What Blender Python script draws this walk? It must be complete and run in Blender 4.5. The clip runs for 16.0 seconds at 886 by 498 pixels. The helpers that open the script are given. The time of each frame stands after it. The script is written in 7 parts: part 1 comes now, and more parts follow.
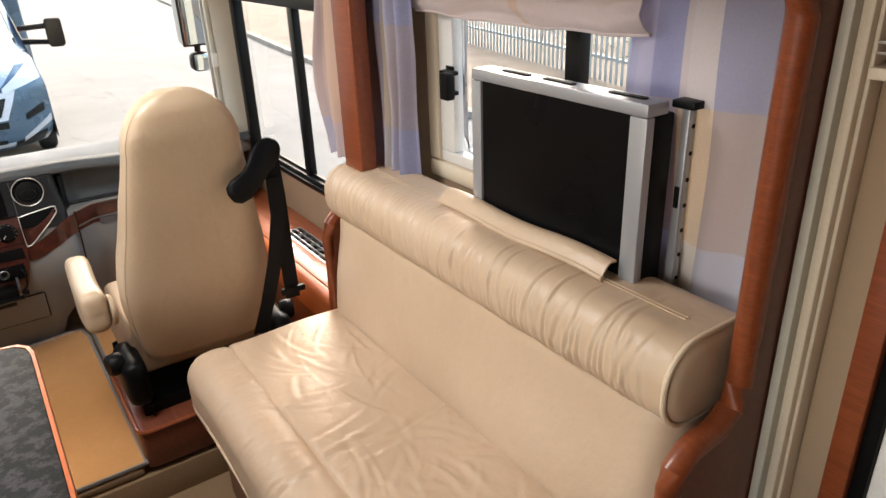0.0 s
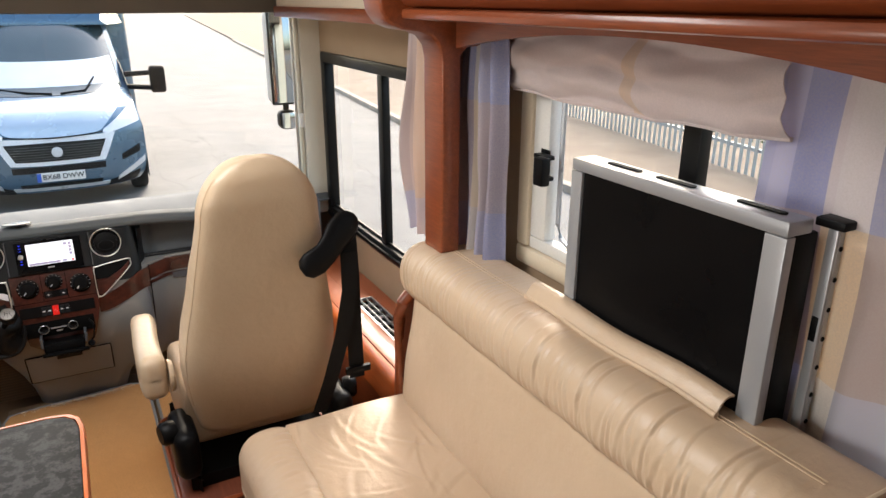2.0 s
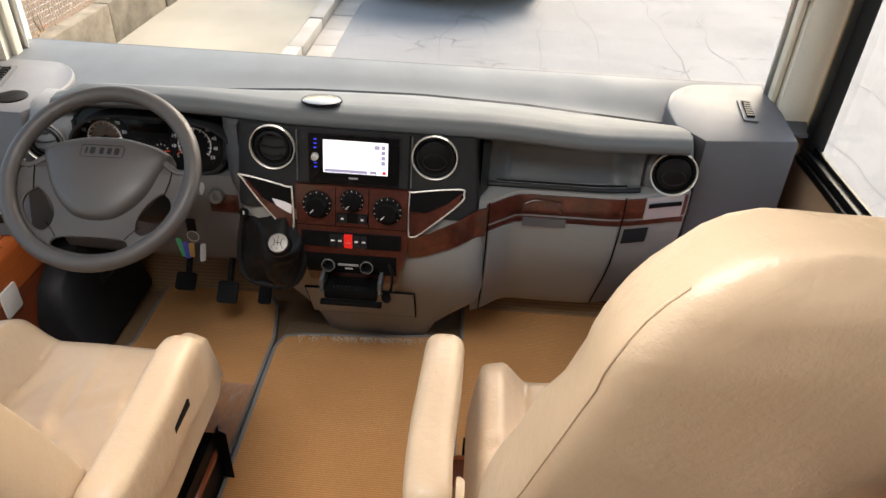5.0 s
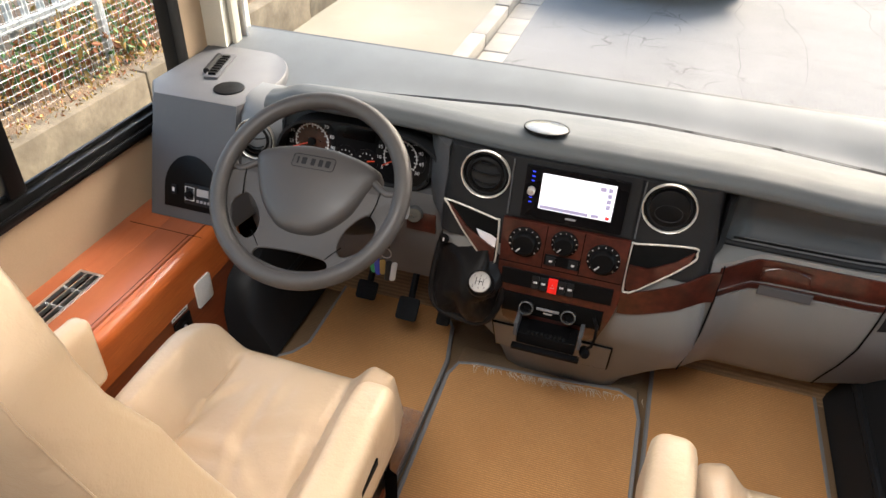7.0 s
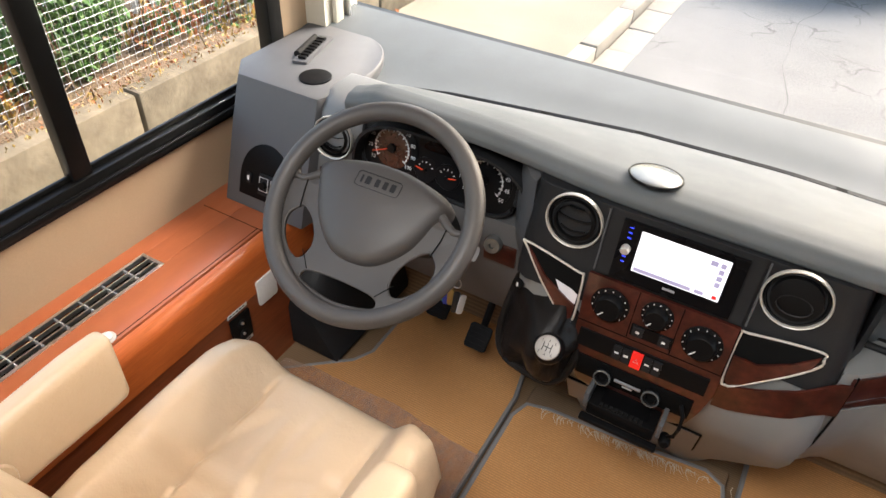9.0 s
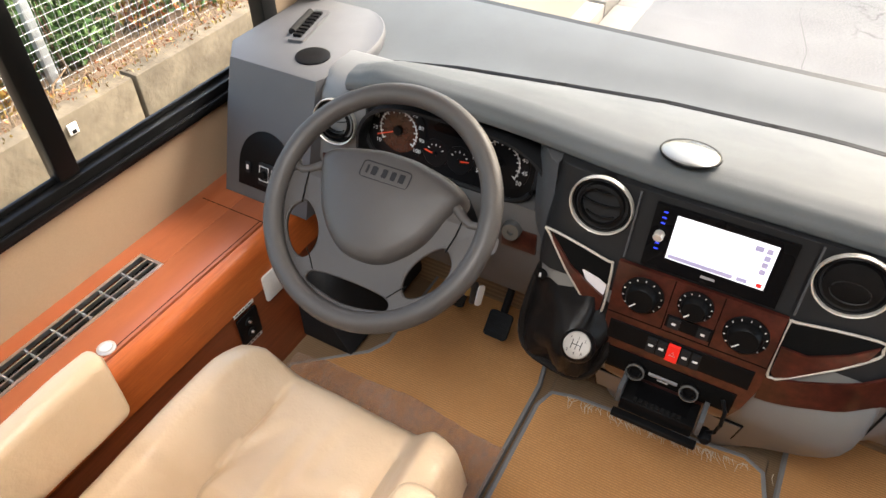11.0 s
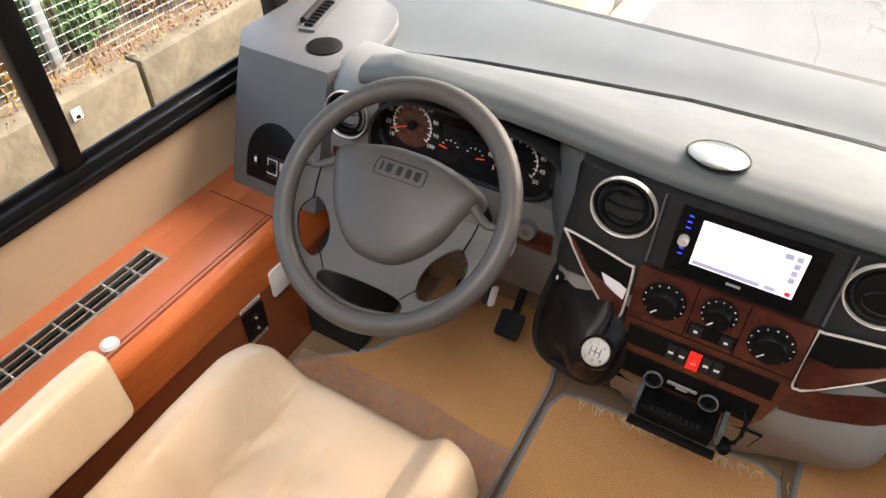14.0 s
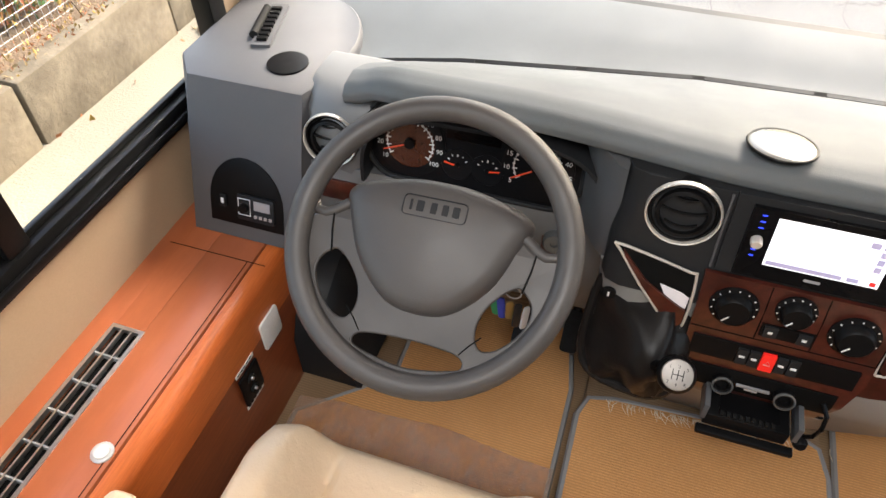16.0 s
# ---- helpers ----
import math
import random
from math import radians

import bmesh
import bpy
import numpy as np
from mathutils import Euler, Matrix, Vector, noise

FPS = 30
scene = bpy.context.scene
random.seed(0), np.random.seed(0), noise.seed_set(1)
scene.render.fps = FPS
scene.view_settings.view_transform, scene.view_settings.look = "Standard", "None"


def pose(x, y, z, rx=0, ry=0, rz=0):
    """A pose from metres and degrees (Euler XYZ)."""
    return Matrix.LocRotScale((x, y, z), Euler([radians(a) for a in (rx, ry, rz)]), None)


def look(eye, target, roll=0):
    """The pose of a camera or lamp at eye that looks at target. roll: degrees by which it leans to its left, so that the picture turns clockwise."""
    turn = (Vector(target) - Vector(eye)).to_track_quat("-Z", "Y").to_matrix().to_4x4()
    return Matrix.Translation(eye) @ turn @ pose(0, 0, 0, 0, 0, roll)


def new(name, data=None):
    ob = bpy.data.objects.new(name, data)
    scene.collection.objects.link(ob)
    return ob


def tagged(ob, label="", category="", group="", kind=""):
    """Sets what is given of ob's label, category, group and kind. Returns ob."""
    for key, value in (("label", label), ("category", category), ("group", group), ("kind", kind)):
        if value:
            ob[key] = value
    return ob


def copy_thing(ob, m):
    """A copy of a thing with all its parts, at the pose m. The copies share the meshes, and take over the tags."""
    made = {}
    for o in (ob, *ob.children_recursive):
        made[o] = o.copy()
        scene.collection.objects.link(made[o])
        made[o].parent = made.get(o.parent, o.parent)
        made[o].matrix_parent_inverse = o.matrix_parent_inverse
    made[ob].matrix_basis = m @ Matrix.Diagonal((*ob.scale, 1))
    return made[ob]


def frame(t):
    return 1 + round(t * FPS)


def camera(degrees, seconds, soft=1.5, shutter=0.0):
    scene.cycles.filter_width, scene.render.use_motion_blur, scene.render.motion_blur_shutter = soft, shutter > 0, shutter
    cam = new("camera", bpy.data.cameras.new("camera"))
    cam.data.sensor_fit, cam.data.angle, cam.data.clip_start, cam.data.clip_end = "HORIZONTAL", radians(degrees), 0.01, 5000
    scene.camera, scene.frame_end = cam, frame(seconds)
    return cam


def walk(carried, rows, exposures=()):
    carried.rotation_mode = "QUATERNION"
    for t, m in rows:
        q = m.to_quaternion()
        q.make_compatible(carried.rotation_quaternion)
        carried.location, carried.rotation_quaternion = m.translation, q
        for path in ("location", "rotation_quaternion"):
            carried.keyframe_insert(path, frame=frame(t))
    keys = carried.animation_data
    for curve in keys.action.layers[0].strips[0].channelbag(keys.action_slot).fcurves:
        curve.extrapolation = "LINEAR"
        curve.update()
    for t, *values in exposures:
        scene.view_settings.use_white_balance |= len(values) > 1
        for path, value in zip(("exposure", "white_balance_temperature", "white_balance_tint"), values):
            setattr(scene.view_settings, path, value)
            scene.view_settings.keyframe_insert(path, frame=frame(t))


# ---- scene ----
cam = camera(65.0, 16.0)
PATH = [
    (0, (0.262, -0.022, 1.442), (1.276, 1.49, 0.614), -2.2),
    (0.5, (0.255, -0.017, 1.443), (1.277, 1.496, 0.627), -1.8),
    (1, (0.247, -0.009, 1.45), (1.298, 1.503, 0.671), -1.1),
    (1.5, (0.249, 0.025, 1.473), (1.29, 1.605, 0.825), 0.3),
    (2, (0.318, 0.133, 1.464), (1.202, 1.796, 0.79), 0.1),
    (2.5, (0.432, 0.259, 1.46), (1.107, 2.005, 0.756), 2.0),
    (3, (0.487, 0.452, 1.424), (0.998, 2.192, 0.58), 1.1),
    (3.5, (0.48, 0.767, 1.411), (0.96, 2.465, 0.469), 1.8),
    (4, (0.487, 1.063, 1.385), (0.896, 2.718, 0.339), 2.1),
    (4.5, (0.468, 1.277, 1.37), (0.678, 2.928, 0.262), 3.0),
    (5, (0.43, 1.357, 1.362), (0.368, 2.998, 0.221), 2.9),
    (5.2, (0.416, 1.373, 1.353), (0.23, 3.013, 0.223), 2.1),
    (7.3, (0.253, 1.564, 1.364), (-0.2, 3.08, 0.14), 2.1),
    (7.5, (0.252, 1.59, 1.357), (-0.172, 3.086, 0.099), 2.6),
    (8, (0.258, 1.663, 1.372), (-0.32, 3.112, 0.12), 5.2),
    (8.2, (0.282, 1.691, 1.379), (-0.445, 3.078, 0.135), 3.8),
    (10.3, (0.194, 1.844, 1.355), (-0.524, 3.131, 0.003), 0.2),
    (10.5, (0.197, 1.849, 1.353), (-0.534, 3.128, 0.0), -0.8),
    (11, (0.199, 1.859, 1.346), (-0.529, 3.126, -0.019), -0.7),
    (11.5, (0.2, 1.863, 1.345), (-0.523, 3.131, -0.023), -0.7),
    (12, (0.2, 1.863, 1.343), (-0.526, 3.13, -0.023), -0.7),
    (12.5, (0.196, 1.864, 1.344), (-0.531, 3.137, -0.016), -0.7),
    (13, (0.191, 1.869, 1.344), (-0.533, 3.134, -0.026), -1.2),
    (13.5, (0.163, 1.889, 1.336), (-0.523, 3.152, -0.055), -0.6),
    (14, (0.163, 1.881, 1.334), (-0.56, 3.128, -0.053), 0.1),
    (14.5, (0.081, 1.889, 1.337), (-0.636, 3.16, -0.03), -0.0),
    (15, (-0.017, 1.91, 1.328), (-0.637, 3.214, -0.056), -1.0),
    (15.5, (-0.066, 1.924, 1.325), (-0.594, 3.245, -0.081), -1.2),
    (16, (-0.079, 1.947, 1.315), (-0.533, 3.247, -0.136), -0.8),
]
walk(cam, [(t, look(eye, target, roll)) for t, eye, target, roll in PATH], [(0, 2.14), (2.0, 2.03), (3.2, 1.94), (5, 2.1), (8, 2.35), (16, 2.47)])

# ---- world and sun ----
world = bpy.data.worlds.new("overcast_sky")
scene.world = world
world.use_nodes = True
wn = world.node_tree
sky = wn.nodes.new("ShaderNodeTexSky")
sky.sky_type, sky.sun_disc = "NISHITA", False
sky.sun_elevation, sky.sun_rotation = radians(38), radians(25)
sky.dust_density, sky.air_density = 4.0, 1.4
wn.links.new(sky.outputs[0], wn.nodes["Background"].inputs[0])
wn.nodes["Background"].inputs[1].default_value = 0.15
sun_data = bpy.data.lights.new("sun", "SUN")
sun_data.energy, sun_data.angle, sun_data.color = 1.5, radians(25), (1.0, 0.96, 0.9)
sun = new("sun", sun_data)
sun.matrix_world = look((2.0, 3.0, 4.0), (0.0, 0.0, 0.0))
# Two fill lamps added out of view, overhead and left, to brighten the interior.
for lamp_name, size, size_y, power, eye, target in (("added_roof_fill", 0.78, 0.58, 6.0, (0.0, 1.58, 1.88), (0.0, 1.58, 0.0)), ("added_side_fill", 1.35, 0.55, 3.6, (-0.9, 0.35, 1.09), (1.0, 0.35, 0.9))):
    ld = bpy.data.lights.new(lamp_name, "AREA")
    ld.shape, ld.size, ld.size_y, ld.energy, ld.color = "RECTANGLE", size, size_y, power, (1.0, 0.97, 0.93)
    new(lamp_name, ld).matrix_world = look(eye, target)


# ---- materials ----
def nodes_of(name):
    m = bpy.data.materials.new(name)
    m.use_nodes = True
    t = m.node_tree
    return m, t, t.nodes["Principled BSDF"]


def mix_colors(t, fac, a, b):
    n = t.nodes.new("ShaderNodeMix")
    n.data_type = "RGBA"
    for socket, v in ((n.inputs[0], fac), (n.inputs[6], a), (n.inputs[7], b)):
        if isinstance(v, bpy.types.NodeSocket):
            t.links.new(v, socket)
        else:
            socket.default_value = (*v, 1) if isinstance(v, tuple) else v
    return n.outputs[2]


def noise_of(t, scale, detail=4.0, stretch=(1, 1, 1), rough=0.55):
    c = t.nodes.new("ShaderNodeTexCoord")
    m = t.nodes.new("ShaderNodeMapping")
    m.inputs["Scale"].default_value = stretch
    n = t.nodes.new("ShaderNodeTexNoise")
    n.inputs["Scale"].default_value, n.inputs["Detail"].default_value, n.inputs["Roughness"].default_value = scale, detail, rough
    t.links.new(c.outputs["Object"], m.inputs[0])
    t.links.new(m.outputs[0], n.inputs["Vector"])
    return n.outputs["Fac"]


def spread(t, v, lo, hi):
    n = t.nodes.new("ShaderNodeMapRange")
    n.inputs[1].default_value, n.inputs[2].default_value = lo, hi
    t.links.new(v, n.inputs[0])
    return n.outputs[0]


def bumped(t, b, height, strength, distance=0.002, under=None):
    n = t.nodes.new("ShaderNodeBump")
    n.inputs["Strength"].default_value, n.inputs["Distance"].default_value = strength, distance
    t.links.new(height, n.inputs["Height"])
    if under is not None:
        t.links.new(under, n.inputs["Normal"])
    t.links.new(n.outputs[0], b.inputs["Normal"])
    return n.outputs[0]


def surface(name, c1, c2, rough=0.5, metal=0.0, grain=60.0, blotch=4.0, bump=0.1, stretch=(1, 1, 1), rough_var=0.08, coat=0.0, depth=0.001):
    """A two-scale surface: broad stains between two colours, fine grain as relief and gloss."""
    m, t, b = nodes_of(name)
    broad = spread(t, noise_of(t, blotch, 4, stretch), 0.3, 0.7)
    fine = noise_of(t, grain, 3, stretch)
    col = mix_colors(t, broad, c1, c2)
    t.links.new(mix_colors(t, spread(t, fine, 0.25, 0.8), col, tuple(0.5 * (x + y) * 0.9 for x, y in zip(c1, c2))), b.inputs["Base Color"])
    r = t.nodes.new("ShaderNodeMapRange")
    r.inputs[3].default_value, r.inputs[4].default_value = max(rough - rough_var, 0.02), rough + rough_var
    t.links.new(broad, r.inputs[0])
    t.links.new(r.outputs[0], b.inputs["Roughness"])
    b.inputs["Metallic"].default_value, b.inputs["Coat Weight"].default_value = metal, coat
    b.inputs["Coat Roughness"].default_value = 0.12
    if bump:
        bumped(t, b, fine, bump, depth)
    return m


def matt(m, level=0.25):
    m.node_tree.nodes["Principled BSDF"].inputs["Specular IOR Level"].default_value = level
    return m


def leather_material(name, c1, c2):
    m, t, b = nodes_of(name)
    broad = spread(t, noise_of(t, 3.0, 5), 0.3, 0.7)
    v = t.nodes.new("ShaderNodeTexVoronoi")
    v.inputs["Scale"].default_value = 420
    tc = t.nodes.new("ShaderNodeTexCoord")
    t.links.new(tc.outputs["Object"], v.inputs["Vector"])
    creases = noise_of(t, 18, 6, (1, 1, 1), 0.6)
    t.links.new(mix_colors(t, broad, c1, c2), b.inputs["Base Color"])
    r = t.nodes.new("ShaderNodeMapRange")
    r.inputs[3].default_value, r.inputs[4].default_value = 0.3, 0.46
    t.links.new(creases, r.inputs[0])
    t.links.new(r.outputs[0], b.inputs["Roughness"])
    n1 = bumped(t, b, creases, 0.3, 0.012)
    bumped(t, b, v.outputs["Distance"], 0.12, 0.001, n1)
    return m


def wood_material(name, c1, c2, rough=0.3, coat=0.4, along=(14, 0.8, 14), burl=False):
    m, t, b = nodes_of(name)
    g = noise_of(t, 22 if burl else 6, 8 if burl else 6, (1, 1, 1) if burl else along, 0.65)
    f = noise_of(t, 90 if burl else 30, 4, (1, 1, 1) if burl else along)
    c = mix_colors(t, spread(t, g, 0.32, 0.68), c1, c2)
    t.links.new(mix_colors(t, spread(t, f, 0.35, 0.9), c, tuple(x * 0.72 for x in c2)), b.inputs["Base Color"])
    b.inputs["Roughness"].default_value, b.inputs["Coat Weight"].default_value, b.inputs["Coat Roughness"].default_value = rough, coat, 0.15
    bumped(t, b, f, 0.04, 0.0006)
    return m


def ribbed_carpet(name, c1, c2, rib=340.0, axis=1):
    m, t, b = nodes_of(name)
    tc = t.nodes.new("ShaderNodeTexCoord")
    w = t.nodes.new("ShaderNodeTexWave")
    w.bands_direction = "XYZ"[axis]
    w.inputs["Scale"].default_value, w.inputs["Distortion"].default_value = rib / 6.283, 0.3
    w.inputs["Detail"].default_value, w.inputs["Detail Scale"].default_value = 2.0, 3.0
    t.links.new(tc.outputs["Object"], w.inputs["Vector"])
    stains = spread(t, noise_of(t, 5, 5, (1, 1, 1), 0.65), 0.3, 0.72)
    fuzz = noise_of(t, 260, 4, (1, 1, 1), 0.7)
    c = mix_colors(t, stains, c1, c2)
    # Rib valleys are darkened in the colour, painting the shade between ribs.
    c = mix_colors(t, spread(t, w.outputs["Fac"], 0.0, 1.0), tuple(x * 0.55 for x in c1), c)
    t.links.new(mix_colors(t, spread(t, fuzz, 0.35, 0.75), c, tuple(x * 0.8 for x in c2)), b.inputs["Base Color"])
    b.inputs["Roughness"].default_value = 0.95
    n1 = bumped(t, b, w.outputs["Fac"], 0.25, 0.0015)
    bumped(t, b, fuzz, 0.5, 0.002, n1)
    return m


def glass_material(name, tint=(1, 1, 1), gloss=0.03):
    m, t, b = nodes_of(name)
    t.nodes.remove(b)
    tr, gl, mx, lw, pw, ml = (t.nodes.new(k) for k in ("ShaderNodeBsdfTransparent", "ShaderNodeBsdfGlossy", "ShaderNodeMixShader", "ShaderNodeLayerWeight", "ShaderNodeMath", "ShaderNodeMath"))
    tr.inputs[0].default_value = (*tint, 1)
    gl.inputs["Roughness"].default_value = gloss
    lw.inputs[0].default_value = 0.5
    pw.operation, ml.operation = "POWER", "MULTIPLY_ADD"
    pw.inputs[1].default_value, ml.inputs[1].default_value, ml.inputs[2].default_value = 5.0, 0.7, 0.04
    t.links.new(lw.outputs["Facing"], pw.inputs[0])
    t.links.new(pw.outputs[0], ml.inputs[0])
    t.links.new(ml.outputs[0], mx.inputs[0])
    t.links.new(tr.outputs[0], mx.inputs[1])
    t.links.new(gl.outputs[0], mx.inputs[2])
    t.links.new(mx.outputs[0], t.nodes["Material Output"].inputs[0])
    return m


def lit_material(name, color, strength, rough=0.3):
    m, t, b = nodes_of(name)
    b.inputs["Base Color"].default_value = (*color, 1)
    b.inputs["Roughness"].default_value = rough
    b.inputs["Emission Color"].default_value, b.inputs["Emission Strength"].default_value = (*color, 1), strength
    return m


def curtain_material(name, stripes, bands, axis=1):
    """Woven check: stripes across the cloth, broad bands up it."""
    m, t, b = nodes_of(name)
    tc = t.nodes.new("ShaderNodeTexCoord")
    sep = t.nodes.new("ShaderNodeSeparateXYZ")
    t.links.new(tc.outputs["UV"], sep.inputs[0])

    def ramp(out, stops):
        r = t.nodes.new("ShaderNodeValToRGB")
        r.color_ramp.interpolation = "CONSTANT"
        e = r.color_ramp.elements
        while len(e) < len(stops):
            e.new(0.99)
        for k, (p, c) in zip(e, stops):
            k.position, k.color = p, (*c, 1)
        t.links.new(out, r.inputs[0])
        return r.outputs[0]

    c = mix_colors(t, 0.45, ramp(sep.outputs[0], stripes), ramp(sep.outputs[1], bands))
    weave = noise_of(t, 350, 2)
    t.links.new(mix_colors(t, spread(t, weave, 0.3, 1.2), c, (0.5, 0.46, 0.44)), b.inputs["Base Color"])
    b.inputs["Roughness"].default_value = 0.85
    b.inputs["Sheen Weight"].default_value = 0.2
    bumped(t, b, weave, 0.25, 0.001)
    tl, mx = t.nodes.new("ShaderNodeBsdfTranslucent"), t.nodes.new("ShaderNodeMixShader")
    t.links.new(c, tl.inputs[0])
    mx.inputs[0].default_value = 0.22
    t.links.new(b.outputs[0], mx.inputs[1])
    t.links.new(tl.outputs[0], mx.inputs[2])
    t.links.new(mx.outputs[0], t.nodes["Material Output"].inputs[0])
    return m


BLUE, PEACH, CREAM, LILAC = (0.16, 0.18, 0.34), (0.6, 0.4, 0.27), (0.68, 0.6, 0.42), (0.32, 0.28, 0.34)
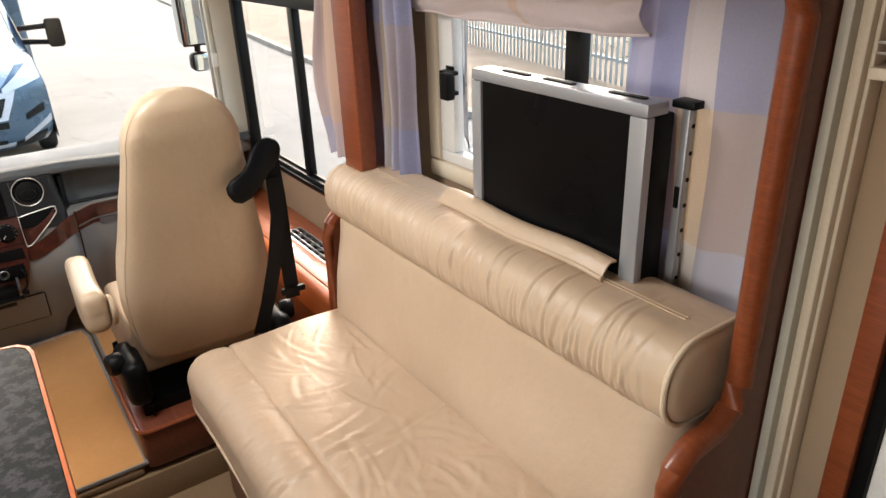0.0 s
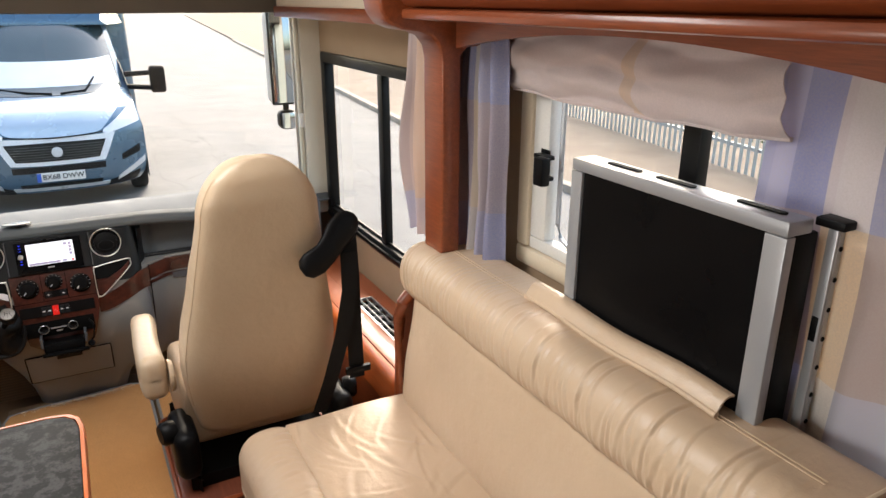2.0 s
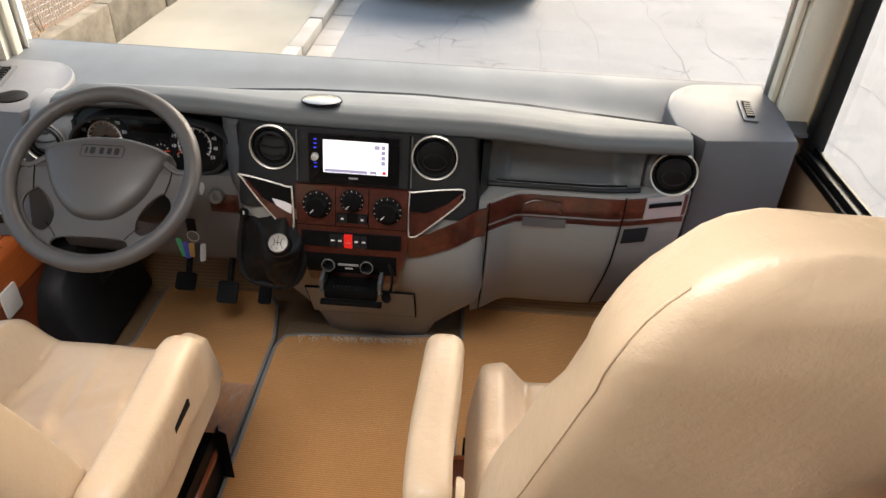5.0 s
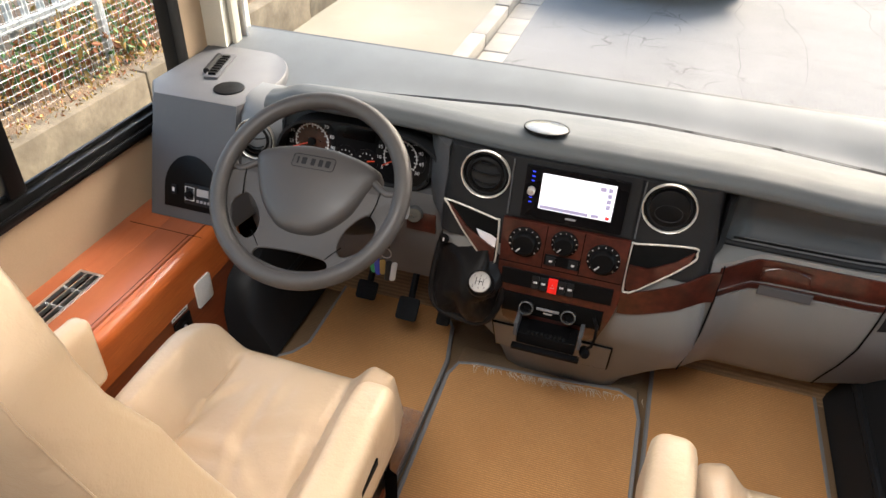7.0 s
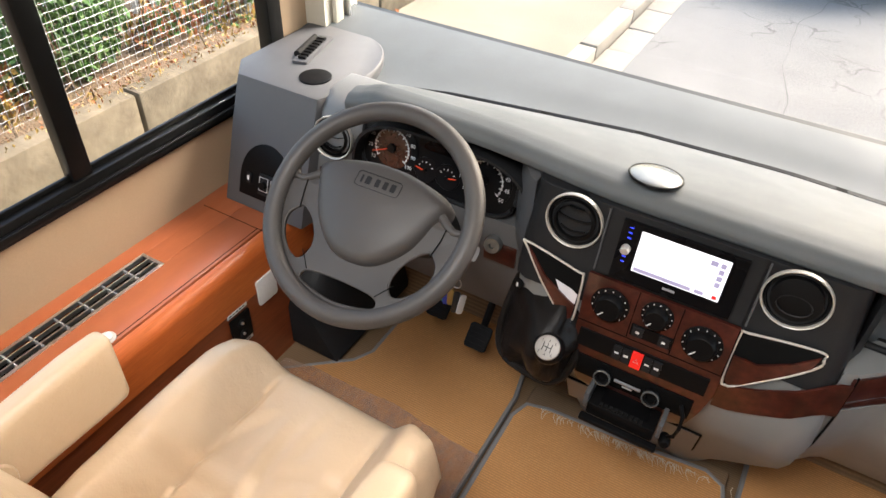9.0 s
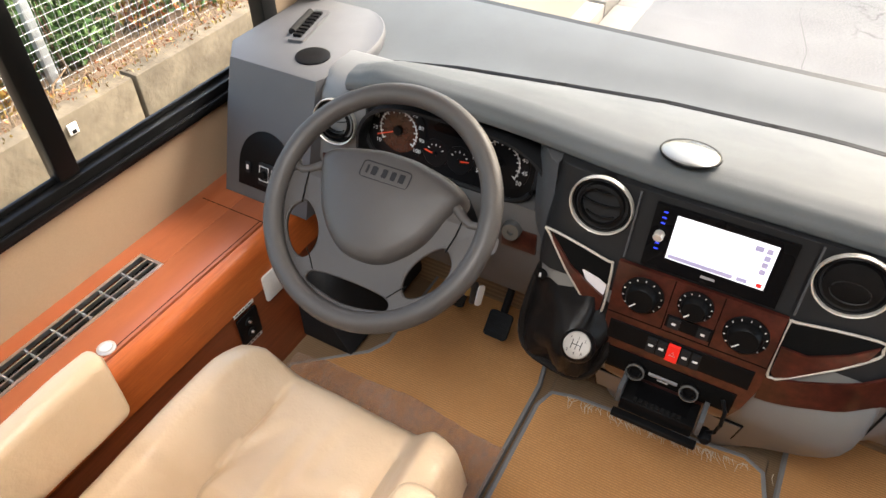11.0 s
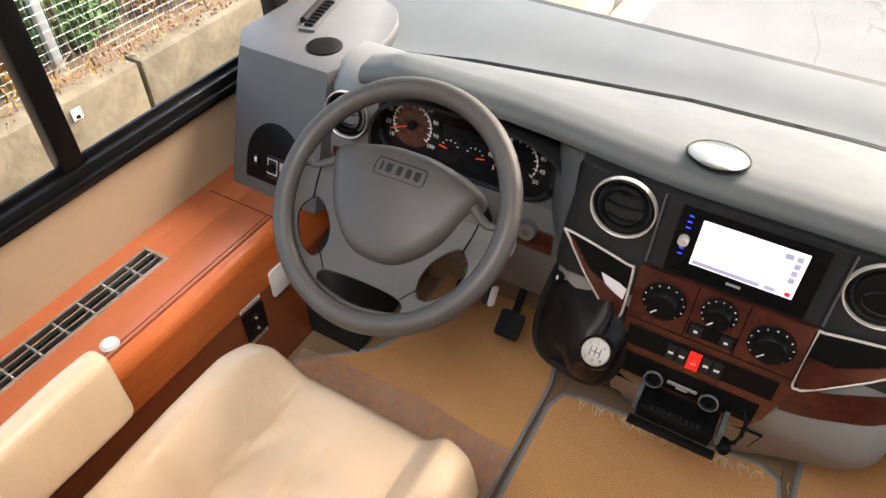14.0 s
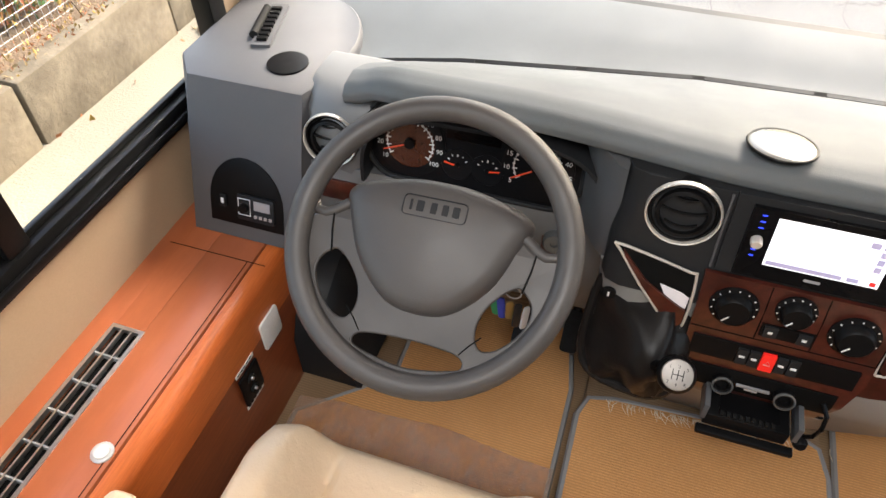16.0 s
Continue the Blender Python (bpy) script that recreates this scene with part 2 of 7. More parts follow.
M = {
    "leather": leather_material("cream_leather", (0.6, 0.45, 0.315), (0.52, 0.38, 0.255)),
    "seat_leather": leather_material("pale_cream_leather", (0.51, 0.385, 0.26), (0.455, 0.335, 0.22)),
    "cherry": wood_material("cherry_wood", (0.29, 0.07, 0.022), (0.2, 0.045, 0.013), 0.34, 0.25),
    "cherry_dark": wood_material("cherry_panel", (0.18, 0.047, 0.02), (0.12, 0.03, 0.013), 0.4, 0.2),
    "orange_edge": wood_material("orange_wood", (0.55, 0.14, 0.03), (0.45, 0.1, 0.02), 0.36, 0.2),
    "ledge_top": surface("ledge_laminate", (0.39, 0.112, 0.042), (0.33, 0.088, 0.032), 0.36, grain=40, blotch=5, bump=0.02, coat=0.12, stretch=(3, 0.6, 3)),
    "burl": wood_material("burl_trim", (0.095, 0.02, 0.012), (0.024, 0.006, 0.004), 0.3, 0.5, burl=True),
    "dash_top": surface("dash_pad_grey", (0.112, 0.12, 0.124), (0.098, 0.105, 0.11), 0.58, grain=700, blotch=6, bump=0.35),
    "dash_grey": surface("dash_plastic_grey", (0.08, 0.083, 0.088), (0.068, 0.071, 0.076), 0.5, grain=600, blotch=5, bump=0.25),
    "box_grey": surface("painted_box_grey", (0.08, 0.08, 0.085), (0.071, 0.071, 0.076), 0.6, grain=500, blotch=5, bump=0.12),
    "dash_dark": surface("dash_plastic_dark", (0.0145, 0.0152, 0.0165), (0.019, 0.0197, 0.021), 0.45, grain=600, blotch=6, bump=0.25),
    "console_grey": surface("console_plastic_grey", (0.23, 0.23, 0.224), (0.2, 0.2, 0.194), 0.5, grain=600, blotch=4, bump=0.2),
    "wheel": surface("wheel_plastic", (0.052, 0.0465, 0.044), (0.044, 0.0395, 0.0375), 0.5, grain=800, blotch=10, bump=0.2),
    # Darkened so that the colour itself carries the shade of backlit and recessed panels.
    "taupe": surface("shaded_taupe", (0.1, 0.078, 0.056), (0.085, 0.066, 0.047), 0.7, grain=300, blotch=4, bump=0.1),
    "piping": surface("pale_piping", (0.74, 0.6, 0.43), (0.68, 0.55, 0.39), 0.5, grain=300, bump=0.05),
    "lower_grey": surface("lower_plastic_grey", (0.13, 0.132, 0.133), (0.115, 0.116, 0.117), 0.5, grain=600, blotch=4, bump=0.2),
    "tray_grey": surface("tray_plastic_grey", (0.07, 0.073, 0.077), (0.058, 0.061, 0.064), 0.5, grain=600, blotch=5, bump=0.25),
    "black": surface("black_plastic", (0.004, 0.004, 0.0043), (0.006, 0.006, 0.0065), 0.4, grain=500, blotch=8, bump=0.1),
    "rubber": surface("black_rubber", (0.007, 0.007, 0.007), (0.011, 0.0108, 0.0105), 0.7, grain=300, blotch=8, bump=0.2),
    # Near-black that paints the shade in hollows and gaps; also colours seams.
    "shade_seam": surface("shade_and_seam_black", (0.002, 0.002, 0.002), (0.004, 0.004, 0.004), 0.8, bump=0.0),
    "belt": surface("black_webbing", (0.006, 0.006, 0.0065), (0.01, 0.01, 0.01), 0.75, grain=900, bump=0.5),
    "boot": surface("black_leatherette", (0.007, 0.0062, 0.006), (0.012, 0.0105, 0.01), 0.38, grain=350, blotch=12, bump=0.3),
    "chrome": surface("satin_chrome", (0.66, 0.63, 0.57), (0.6, 0.57, 0.52), 0.34, 0.45, grain=200, bump=0.02),
    "alu": surface("aluminium", (0.7, 0.7, 0.7), (0.62, 0.62, 0.63), 0.35, 1.0, grain=300, bump=0.05),
    "cap_grey": surface("cap_plastic", (0.13, 0.135, 0.135), (0.11, 0.115, 0.115), 0.22, 0.3, bump=0.0),
    "silver": surface("silver_plastic", (0.42, 0.43, 0.45), (0.37, 0.38, 0.4), 0.35, 0.4, grain=500, bump=0.05),
    "screen_off": surface("dark_screen", (0.003, 0.003, 0.0035), (0.005, 0.005, 0.0055), 0.3, grain=30, bump=0.0),
    "screen_on": lit_material("lit_screen", (0.92, 0.93, 1.0), 0.17),
    "screen_bar": lit_material("lit_bar", (0.36, 0.33, 0.5), 0.06),
    # Slight emission added to brighten the red of the switch and screen button.
    "red": lit_material("red_with_glow", (0.75, 0.02, 0.015), 0.05),
    "blue_led": lit_material("blue_light", (0.03, 0.06, 1.0), 0.3),
    # Slight emission added to brighten the needles, though the dials are unlit.
    "orange_needle": lit_material("needle_red_with_glow", (0.7, 0.06, 0.02), 0.02),
    "white_print": surface("white_print", (0.75, 0.75, 0.75), (0.7, 0.7, 0.7), 0.5, bump=0.0),
    "dial": surface("dial_black", (0.006, 0.006, 0.007), (0.009, 0.009, 0.01), 0.35, bump=0.0),
    "wall": surface("beige_wall_vinyl", (0.39, 0.275, 0.175), (0.34, 0.24, 0.15), 0.7, grain=300, blotch=3, bump=0.15),
    "wall_cream": surface("cream_moulding", (0.72, 0.62, 0.47), (0.66, 0.56, 0.42), 0.5, grain=200, blotch=4, bump=0.05),
    "pillar": surface("pale_pillar_trim", (0.62, 0.58, 0.48), (0.55, 0.52, 0.43), 0.5, grain=200, blotch=4, bump=0.06),
    "ceiling": surface("cream_ceiling", (0.72, 0.66, 0.56), (0.68, 0.62, 0.52), 0.8, grain=200, blotch=3, bump=0.1),
    "carpet": ribbed_carpet("tan_ribbed_carpet", (0.8, 0.41, 0.15), (0.58, 0.27, 0.09)),
    "carpet_brown": ribbed_carpet("brown_ribbed_carpet", (0.3, 0.19, 0.1), (0.25, 0.155, 0.08)),
    "carpet_edge": surface("grey_binding", (0.25, 0.24, 0.23), (0.2, 0.19, 0.18), 0.8, grain=400, bump=0.4),
    "granite": None,
    "knob_metal": surface("brushed_metal", (0.27, 0.25, 0.23), (0.22, 0.205, 0.19), 0.5, 0.5, grain=300, bump=0.05),
    "white_cap": surface("white_plastic", (0.75, 0.73, 0.68), (0.68, 0.66, 0.62), 0.4, grain=200, bump=0.03),
    "card": surface("white_card", (0.72, 0.7, 0.74), (0.66, 0.65, 0.7), 0.6, bump=0.0),
    "glass": glass_material("clear_glass"),
    "window_black": surface("black_window_frame", (0.004, 0.004, 0.0043), (0.006, 0.006, 0.006), 0.35, grain=200, bump=0.05),
    # Blue-grey tint puts a darker reflection into the mirror's colour.
    "mirror": surface("mirror_glass", (0.36, 0.41, 0.45), (0.36, 0.41, 0.45), 0.05, 1.0, bump=0.0, rough_var=0.0),
}


def granite_material():
    m, t, b = nodes_of("granite_laminate")
    a = spread(t, noise_of(t, 34, 5, (1, 1, 1), 0.7), 0.47, 0.56)
    f = noise_of(t, 160, 4)
    c = mix_colors(t, a, (0.005, 0.005, 0.006), (0.036, 0.034, 0.037))
    t.links.new(mix_colors(t, spread(t, f, 0.52, 0.7), c, (0.012, 0.012, 0.013)), b.inputs["Base Color"])
    b.inputs["Roughness"].default_value = 0.6
    b.inputs["Specular IOR Level"].default_value = 0.15
    bumped(t, b, f, 0.06, 0.0006)
    return m


M["granite"] = granite_material()
for key in ("dash_dark", "black", "shade_seam", "dial", "screen_off", "rubber", "belt", "boot", "window_black", "dash_top"):
    matt(M[key], 0.12 if key in ("black", "shade_seam", "screen_off", "dial") else 0.17)


# ---- mesh helpers ----
def finish(bm, name, material, smooth=40):
    bmesh.ops.recalc_face_normals(bm, faces=bm.faces)
    me = bpy.data.meshes.new(name)
    bm.to_mesh(me)
    bm.free()
    me.materials.append(material)
    me.polygons.foreach_set("use_smooth", [True] * len(me.polygons))
    me.set_sharp_from_angle(angle=radians(smooth))
    return me


def placed(ob):
    return ob.matrix_basis if ob.parent is None else placed(ob.parent) @ ob.matrix_parent_inverse @ ob.matrix_basis


def part(name, bm, material, parent=None, label="", smooth=40):
    ob = new(name, finish(bm, name, material, smooth))
    if parent is not None:
        ob.parent = parent
        ob.matrix_parent_inverse = placed(parent).inverted()
    if label:
        ob["label"] = label
    return ob


def thing(name, at, label, category, group="", kind=""):
    ob = new(name)
    ob.empty_display_size = 0.05
    ob.matrix_basis = Matrix.Translation(at)
    return tagged(ob, label, category, group, kind)


def box(x0, x1, y0, y1, z0, z1, bev=0.0, seg=2, bm=None, m=None):
    b = bmesh.new()
    bmesh.ops.create_cube(b, size=1)
    for v in b.verts:
        v.co = Vector((x0 + (v.co.x + 0.5) * (x1 - x0), y0 + (v.co.y + 0.5) * (y1 - y0), z0 + (v.co.z + 0.5) * (z1 - z0)))
    if bev:
        bmesh.ops.bevel(b, geom=b.edges[:], offset=bev, segments=seg, affect="EDGES", profile=0.5)
    if m is not None:
        bmesh.ops.transform(b, matrix=m, verts=b.verts)
    return joined(bm, b)


def joined(bm, b):
    if bm is None:
        return b
    me = bpy.data.meshes.new("tmp")
    b.to_mesh(me)
    b.free()
    bm.from_mesh(me)
    bpy.data.meshes.remove(me)
    return bm


def prism(poly, depth, m=None, bev=0.0, seg=2, bm=None):
    """A polygon in the local xy plane, pulled up by depth along local z, then placed by m."""
    b = bmesh.new()
    f = b.faces.new([b.verts.new((p[0], p[1], 0)) for p in poly])
    r = bmesh.ops.extrude_face_region(b, geom=[f])
    for v in (g for g in r["geom"] if isinstance(g, bmesh.types.BMVert)):
        v.co.z += depth
    if bev:
        bmesh.ops.bevel(b, geom=[e for e in b.edges if len(e.link_faces) == 2 and e.calc_face_angle(0) > 0.5], offset=bev, segments=seg, affect="EDGES", profile=0.5)
    if m is not None:
        bmesh.ops.transform(b, matrix=m, verts=b.verts)
    return joined(bm, b)


def loft(rings, closed=True, caps=True, loop=False, bm=None):
    """Skin over rings of equal length."""
    b = bmesh.new()
    rows = [[b.verts.new(p) for p in r] for r in rings]
    n = len(rows[0])
    pairs = list(zip(rows, rows[1:])) + ([(rows[-1], rows[0])] if loop else [])
    for r, q in pairs:
        for i in range(n if closed else n - 1):
            j = (i + 1) % n
            b.faces.new((r[i], r[j], q[j], q[i]))
    if caps and closed and not loop:
        b.faces.new(rows[0][::-1])
        b.faces.new(rows[-1])
    return joined(bm, b)


def tube(points, r, n=10, loop=False, bm=None, flat=1.0):
    pts = [Vector(p) for p in points]
    rings = []
    up = Vector((0.13, 0.21, 1)).normalized()
    k = len(pts)
    for i, p in enumerate(pts):
        a = pts[(i - 1) % k] if (loop or i > 0) else p
        c = pts[(i + 1) % k] if (loop or i < k - 1) else p
        d = (c - a).normalized()
        s = d.cross(up)
        if s.length < 0.15:
            s = d.cross(Vector((1, 0.1, 0)))
        s.normalize()
        w = s.cross(d)
        rr = r[i] if isinstance(r, (list, tuple)) else r
        rings.append([p + rr * (math.cos(q) * s + flat * math.sin(q) * w) for q in (2 * math.pi * j / n for j in range(n))])
    return loft(rings, True, not loop, loop, bm)


def lathe(profile, m=None, n=28, bm=None, caps=True):
    """profile: (radius, height) pairs turned about local z."""
    rings = [[Vector((max(r, 1e-5) * math.cos(a), max(r, 1e-5) * math.sin(a), h)) for a in (2 * math.pi * j / n for j in range(n))] for r, h in profile]
    b = loft(rings, True, caps)
    if m is not None:
        bmesh.ops.transform(b, matrix=m, verts=b.verts)
    return joined(bm, b)


def sheet(fn, nu, nv, thick=0.0, bm=None, uv=False):
    """A surface fn(u, v), u and v from 0 to 1, given thickness along its normals."""
    b = bmesh.new()
    g = [[b.verts.new(fn(i / nu, j / nv)) for j in range(nv + 1)] for i in range(nu + 1)]
    layer = b.loops.layers.uv.new("UVMap") if uv else None
    for i in range(nu):
        for j in range(nv):
            f = b.faces.new((g[i][j], g[i + 1][j], g[i + 1][j + 1], g[i][j + 1]))
            if uv:
                for l, (a, c) in zip(f.loops, ((i, j), (i + 1, j), (i + 1, j + 1), (i, j + 1))):
                    l[layer].uv = (a / nu, c / nv)
    if thick:
        b.normal_update()
        bmesh.ops.solidify(b, geom=b.faces[:], thickness=thick)
    return joined(bm, b)


def pillow(x0, x1, y0, y1, z0, z1, power=5.0, n=14, warp=None, bm=None):
    """A stuffed block with rounded edges (softer for a low power); warp(p, q) may shift a point p whose place in the block is q in -1..1."""
    b = bmesh.new()
    bmesh.ops.create_cube(b, size=2)
    bmesh.ops.subdivide_edges(b, edges=b.edges[:], cuts=n, use_grid_fill=True)
    c = Vector(((x0 + x1) / 2, (y0 + y1) / 2, (z0 + z1) / 2))
    h = Vector(((x1 - x0) / 2, (y1 - y0) / 2, (z1 - z0) / 2))
    r = min(h) * min(0.98, 3.0 / power)
    for v in b.verts:
        q = Vector([math.sin(k * math.pi / 2) for k in v.co])
        p = Vector((q.x * h.x, q.y * h.y, q.z * h.z))
        core = Vector([max(-(s - r), min(s - r, k)) for k, s in zip(p, h)])
        d = p - core
        if d.length > 1e-9:
            p = core + d.normalized() * r
        v.co = warp(c + p, q) if warp else c + p
    return joined(bm, b)


def at(x, y, z, n=(0, -1, 0), spin=0.0):
    """A place whose local z points along n; local y points up as far as it can."""
    return Matrix.Translation((x, y, z)) @ Vector(n).to_track_quat("Z", "Y").to_matrix().to_4x4() @ pose(0, 0, 0, 0, 0, spin)


def smoothstep(a, b, x):
    x = min(max((x - a) / (b - a), 0), 1)
    return x * x * (3 - 2 * x)


def interp(x, xs, ys):
    return float(np.interp(x, xs, ys))


def rrect(w, h, r, n=4):
    """Rounded rectangle about the origin."""
    out = []
    for cx, cy, a0 in ((w / 2 - r, h / 2 - r, 0), (-w / 2 + r, h / 2 - r, 90), (-w / 2 + r, -h / 2 + r, 180), (w / 2 - r, -h / 2 + r, 270)):
        for i in range(n + 1):
            a = radians(a0 + 90 * i / n)
            out.append((cx + r * math.cos(a), cy + r * math.sin(a)))
    return out


def smooth_at(pts, f):
    """A point on the closed smooth curve through pts."""
    n = len(pts)
    k = int(f * n) % n
    t = f * n - int(f * n)
    a, b, c, d = (Vector(pts[(k + j) % n]) for j in (-1, 0, 1, 2))
    return tuple(0.5 * (2 * b + (c - a) * t + (2 * a - 5 * b + 4 * c - d) * t * t + (3 * b - a - 3 * c + d) * t ** 3))


# ---- the vehicle's shell ----
XL, XR, XC = -0.885, 1.295, 0.205
YB, YF = -1.6, 3.24
CEIL, LOW = 1.86, -0.1


def structure(name, bm, material, label, category, smooth=40):
    return tagged(part(name, bm, material, None, "", smooth), label, category, "", "structure")


def wall_with_holes(x, out, y0, y1, z0, z1, holes, thick=0.04):
    """A side wall along y, with square openings (ya, yb, za, zb), as blocks that meet end to end."""
    ys = sorted({y0, y1, *(h[0] for h in holes), *(h[1] for h in holes)})
    bm = bmesh.new()
    for a, b in zip(ys, ys[1:]):
        cuts = [(h[2], h[3]) for h in holes if h[0] <= a and b <= h[1]]
        z = z0
        for c, d in sorted(cuts):
            box(min(x, x + out * thick), max(x, x + out * thick), a, b, z, c, bm=bm)
            z = d
        box(min(x, x + out * thick), max(x, x + out * thick), a, b, z, z1, bm=bm)
    return bm


structure("floor", box(XL, XR, YB, 1.82, LOW - 0.05, LOW), M["carpet_brown"], "brown ribbed carpet on the lounge floor", "floor")
structure("floor_cab", box(XL, XR, 1.82, YF, LOW - 0.05, 0.0, 0.004), M["carpet_brown"], "raised cab floor under ribbed mats", "floor")
# The ceiling's opening is added, unseen, to let the overhead fill lamp in.
cl_ = box(XL - 0.04, XR + 0.04, YB, 1.28, CEIL, CEIL + 0.04)
box(XL - 0.04, XR + 0.04, 1.88, YF + 0.1, CEIL, CEIL + 0.04, bm=cl_)
box(XL - 0.04, -0.4, 1.28, 1.88, CEIL, CEIL + 0.04, bm=cl_)
box(0.4, XR + 0.04, 1.28, 1.88, CEIL, CEIL + 0.04, bm=cl_)
structure("ceiling", cl_, M["ceiling"], "plain cream ceiling with an added opening for a fill lamp", "ceiling")
# The last opening is an unseen addition that holds the left fill lamp.
LWIN, RWIN, KWIN, FILL_WIN = (1.70, 2.97, 0.57, 1.24), (1.84, 3.04, 0.57, 1.24), (0.60, 1.50, 0.875, 1.37), (-0.35, 1.05, 0.8, 1.38)
structure("wall_left", wall_with_holes(XL, -1, YB, YF, LOW, CEIL, [LWIN, FILL_WIN]), M["wall"], "beige vinyl side wall with windows", "wall")
structure("wall_right", wall_with_holes(XR, 1, YB, YF, LOW, CEIL, [RWIN, KWIN]), M["wall"], "beige vinyl side wall with windows", "wall")
structure("wall_back", box(XL, XR, YB - 0.04, YB, LOW, CEIL), M["cherry_dark"], "plain wooden bulkhead behind the lounge", "wall")
structure("wall_front", box(XL, XR, YF - 0.02, YF + 0.05, LOW - 0.05, 0.66), M["dash_dark"], "dark bulkhead below the windscreen", "wall")
# The header is coloured dark to stand for its backlit shade.
structure("windscreen_header", box(XL, XR, 3.1, YF + 0.05, 1.415, CEIL, 0.01), M["taupe"], "panel above the windscreen, backlit shade put into its colour", "wall")
for side, x0, x1 in (("left", XL - 0.03, XL + 0.06), ("right", XR - 0.085, XR + 0.03)):
    pl = loft([[(x0, 3.09, z), (x1, 3.09, z), (x1 - (0.02 if side == "left" else 0), 3.25, z), (x0 + (0.02 if side == "right" else 0), 3.25, z)] for z in (0.55, 0.8, 1.1, 1.415)])
    pillar = structure("pillar_" + side, pl, M["pillar"], "pale moulded windscreen pillar with a blind rail", "pillar")
    xr = x1 + 0.006 if side == "left" else x0 - 0.006
    part("blind_rail", box(xr - 0.007, xr + 0.007, 3.12, 3.15, 0.6, 1.41, 0.003), M["pillar"], pillar)
    part("rail_lip", box(xr - 0.012, xr + 0.012, 3.165, 3.175, 0.6, 1.41, 0.002), M["alu"], pillar, "thin aluminium blind track")
    part("catch", box(xr - 0.014, xr + 0.014, 3.10, 3.125, 0.94, 1.0, 0.004), M["white_cap"], pillar)
ws = thing("windscreen", (XC, 3.26, 0.68), "wide clear windscreen above the dashboard", "windscreen", kind="structure")
pane = part("pane", sheet(lambda u, v: (XL + 0.03 + u * (XR - XL - 0.06), 3.30 - 0.1 * v - 0.12 * (2 * u - 1) ** 4 + 0.0, 0.64 + 0.8 * v), 24, 6), M["glass"], ws)
pane.visible_shadow = False


def side_window(name, x, inward, hole, bar, label):
    """A black-framed sliding window: outer frame, centre post, two panes, sill rail."""
    ya, yb, za, zb = hole
    w = thing(name, (x, (ya + yb) / 2, za), label, "window", kind="structure")
    d0, d1 = sorted((x + inward * 0.012, x - inward * 0.03))
    fr = box(d0, d1, ya - 0.02, yb + 0.02, za - 0.025, za + 0.022, 0.004)
    box(d0, d1, ya - 0.02, yb + 0.02, zb - 0.022, zb + 0.02, 0.004, bm=fr)
    box(d0, d1, ya - 0.02, ya + 0.02, za + 0.022, zb - 0.022, 0.004, bm=fr)
    box(d0, d1, yb - 0.025, yb + 0.02, za + 0.022, zb - 0.022, 0.004, bm=fr)
    part("window_frame", fr, M["window_black"], w)
    part("sliding_post", box(*sorted((x + inward * 0.006, x - inward * 0.025)), bar - 0.022, bar + 0.022, za + 0.022, zb - 0.022, 0.004), M["window_black"], w)
    part("track", box(*sorted((x + inward * 0.022, x + inward * 0.0125)), ya, yb, za - 0.012, za + 0.004, 0.003), M["window_black"], w)
    part("lower_rail", box(*sorted((x - inward * 0.004, x - inward * 0.012)), ya + 0.02, yb - 0.02, za + 0.0225, za + 0.034, 0.002), M["window_black"], w)
    for a, b, o in ((ya + 0.02, bar - 0.022, 0.012), (bar + 0.022, yb - 0.025, 0.02)):
        p = part("pane", sheet(lambda u, v: (x - inward * o, a + (b - a) * u, za + 0.022 + (zb - za - 0.044) * v), 1, 1), M["glass"], w)
        p.visible_shadow = False
    return w


side_window("window_1", XL, 1, LWIN, 2.40, "black-framed sliding cab window beside the driver seat")
side_window("window_2", XR, -1, RWIN, 2.44, "black-framed sliding cab window beside the passenger seat")
lounge = thing("window_3", (XR, 1.05, 0.87), "cream-framed lounge window with an aluminium sash behind the television", "window", kind="structure")
ya, yb, za, zb = KWIN
fr = box(XR - 0.012, XR + 0.04, ya - 0.05, yb + 0.05, za - 0.05, za, 0.01)
box(XR - 0.012, XR + 0.04, ya - 0.05, yb + 0.05, zb, zb + 0.05, 0.01, bm=fr)
box(XR - 0.012, XR + 0.04, ya - 0.05, ya, za, zb, 0.01, bm=fr)
box(XR - 0.012, XR + 0.04, yb, yb + 0.05, za, zb, 0.01, bm=fr)
part("window_frame", fr, M["wall_cream"], lounge, "cream moulded frame")
sash = box(XR - 0.004, XR + 0.03, ya, yb, za + 0.001, za + 0.032, 0.004)
box(XR - 0.004, XR + 0.03, yb - 0.062, yb - 0.001, za + 0.032, zb, 0.004, bm=sash)
box(XR + 0.01, XR + 0.03, ya, ya + 0.035, za + 0.03, zb, 0.004, bm=sash)
part("sash", sash, M["white_cap"], lounge, "pale painted sash")
part("sash_bar", box(XR + 0.004, XR + 0.034, 1.003, 1.047, za, zb, 0.004), M["window_black"], lounge, "black upright bar")
part("seal", tube([(XR + 0.014, y, z) for y, z in ((1.41, 1.37), (1.41, 0.96), (1.395, 0.925), (1.36, 0.91), (1.06, 0.91))], 0.006, 8), M["silver"], lounge)
p = part("pane", sheet(lambda u, v: (XR + 0.02, ya + 0.035 + (yb - ya - 0.07) * u, za + 0.03 + (zb - za - 0.03) * v), 1, 1), M["glass"], lounge)
p.visible_shadow = False
latch = thing("window_catch", (XR - 0.01, 1.44, 1.09), "black plastic catch on the lounge window sash", "catch")
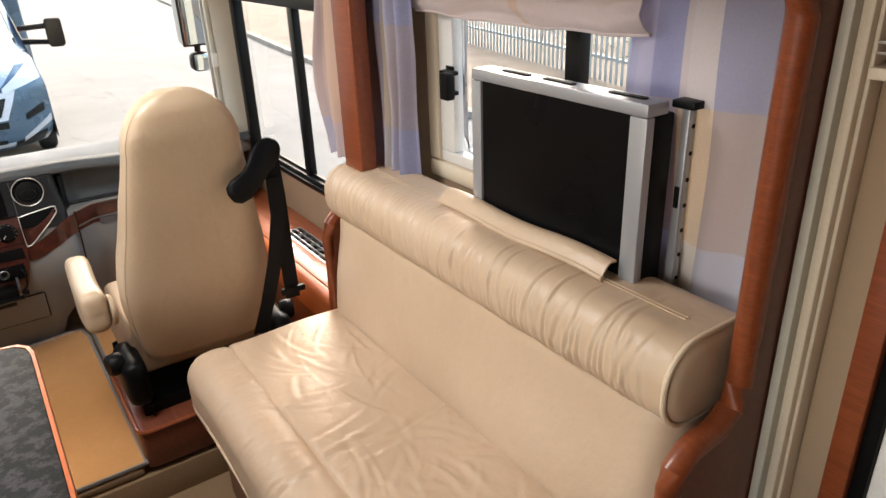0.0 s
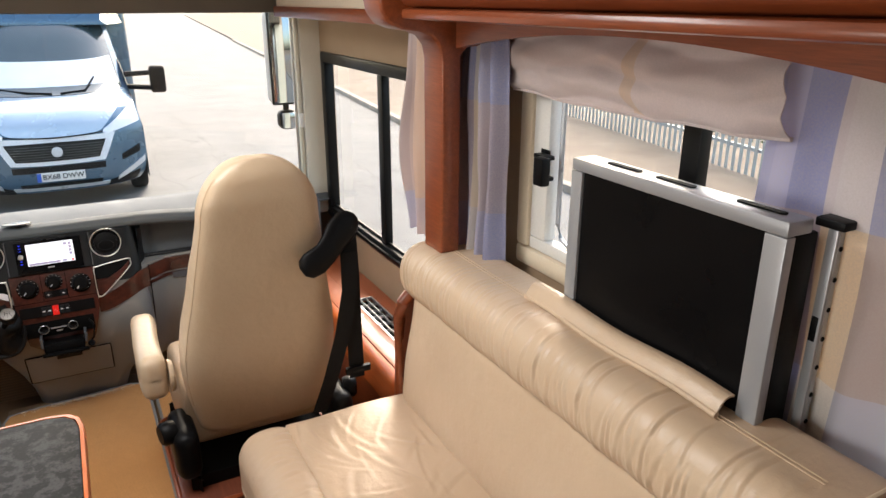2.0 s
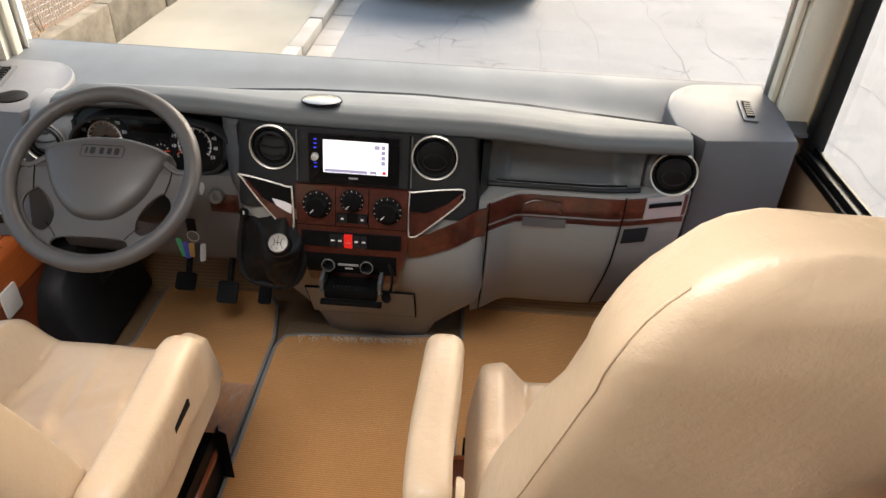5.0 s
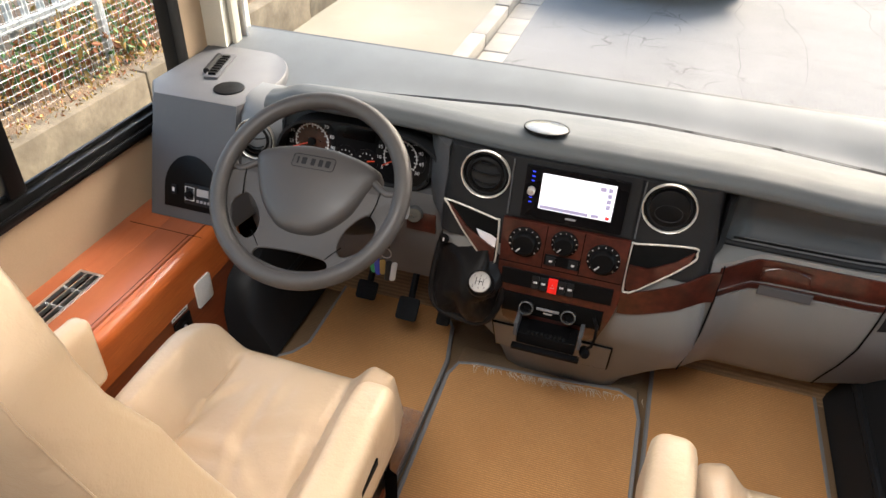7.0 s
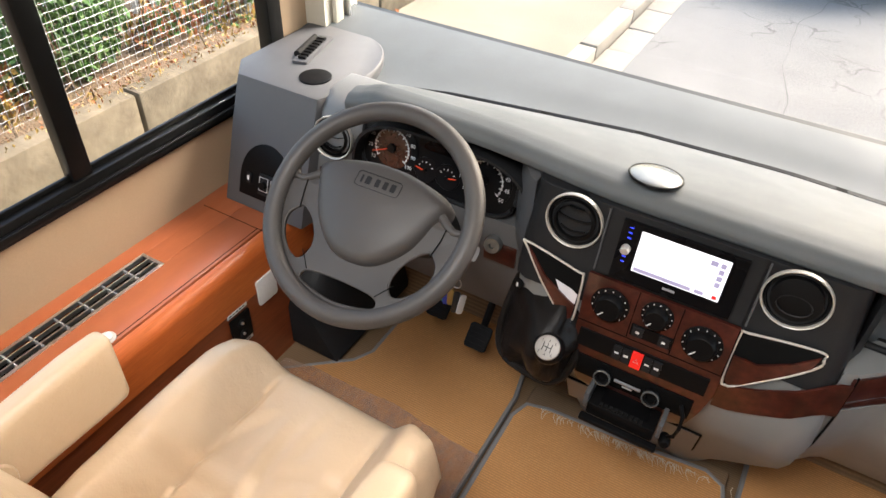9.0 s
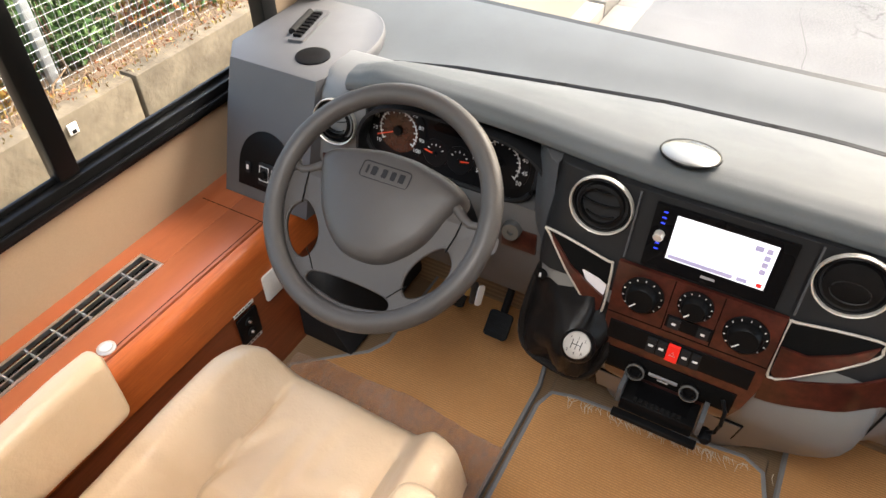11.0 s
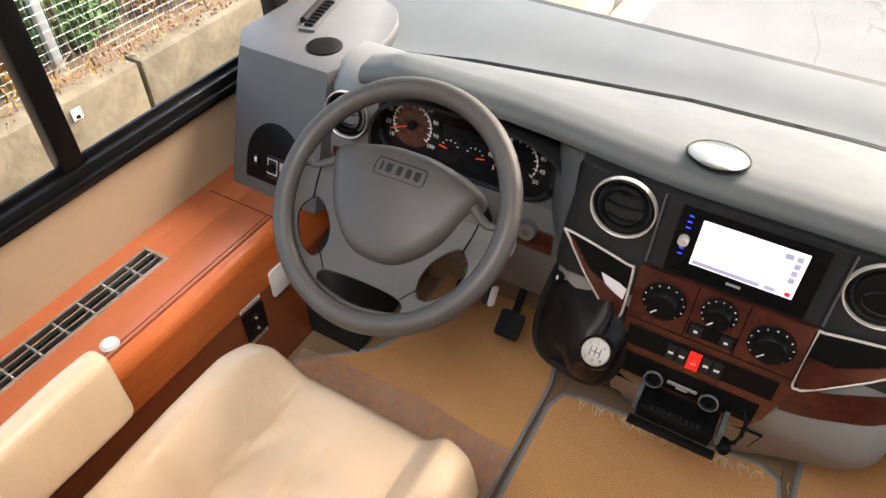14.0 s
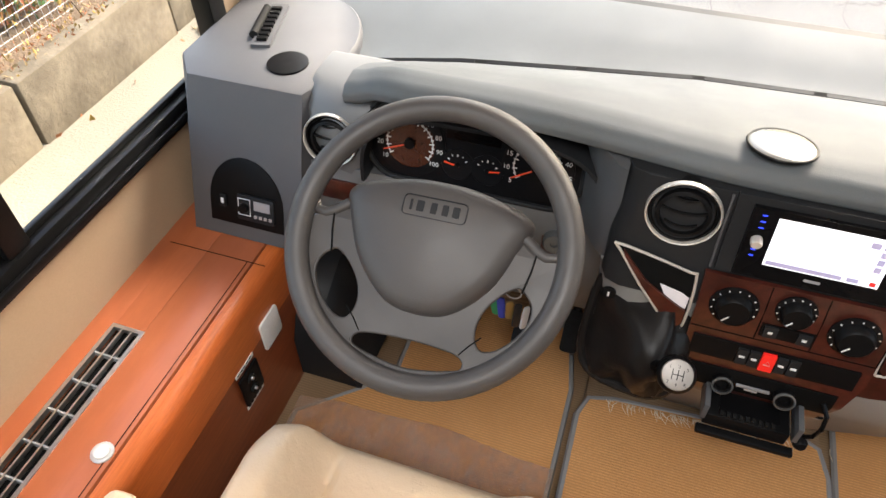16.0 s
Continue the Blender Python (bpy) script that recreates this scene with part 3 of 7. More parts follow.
part("plate", box(XR - 0.009, XR - 0.0045, 1.428, 1.462, 1.06, 1.135, 0.002), M["black"], latch)
for z in (1.068, 1.117):
    part("bracket_arm", box(XR - 0.034, XR - 0.0092, 1.405, 1.455, z, z + 0.01, 0.002), M["black"], latch)
part("block", box(XR - 0.06, XR - 0.0345, 1.385, 1.42, 1.062, 1.128, 0.005), M["black"], latch)
part("lever", tube([(XR - 0.047, 1.42, 1.09), (XR - 0.03, 1.45, 1.095)], 0.005, 8), M["rubber"], latch)

# mats
def mat(name, poly, z, label, axis_bevel=0.006):
    t = thing(name, (poly[0][0], poly[0][1], z - 0.015), label, "floor mat")
    part("carpet", prism(poly, 0.016, Matrix.Translation((0, 0, z - 0.016)), axis_bevel), M["carpet"], t)
    part("binding", tube([(x, y, z - 0.005) for x, y in poly], 0.007, 6, True), M["carpet_edge"], t, "grey stitched edge binding")
    return t


part_block = structure("engine_hump", box(-0.06, 0.41, 1.83, 2.86, 0.0005, 0.029, 0.01), M["carpet_brown"], "low carpeted hump between the cab seats", "floor")
mat("floor_mat", [(-0.055, 1.835), (0.42, 1.835), (0.415, 2.74), (0.40, 2.80), (0.36, 2.82), (0.2, 2.802), (0.0, 2.788), (-0.05, 2.775), (-0.066, 2.73)], 0.045, "tan ribbed carpet mat between the cab seats, frayed in front")
mat("floor_mat", [(-0.085, 1.95), (-0.09, 2.8), (-0.115, 2.93), (-0.2, 3.05), (-0.47, 3.05), (-0.465, 2.74), (-0.49, 2.69), (-0.63, 2.57), (-0.64, 1.95)], 0.016, "tan ribbed carpet mat under the pedals")
mat("floor_mat", [(0.44, 2.0), (0.85, 2.0), (0.845, 3.05), (0.44, 3.05)], 0.016, "tan ribbed carpet mat before the passenger seat")
fray_m = surface("pale_frayed_yarn", (0.72, 0.6, 0.44), (0.6, 0.48, 0.34), 0.9, bump=0.0)
fray, fr_rng = bmesh.new(), random.Random(31)
for k in range(150):
    x = fr_rng.gauss(0.2, 0.07) if k < 90 else fr_rng.uniform(-0.02, 0.38)
    y, ln, a = 2.795 + 0.06 * (x - 0.1) - 0.008, fr_rng.uniform(0.008, 0.032), fr_rng.gauss(-1.5, 0.5)
    tube([(x, y, 0.046), (x + 0.5 * ln * math.cos(a), y + 0.5 * ln * math.sin(a), 0.05), (x + ln * math.cos(a + 0.3), y + ln * math.sin(a + 0.3), 0.047)], (0.0011, 0.0009, 0.0004), 4, bm=fray)
tagged(part("frayed_yarn", fray, fray_m, bpy.data.objects["floor_mat"], "pale loose yarn along the worn front edge"), kind="stuff")


def film_material():
    """Clear creased sheet: mostly see-through, with broken gloss."""
    m, t, b = nodes_of("creased_clear_film")
    creases = noise_of(t, 55, 6, (1.0, 0.5, 1.0), 0.7)
    # Pale pinkish base puts part of the clear film's sheen into its colour.
    b.inputs["Base Color"].default_value = (0.75, 0.55, 0.42, 1)
    b.inputs["Roughness"].default_value = 0.1
    b.inputs["Specular IOR Level"].default_value = 1.0
    bumped(t, b, creases, 1.0, 0.012)
    tr, mx = t.nodes.new("ShaderNodeBsdfTransparent"), t.nodes.new("ShaderNodeMixShader")
    tr.inputs[0].default_value = (0.96, 0.92, 0.88, 1)
    v = spread(t, creases, 0.3, 0.75)
    s2 = t.nodes.new("ShaderNodeMapRange")
    s2.inputs[3].default_value, s2.inputs[4].default_value = 0.06, 0.38
    t.links.new(v, s2.inputs[0])
    t.links.new(s2.outputs[0], mx.inputs[0])
    t.links.new(tr.outputs[0], mx.inputs[1])
    t.links.new(b.outputs[0], mx.inputs[2])
    t.links.new(mx.outputs[0], t.nodes["Material Output"].inputs[0])
    return m


plastic = film_material()
sheet_t = thing("plastic_sheet", (-0.35, 2.5, 0.0165), "crumpled clear protective film over the carpet by the driver seat", "plastic film")


def film(u, v):
    x, y = -0.635 + 0.55 * u, 1.97 + (0.63 + 0.02 * math.sin(u * 3.0) + 0.004 * math.sin(u * 13)) * v
    n = (0.5 - abs(noise.noise((x * 16, y * 9, 0)))) * 0.009 + (0.4 - abs(noise.noise((x * 38 + y * 12, y * 26, 3)))) * 0.005
    return (x, y, 0.0215 + n)


part("film", sheet(film, 90, 90, 0.001), plastic, sheet_t)
toe = structure("toe_board", loft([[(x, 2.98, 0.0), (x, 3.2, 0.32), (x, 3.21, 0.32), (x, 3.21, 0.0)] for x in (XL, XR)]), M["carpet_brown"], "sloping carpeted toe board under the dashboard", "floor")


def footwell_trim(x0, x1, y0, y1, z1, lean, label):
    """Dark moulded cover over the wheel arch, rounded where it meets the floor."""
    t = thing("footwell_trim", ((x0 + x1) / 2, y0, 0), label, "trim", kind="structure")
    part("cover", loft([[(x0, y, 0.0165), (x1, y, 0.0165), (x1 - lean * 0.25, y, z * 0.35), (x1 - lean * 0.7, y, z * 0.8), (x1 - lean, y, z), (x0, y, z)] for y, z in ((y0, z1 * 0.5), (y0 + 0.04, z1 * 0.8), (y0 + 0.14, z1), (y1, z1))]), M["dash_dark"], t)
    part("ridge", tube([(x1 - lean * 0.5, y, z1 * 0.6) for y in np.linspace(y0 + 0.15, y1, 6)], 0.012, 8), M["dash_dark"], t)


footwell_trim(-0.66, -0.52, 2.66, 3.0, 0.27, 0.08, "black moulded footwell cover beside the driver's mat")
footwell_trim(1.058, 0.865, 2.35, 3.0, 0.2, -0.08, "black moulded footwell cover beside the passenger mat")

# side ledges
def ledge(name, side, x_wall, x_edge, y0, y1, grille, label):
    """Boxed-in wooden ledge along a cab wall: top lid, rounded nose, front panel, seams."""
    s = side
    t = thing(name, ((x_wall + x_edge) / 2, y0, 0), label, "ledge", kind="structure")
    a, b = sorted((x_wall, x_edge + s * 0.03))
    gx0, gx1, gy0, gy1 = grille
    top = box(a, min(gx0, b), y0, y1, 0.355, 0.38, 0.001)
    box(gx1, b, y0, y1, 0.355, 0.38, 0.001, bm=top)
    box(gx0, gx1, y0, gy0, 0.355, 0.38, bm=top)
    box(gx0, gx1, gy1, y1, 0.355, 0.38, bm=top)
    part("lid", top, M["ledge_top"], t, "satin cherry laminate lid")
    nose = []
    for k in range(9):
        q = radians(90 * k / 8)
        nose.append((x_edge + s * 0.026 - s * 0.03 * math.sin(q), 0.348 + 0.03 * math.cos(q)))
    nose += [(x_edge - s * 0.004, 0.26), (x_edge + s * 0.026, 0.26)]
    part("nose", loft([[(x, y, z) for x, z in nose] for y in (y0, y1)]), M["orange_edge"], t, "rounded glossy orange wood edge")
    c, d = sorted((x_edge, x_edge + s * 0.018))
    part("front_panel", box(c, d, y0, y1, 0.0, 0.2595), M["cherry"], t)
    part("seam", box(*sorted((x_wall - s * -0.012, x_wall - s * -0.0145)), y0, y1, 0.3802, 0.381), M["shade_seam"], t)
    return t


def vent_grille(x0, x1, y0, y1, z, label):
    t = thing("air_grille", ((x0 + x1) / 2, (y0 + y1) / 2, z), label, "grille")
    fr = box(x0 - 0.003, x0 + 0.004, y0 - 0.003, y1 + 0.003, z - 0.008, z + 0.002)
    box(x1 - 0.004, x1 + 0.003, y0 - 0.003, y1 + 0.003, z - 0.008, z + 0.002, bm=fr)
    box(x0 + 0.004, x1 - 0.004, y0 - 0.003, y0 + 0.004, z - 0.008, z + 0.002, bm=fr)
    box(x0 + 0.004, x1 - 0.004, y1 - 0.004, y1 + 0.003, z - 0.008, z + 0.002, bm=fr)
    part("frame", fr, M["alu"], t)
    for k in (1, 2):
        x = x0 + (x1 - x0) * k / 3
        part("bar", box(x - 0.0016, x + 0.0016, y0 + 0.004, y1 - 0.004, z - 0.008, z + 0.001), M["alu"], t)
    n = round((y1 - y0) / 0.055)
    for k in range(1, n):
        y = y0 + (y1 - y0) * k / n
        part("cross_bar", box(x0 + 0.004, x1 - 0.004, y - 0.0015, y + 0.0015, z - 0.012, z - 0.001), M["silver"], t)
    part("backing", box(x0, x1, y0, y1, z - 0.022, z - 0.016), M["shade_seam"], t)
    return t


ledge("ledge_left", -1, XL, -0.663, 0.9, 2.78, (-0.843, -0.786, 1.62, 2.444), "cherry wood ledge boxed in along the driver side wall")
vent_grille(-0.843, -0.786, 1.62, 2.444, 0.38, "long aluminium air grille let into the wooden ledge")
ledge("ledge_right", 1, XR, 1.06, 1.80, 3.2, (1.165, 1.235, 1.93, 2.45), "cherry wood ledge boxed in along the passenger side wall")
vent_grille(1.165, 1.235, 1.93, 2.45, 0.38, "long aluminium air grille let into the wooden ledge")


# ---- corner boxes beside the dashboard ----
def corner_box(name, top, low, z0, z1, label):
    n = len(top)
    rings = []
    for k in range(4):
        f = k / 3
        rings.append([(low[i][0] + (top[i][0] - low[i][0]) * f, low[i][1] + (top[i][1] - low[i][1]) * f, z0 + (z1 - z0) * f) for i in range(n)])
    cx, cy = sum(p[0] for p in top) / n, sum(p[1] for p in top) / n
    rings[-1] = [(x, y, z - 0.012) for x, y, z in rings[-1]]
    rings.append([(cx + (x - cx) * 0.985, cy + (y - cy) * 0.985, z1 - 0.003) for x, y in top])
    rings.append([(cx + (x - cx) * 0.95, cy + (y - cy) * 0.95, z1) for x, y in top])
    t = thing(name, (cx, cy, z0), label, "console")
    part("casing", loft(rings), M["box_grey"], t)
    return t


arc = [(-0.585 - 0.14 * (1 - math.cos(a)), 2.92 + 0.19 * math.sin(a)) for a in (radians(10 * k) for k in range(1, 10))]
top_l = [(-0.878, 2.84), (-0.832, 2.782), (-0.612, 2.782), (-0.585, 2.87)] + arc + [(-0.878, 3.12)]
low_l = [(-0.878, 2.76), (-0.84, 2.692), (-0.615, 2.692), (-0.60, 2.78)] + arc + [(-0.878, 3.12)]
lbox = corner_box("corner_console", top_l, low_l, 0.382, 0.668, "dark grey moulded corner console with a speaker beside the dashboard")
part("speaker_grille", lathe([(0.036, 0), (0.036, 0.003), (0.032, 0.004), (0.001, 0.0025)], at(-0.676, 2.86, 0.6682, (0, 0, 1))), M["black"], lbox, "round black speaker grille")
vent = part("demister", prism(rrect(0.035, 0.15, 0.004), 0.006, at(-0.765, 2.965, 0.6682, (0, 0, 1), 14)), M["box_grey"], lbox)
for k in range(8):
    y = -0.055 + 0.0155 * k
    part("louvre", box(-0.009, 0.009, y, y + 0.009, 0.0062, 0.012, m=at(-0.765, 2.965, 0.6682, (0, 0, 1), 14)), M["black"], vent)
part("demister_roller", tube([at(-0.785, 2.965, 0.676, (0, 0, 1), 14) @ Vector((0, y, 0)) for y in (-0.05, 0.05)], 0.008, 10), M["rubber"], vent)
slope = Vector((0.0, 0.09, 0.274)).normalized()
face_n = Vector((0, -slope.z, slope.y))


def on_face(dx, h, off=0.001):
    """A place on the sloping front of the corner console, h up the slope from the ledge."""
    p = Vector((dx, 2.692, 0.382)) + slope * h + face_n * off
    return Matrix.Translation(p) @ face_n.to_track_quat("Z", "Y").to_matrix().to_4x4()


half_disc = [(0.075 * math.cos(radians(a)), 0.09 * math.sin(radians(a))) for a in range(0, 181, 12)]
half_disc = [(-0.075, -0.045)] + [(-x, y) for x, y in half_disc] + [(0.075, -0.045)]
panel = part("switch_panel", prism(half_disc, 0.003, on_face(-0.725, 0.075), 0.001), M["black"], lbox, "rounded black control panel")
part("rocker", box(-0.052, -0.04, -0.012, 0.012, 0.003, 0.008, 0.001, m=on_face(-0.725, 0.075)), M["dash_dark"], panel)
part("rocker_mark", box(-0.049, -0.043, -0.004, 0.006, 0.0082, 0.009, m=on_face(-0.725, 0.075)), M["white_print"], panel)
part("heater_unit", prism(rrect(0.075, 0.05, 0.004), 0.006, on_face(-0.725, 0.075) @ Matrix.Translation((0.022, -0.004, 0.003)), 0.001), M["dash_dark"], panel)
part("heater_display", box(0.02, 0.052, -0.004, 0.014, 0.0092, 0.0105, m=on_face(-0.725, 0.075)), M["silver"], panel)
part("heater_knob", lathe([(0.01, 0), (0.009, 0.008), (0.001, 0.009)], on_face(-0.725, 0.075) @ Matrix.Translation((0.0, -0.004, 0.009)), 16), M["black"], panel)
part("heater_frame", tube([on_face(-0.725, 0.075) @ Vector(p) for p in ((-0.012, -0.018, 0.0095), (-0.012, 0.014, 0.0095), (0.012, 0.014, 0.0095), (0.012, -0.018, 0.0095))], 0.0012, 6, True), M["white_print"], panel)
for k in range(4):
    part("heater_button", box(0.02 + 0.01 * k, 0.026 + 0.01 * k, -0.02, -0.014, 0.0092, 0.011, m=on_face(-0.725, 0.075)), M["silver"], panel)
part("stub", tube([(-0.622, 2.79, 0.585), (-0.606, 2.768, 0.583)], 0.008, 10), M["black"], lbox)

arc_r = [(0.91 + 0.15 * (1 - math.cos(q)), 3.0 + 0.21 * math.sin(q)) for q in (radians(10 * k) for k in range(1, 10))]
top_r = [(1.185, 2.875), (0.965, 2.845), (0.912, 2.93)] + arc_r + [(1.205, 3.225), (1.205, 3.05)]
low_r = [(1.185, 2.865), (0.965, 2.835), (0.92, 2.93)] + arc_r + [(1.205, 3.225), (1.205, 3.05)]
rbox = corner_box("corner_console", top_r, low_r, 0.382, 0.682, "grey moulded corner console below the passenger window")
vent = part("demister", prism(rrect(0.035, 0.13, 0.004), 0.005, at(1.11, 3.03, 0.6822, (0, 0, 1), -8)), M["box_grey"], rbox)
for k in range(7):
    y = -0.048 + 0.0145 * k
    part("louvre", box(-0.009, 0.009, y, y + 0.008, 0.0052, 0.011, m=at(1.11, 3.03, 0.6822, (0, 0, 1), -8)), M["black"], vent)


# ---- dashboard ----
dash = thing("dashboard", (XC, 2.9, 0.1), "grey moulded dashboard with burl wood trim and round air vents", "dashboard")


def gap_y(x):
    return interp(x, (-0.62, -0.37, -0.2, 0.0, 0.25, 0.55, 0.95), (2.93, 2.978, 3.01, 3.045, 3.06, 3.065, 3.03))


def gap_z(x):
    return interp(x, (-0.62, -0.4, 0.3, 0.95), (0.645, 0.66, 0.657, 0.632))


def lip_y(x):
    return 2.70 + 0.07 * smoothstep(-0.42, -0.5, x) + 0.06 * smoothstep(0.6, 0.93, x) + 0.034 * smoothstep(0.12, -0.26, x) * smoothstep(-0.5, -0.42, x)


def lip_z(x):
    return 0.742 - 0.042 * smoothstep(-0.42, -0.53, x) - 0.035 * smoothstep(0.45, 0.93, x)


def pad(u, v):
    """The padded top from under its lip back to the demister slot; v runs backwards."""
    x = -0.53 + 1.44 * u
    ly, lz, gy, gz = lip_y(x), lip_z(x), gap_y(x) - 0.006, gap_z(x)
    ay, az = ly + 0.045, lz + 0.011
    prof = ((ly + 0.10, lz - 0.03), (ly + 0.015, lz - 0.032), (ly + 0.002, lz - 0.022), (ly, lz - 0.008), (ly + 0.012, lz + 0.006), (ay, az)) + tuple(
        (ay + (gy - ay) * f, az + (gz + 0.001 - az) * f + e) for f, e in ((0.2, 0.004), (0.4, 0.006), (0.6, 0.005), (0.8, 0.003), (1.0, 0.0))) + ((gy, gz - 0.03),)
    k = v * (len(prof) - 1)
    i = min(int(k), len(prof) - 2)
    f = k - i
    return (x, prof[i][0] + (prof[i + 1][0] - prof[i][0]) * f, prof[i][1] + (prof[i + 1][1] - prof[i][1]) * f)


part("upper_pad", sheet(pad, 60, 33, 0.004), M["dash_top"], dash, "grained light-grey padded top", 60)


def shelf(u, v):
    x = XL + 0.003 + (XR - XL - 0.006) * u
    y = gap_y(x) + 0.008 + (3.235 - gap_y(x) - 0.008) * v
    return (x, y, gap_z(x) - 0.004 + 0.008 * smoothstep(0.0, 0.5, v) + 0.002 * v + (0.672 - gap_z(x)) * smoothstep(0.0, 0.9, v))


part("windscreen_shelf", sheet(shelf, 50, 14, 0.01), M["dash_top"], dash, "smooth grey shelf below the windscreen", 60)
# Near-black sheet under the gap stands in for the shade down there.
part("gap_shadow", sheet(lambda u, v: (-0.6 + 1.56 * u, gap_y(-0.6 + 1.56 * u) - 0.012 + 0.035 * v, gap_z(-0.6 + 1.56 * u) - 0.022), 40, 1, 0.004), M["shade_seam"], dash, "dark sheet painting the shade in the gap behind the pad")
# Second near-black strip paints the gap's shade along its whole length.
part("gap_shade_strip", sheet(lambda u, v: (-0.585 + 1.53 * u, gap_y(-0.585 + 1.53 * u) - 0.009 + 0.017 * v, gap_z(-0.585 + 1.53 * u) - 0.002 + 0.003 * v), 60, 1, 0.003), M["shade_seam"], dash)
for a, b in ((-0.54, -0.375), (-0.355, -0.205), (-0.185, -0.012), (0.008, 0.18), (0.2, 0.37), (0.39, 0.56), (0.58, 0.74)):
    part("demister_slot", sheet(lambda u, v: (a + (b - a) * u, gap_y(a + (b - a) * u) - 0.004 + 0.007 * v, gap_z(a + (b - a) * u) + 0.001 + 0.002 * v), 8, 1, 0.003), M["black"], dash)
cap = part("speaker_cap", lathe([(0.041, 0), (0.041, 0.003), (0.036, 0.005), (0.012, 0.005), (0.001, 0.0045)], at(0.1, 2.752, 0.7575, (0, 0.14, 1))), M["cap_grey"], dash, "round reflective grey cap")

part("cap_rim", tube([at(0.1, 2.752, 0.7575, (0, 0.14, 1)) @ Vector((0.0425 * math.cos(a), 0.0425 * math.sin(a), 0.0015)) for a in (2 * math.pi * k / 40 for k in range(40))], 0.0022, 6, True), M["black"], cap)

# fascia: front faces as depth against height
ZF = (0.0, 0.06, 0.17, 0.28, 0.36, 0.42, 0.48, 0.56, 0.63, 0.73)
YC = (2.84, 2.805, 2.755, 2.70, 2.65, 2.633, 2.64, 2.652, 2.675, 2.695)


def face_y(z):
    return interp(z, ZF, YC)


def ring_at(z, xl, xr, y, depth=2.95, r=0.03):
    return [(xl, depth, z), (xl, y + r, z), (xl + 0.3 * r, y + 0.3 * r, z), (xl + r, y, z), (xl + (xr - xl) * 0.35, y, z), (xl + (xr - xl) * 0.65, y, z),
            (xr - r, y, z), (xr - 0.3 * r, y + 0.3 * r, z), (xr, y + r, z), (xr, depth, z)]


cons = [(0.02, 0.05, 0.35), (0.1, 0.04, 0.37), (0.17, 0.02, 0.42), (0.24, -0.01, 0.475), (0.3, -0.035, 0.48), (0.38, -0.06, 0.475), (0.46, -0.08, 0.47), (0.54, -0.09, 0.465)]
part("console", loft([ring_at(z, a, b, face_y(z) + 0.006, 2.95, 0.05) for z, a, b in cons]), M["console_grey"], dash, "grey lower centre console", 60)
part("centre_fascia", loft([ring_at(z, a, b, face_y(z) + 0.002, 2.79, 0.03) for z, a, b in ((0.541, -0.085, 0.455), (0.6, -0.085, 0.455), (0.66, -0.083, 0.45), (0.718, -0.08, 0.445))]), M["dash_dark"], dash, "dark fascia round the radio", 60)


def plate(poly, off=0.0, thick=0.006, bev=0.0015):
    """A plate that follows the fascia; poly in x and z."""
    b = bmesh.new()
    f = b.faces.new([b.verts.new((x, face_y(z) - off, z)) for x, z in poly])
    bmesh.ops.triangulate(b, faces=[f])
    r = bmesh.ops.extrude_face_region(b, geom=b.faces[:])
    for v in (g for g in r["geom"] if isinstance(g, bmesh.types.BMVert)):
        v.co.y -= thick
    return b


def strip(pts, step=0.012):
    """Closed outline with extra points, so that plates bend with the fascia."""
    out = []
    for p, q in zip(pts, pts[1:] + pts[:1]):
        n = max(1, int(math.dist(p, q) / step))
        out += [(p[0] + (q[0] - p[0]) * k / n, p[1] + (q[1] - p[1]) * k / n) for k in range(n)]
    return out


def slab(x0, x1, z0, z1, off=0.0, thick=0.006):
    """A bent rectangular plate on the fascia."""
    n = max(1, int((z1 - z0) / 0.02))
    rings = []
    for k in range(n + 1):
        z = z0 + (z1 - z0) * k / n
        y = face_y(z) - off
        rings.append([(x0, y, z), (x1, y, z), (x1, y - thick, z), (x0, y - thick, z)])
    return loft(rings)


def air_vent(x, y, z, n, slats, r=0.05):
    """Round swivelling vent with a bright ring."""
    m = at(x, y, z, n)
    v = part("air_vent", lathe([(r * 0.93, -0.02), (r * 0.93, 0.0), (r * 0.84, 0.004), (r * 0.8, -0.004), (r * 0.7, -0.006)], m, 36, caps=False), M["black"], dash)
    part("ring", lathe([(r * 1.0, 0.0), (r * 1.0, 0.005), (r * 0.975, 0.008), (r * 0.94, 0.007), (r * 0.925, 0.003), (r * 0.925, 0.0)], m, 40, caps=False), M["chrome"], v, "satin chrome ring")
    part("well", lathe([(r * 0.925, 0.001), (r * 0.8, -0.016), (0.001, -0.018)], m, 30, caps=False), M["shade_seam"], v)
    if slats:
        part("rim", lathe([(r * 0.72, -0.004), (r * 0.72, 0.005), (r * 0.62, 0.007), (r * 0.6, -0.004)], m, 30, caps=False), M["black"], v)
        for k in (-1, 0, 1):
            h = 0.021 * k
            w = math.sqrt(max((r * 0.61) ** 2 - h * h, 1e-6))
            part("slat", sheet(lambda a, c: m @ Vector(((2 * a - 1) * w, h - 0.004 + 0.006 * (2 * a - 1) ** 2 + 0.004 * c, -0.008 + 0.013 * c)), 10, 3, 0.002), M["black"], v)
    else:
        part("flap", lathe([(r * 0.74, -0.006), (r * 0.72, 0.004), (r * 0.4, 0.0085), (0.001, 0.01)], m, 30), M["black"], v, "closed ribbed flap")
        part("flap_seam", tube([m @ Vector((r * 0.5 * math.cos(a), -0.008 + r * 0.34 * math.sin(a), 0.0085)) for a in (2 * math.pi * k / 24 for k in range(24))], 0.0011, 5, True), M["dash_dark"], v)
    return v


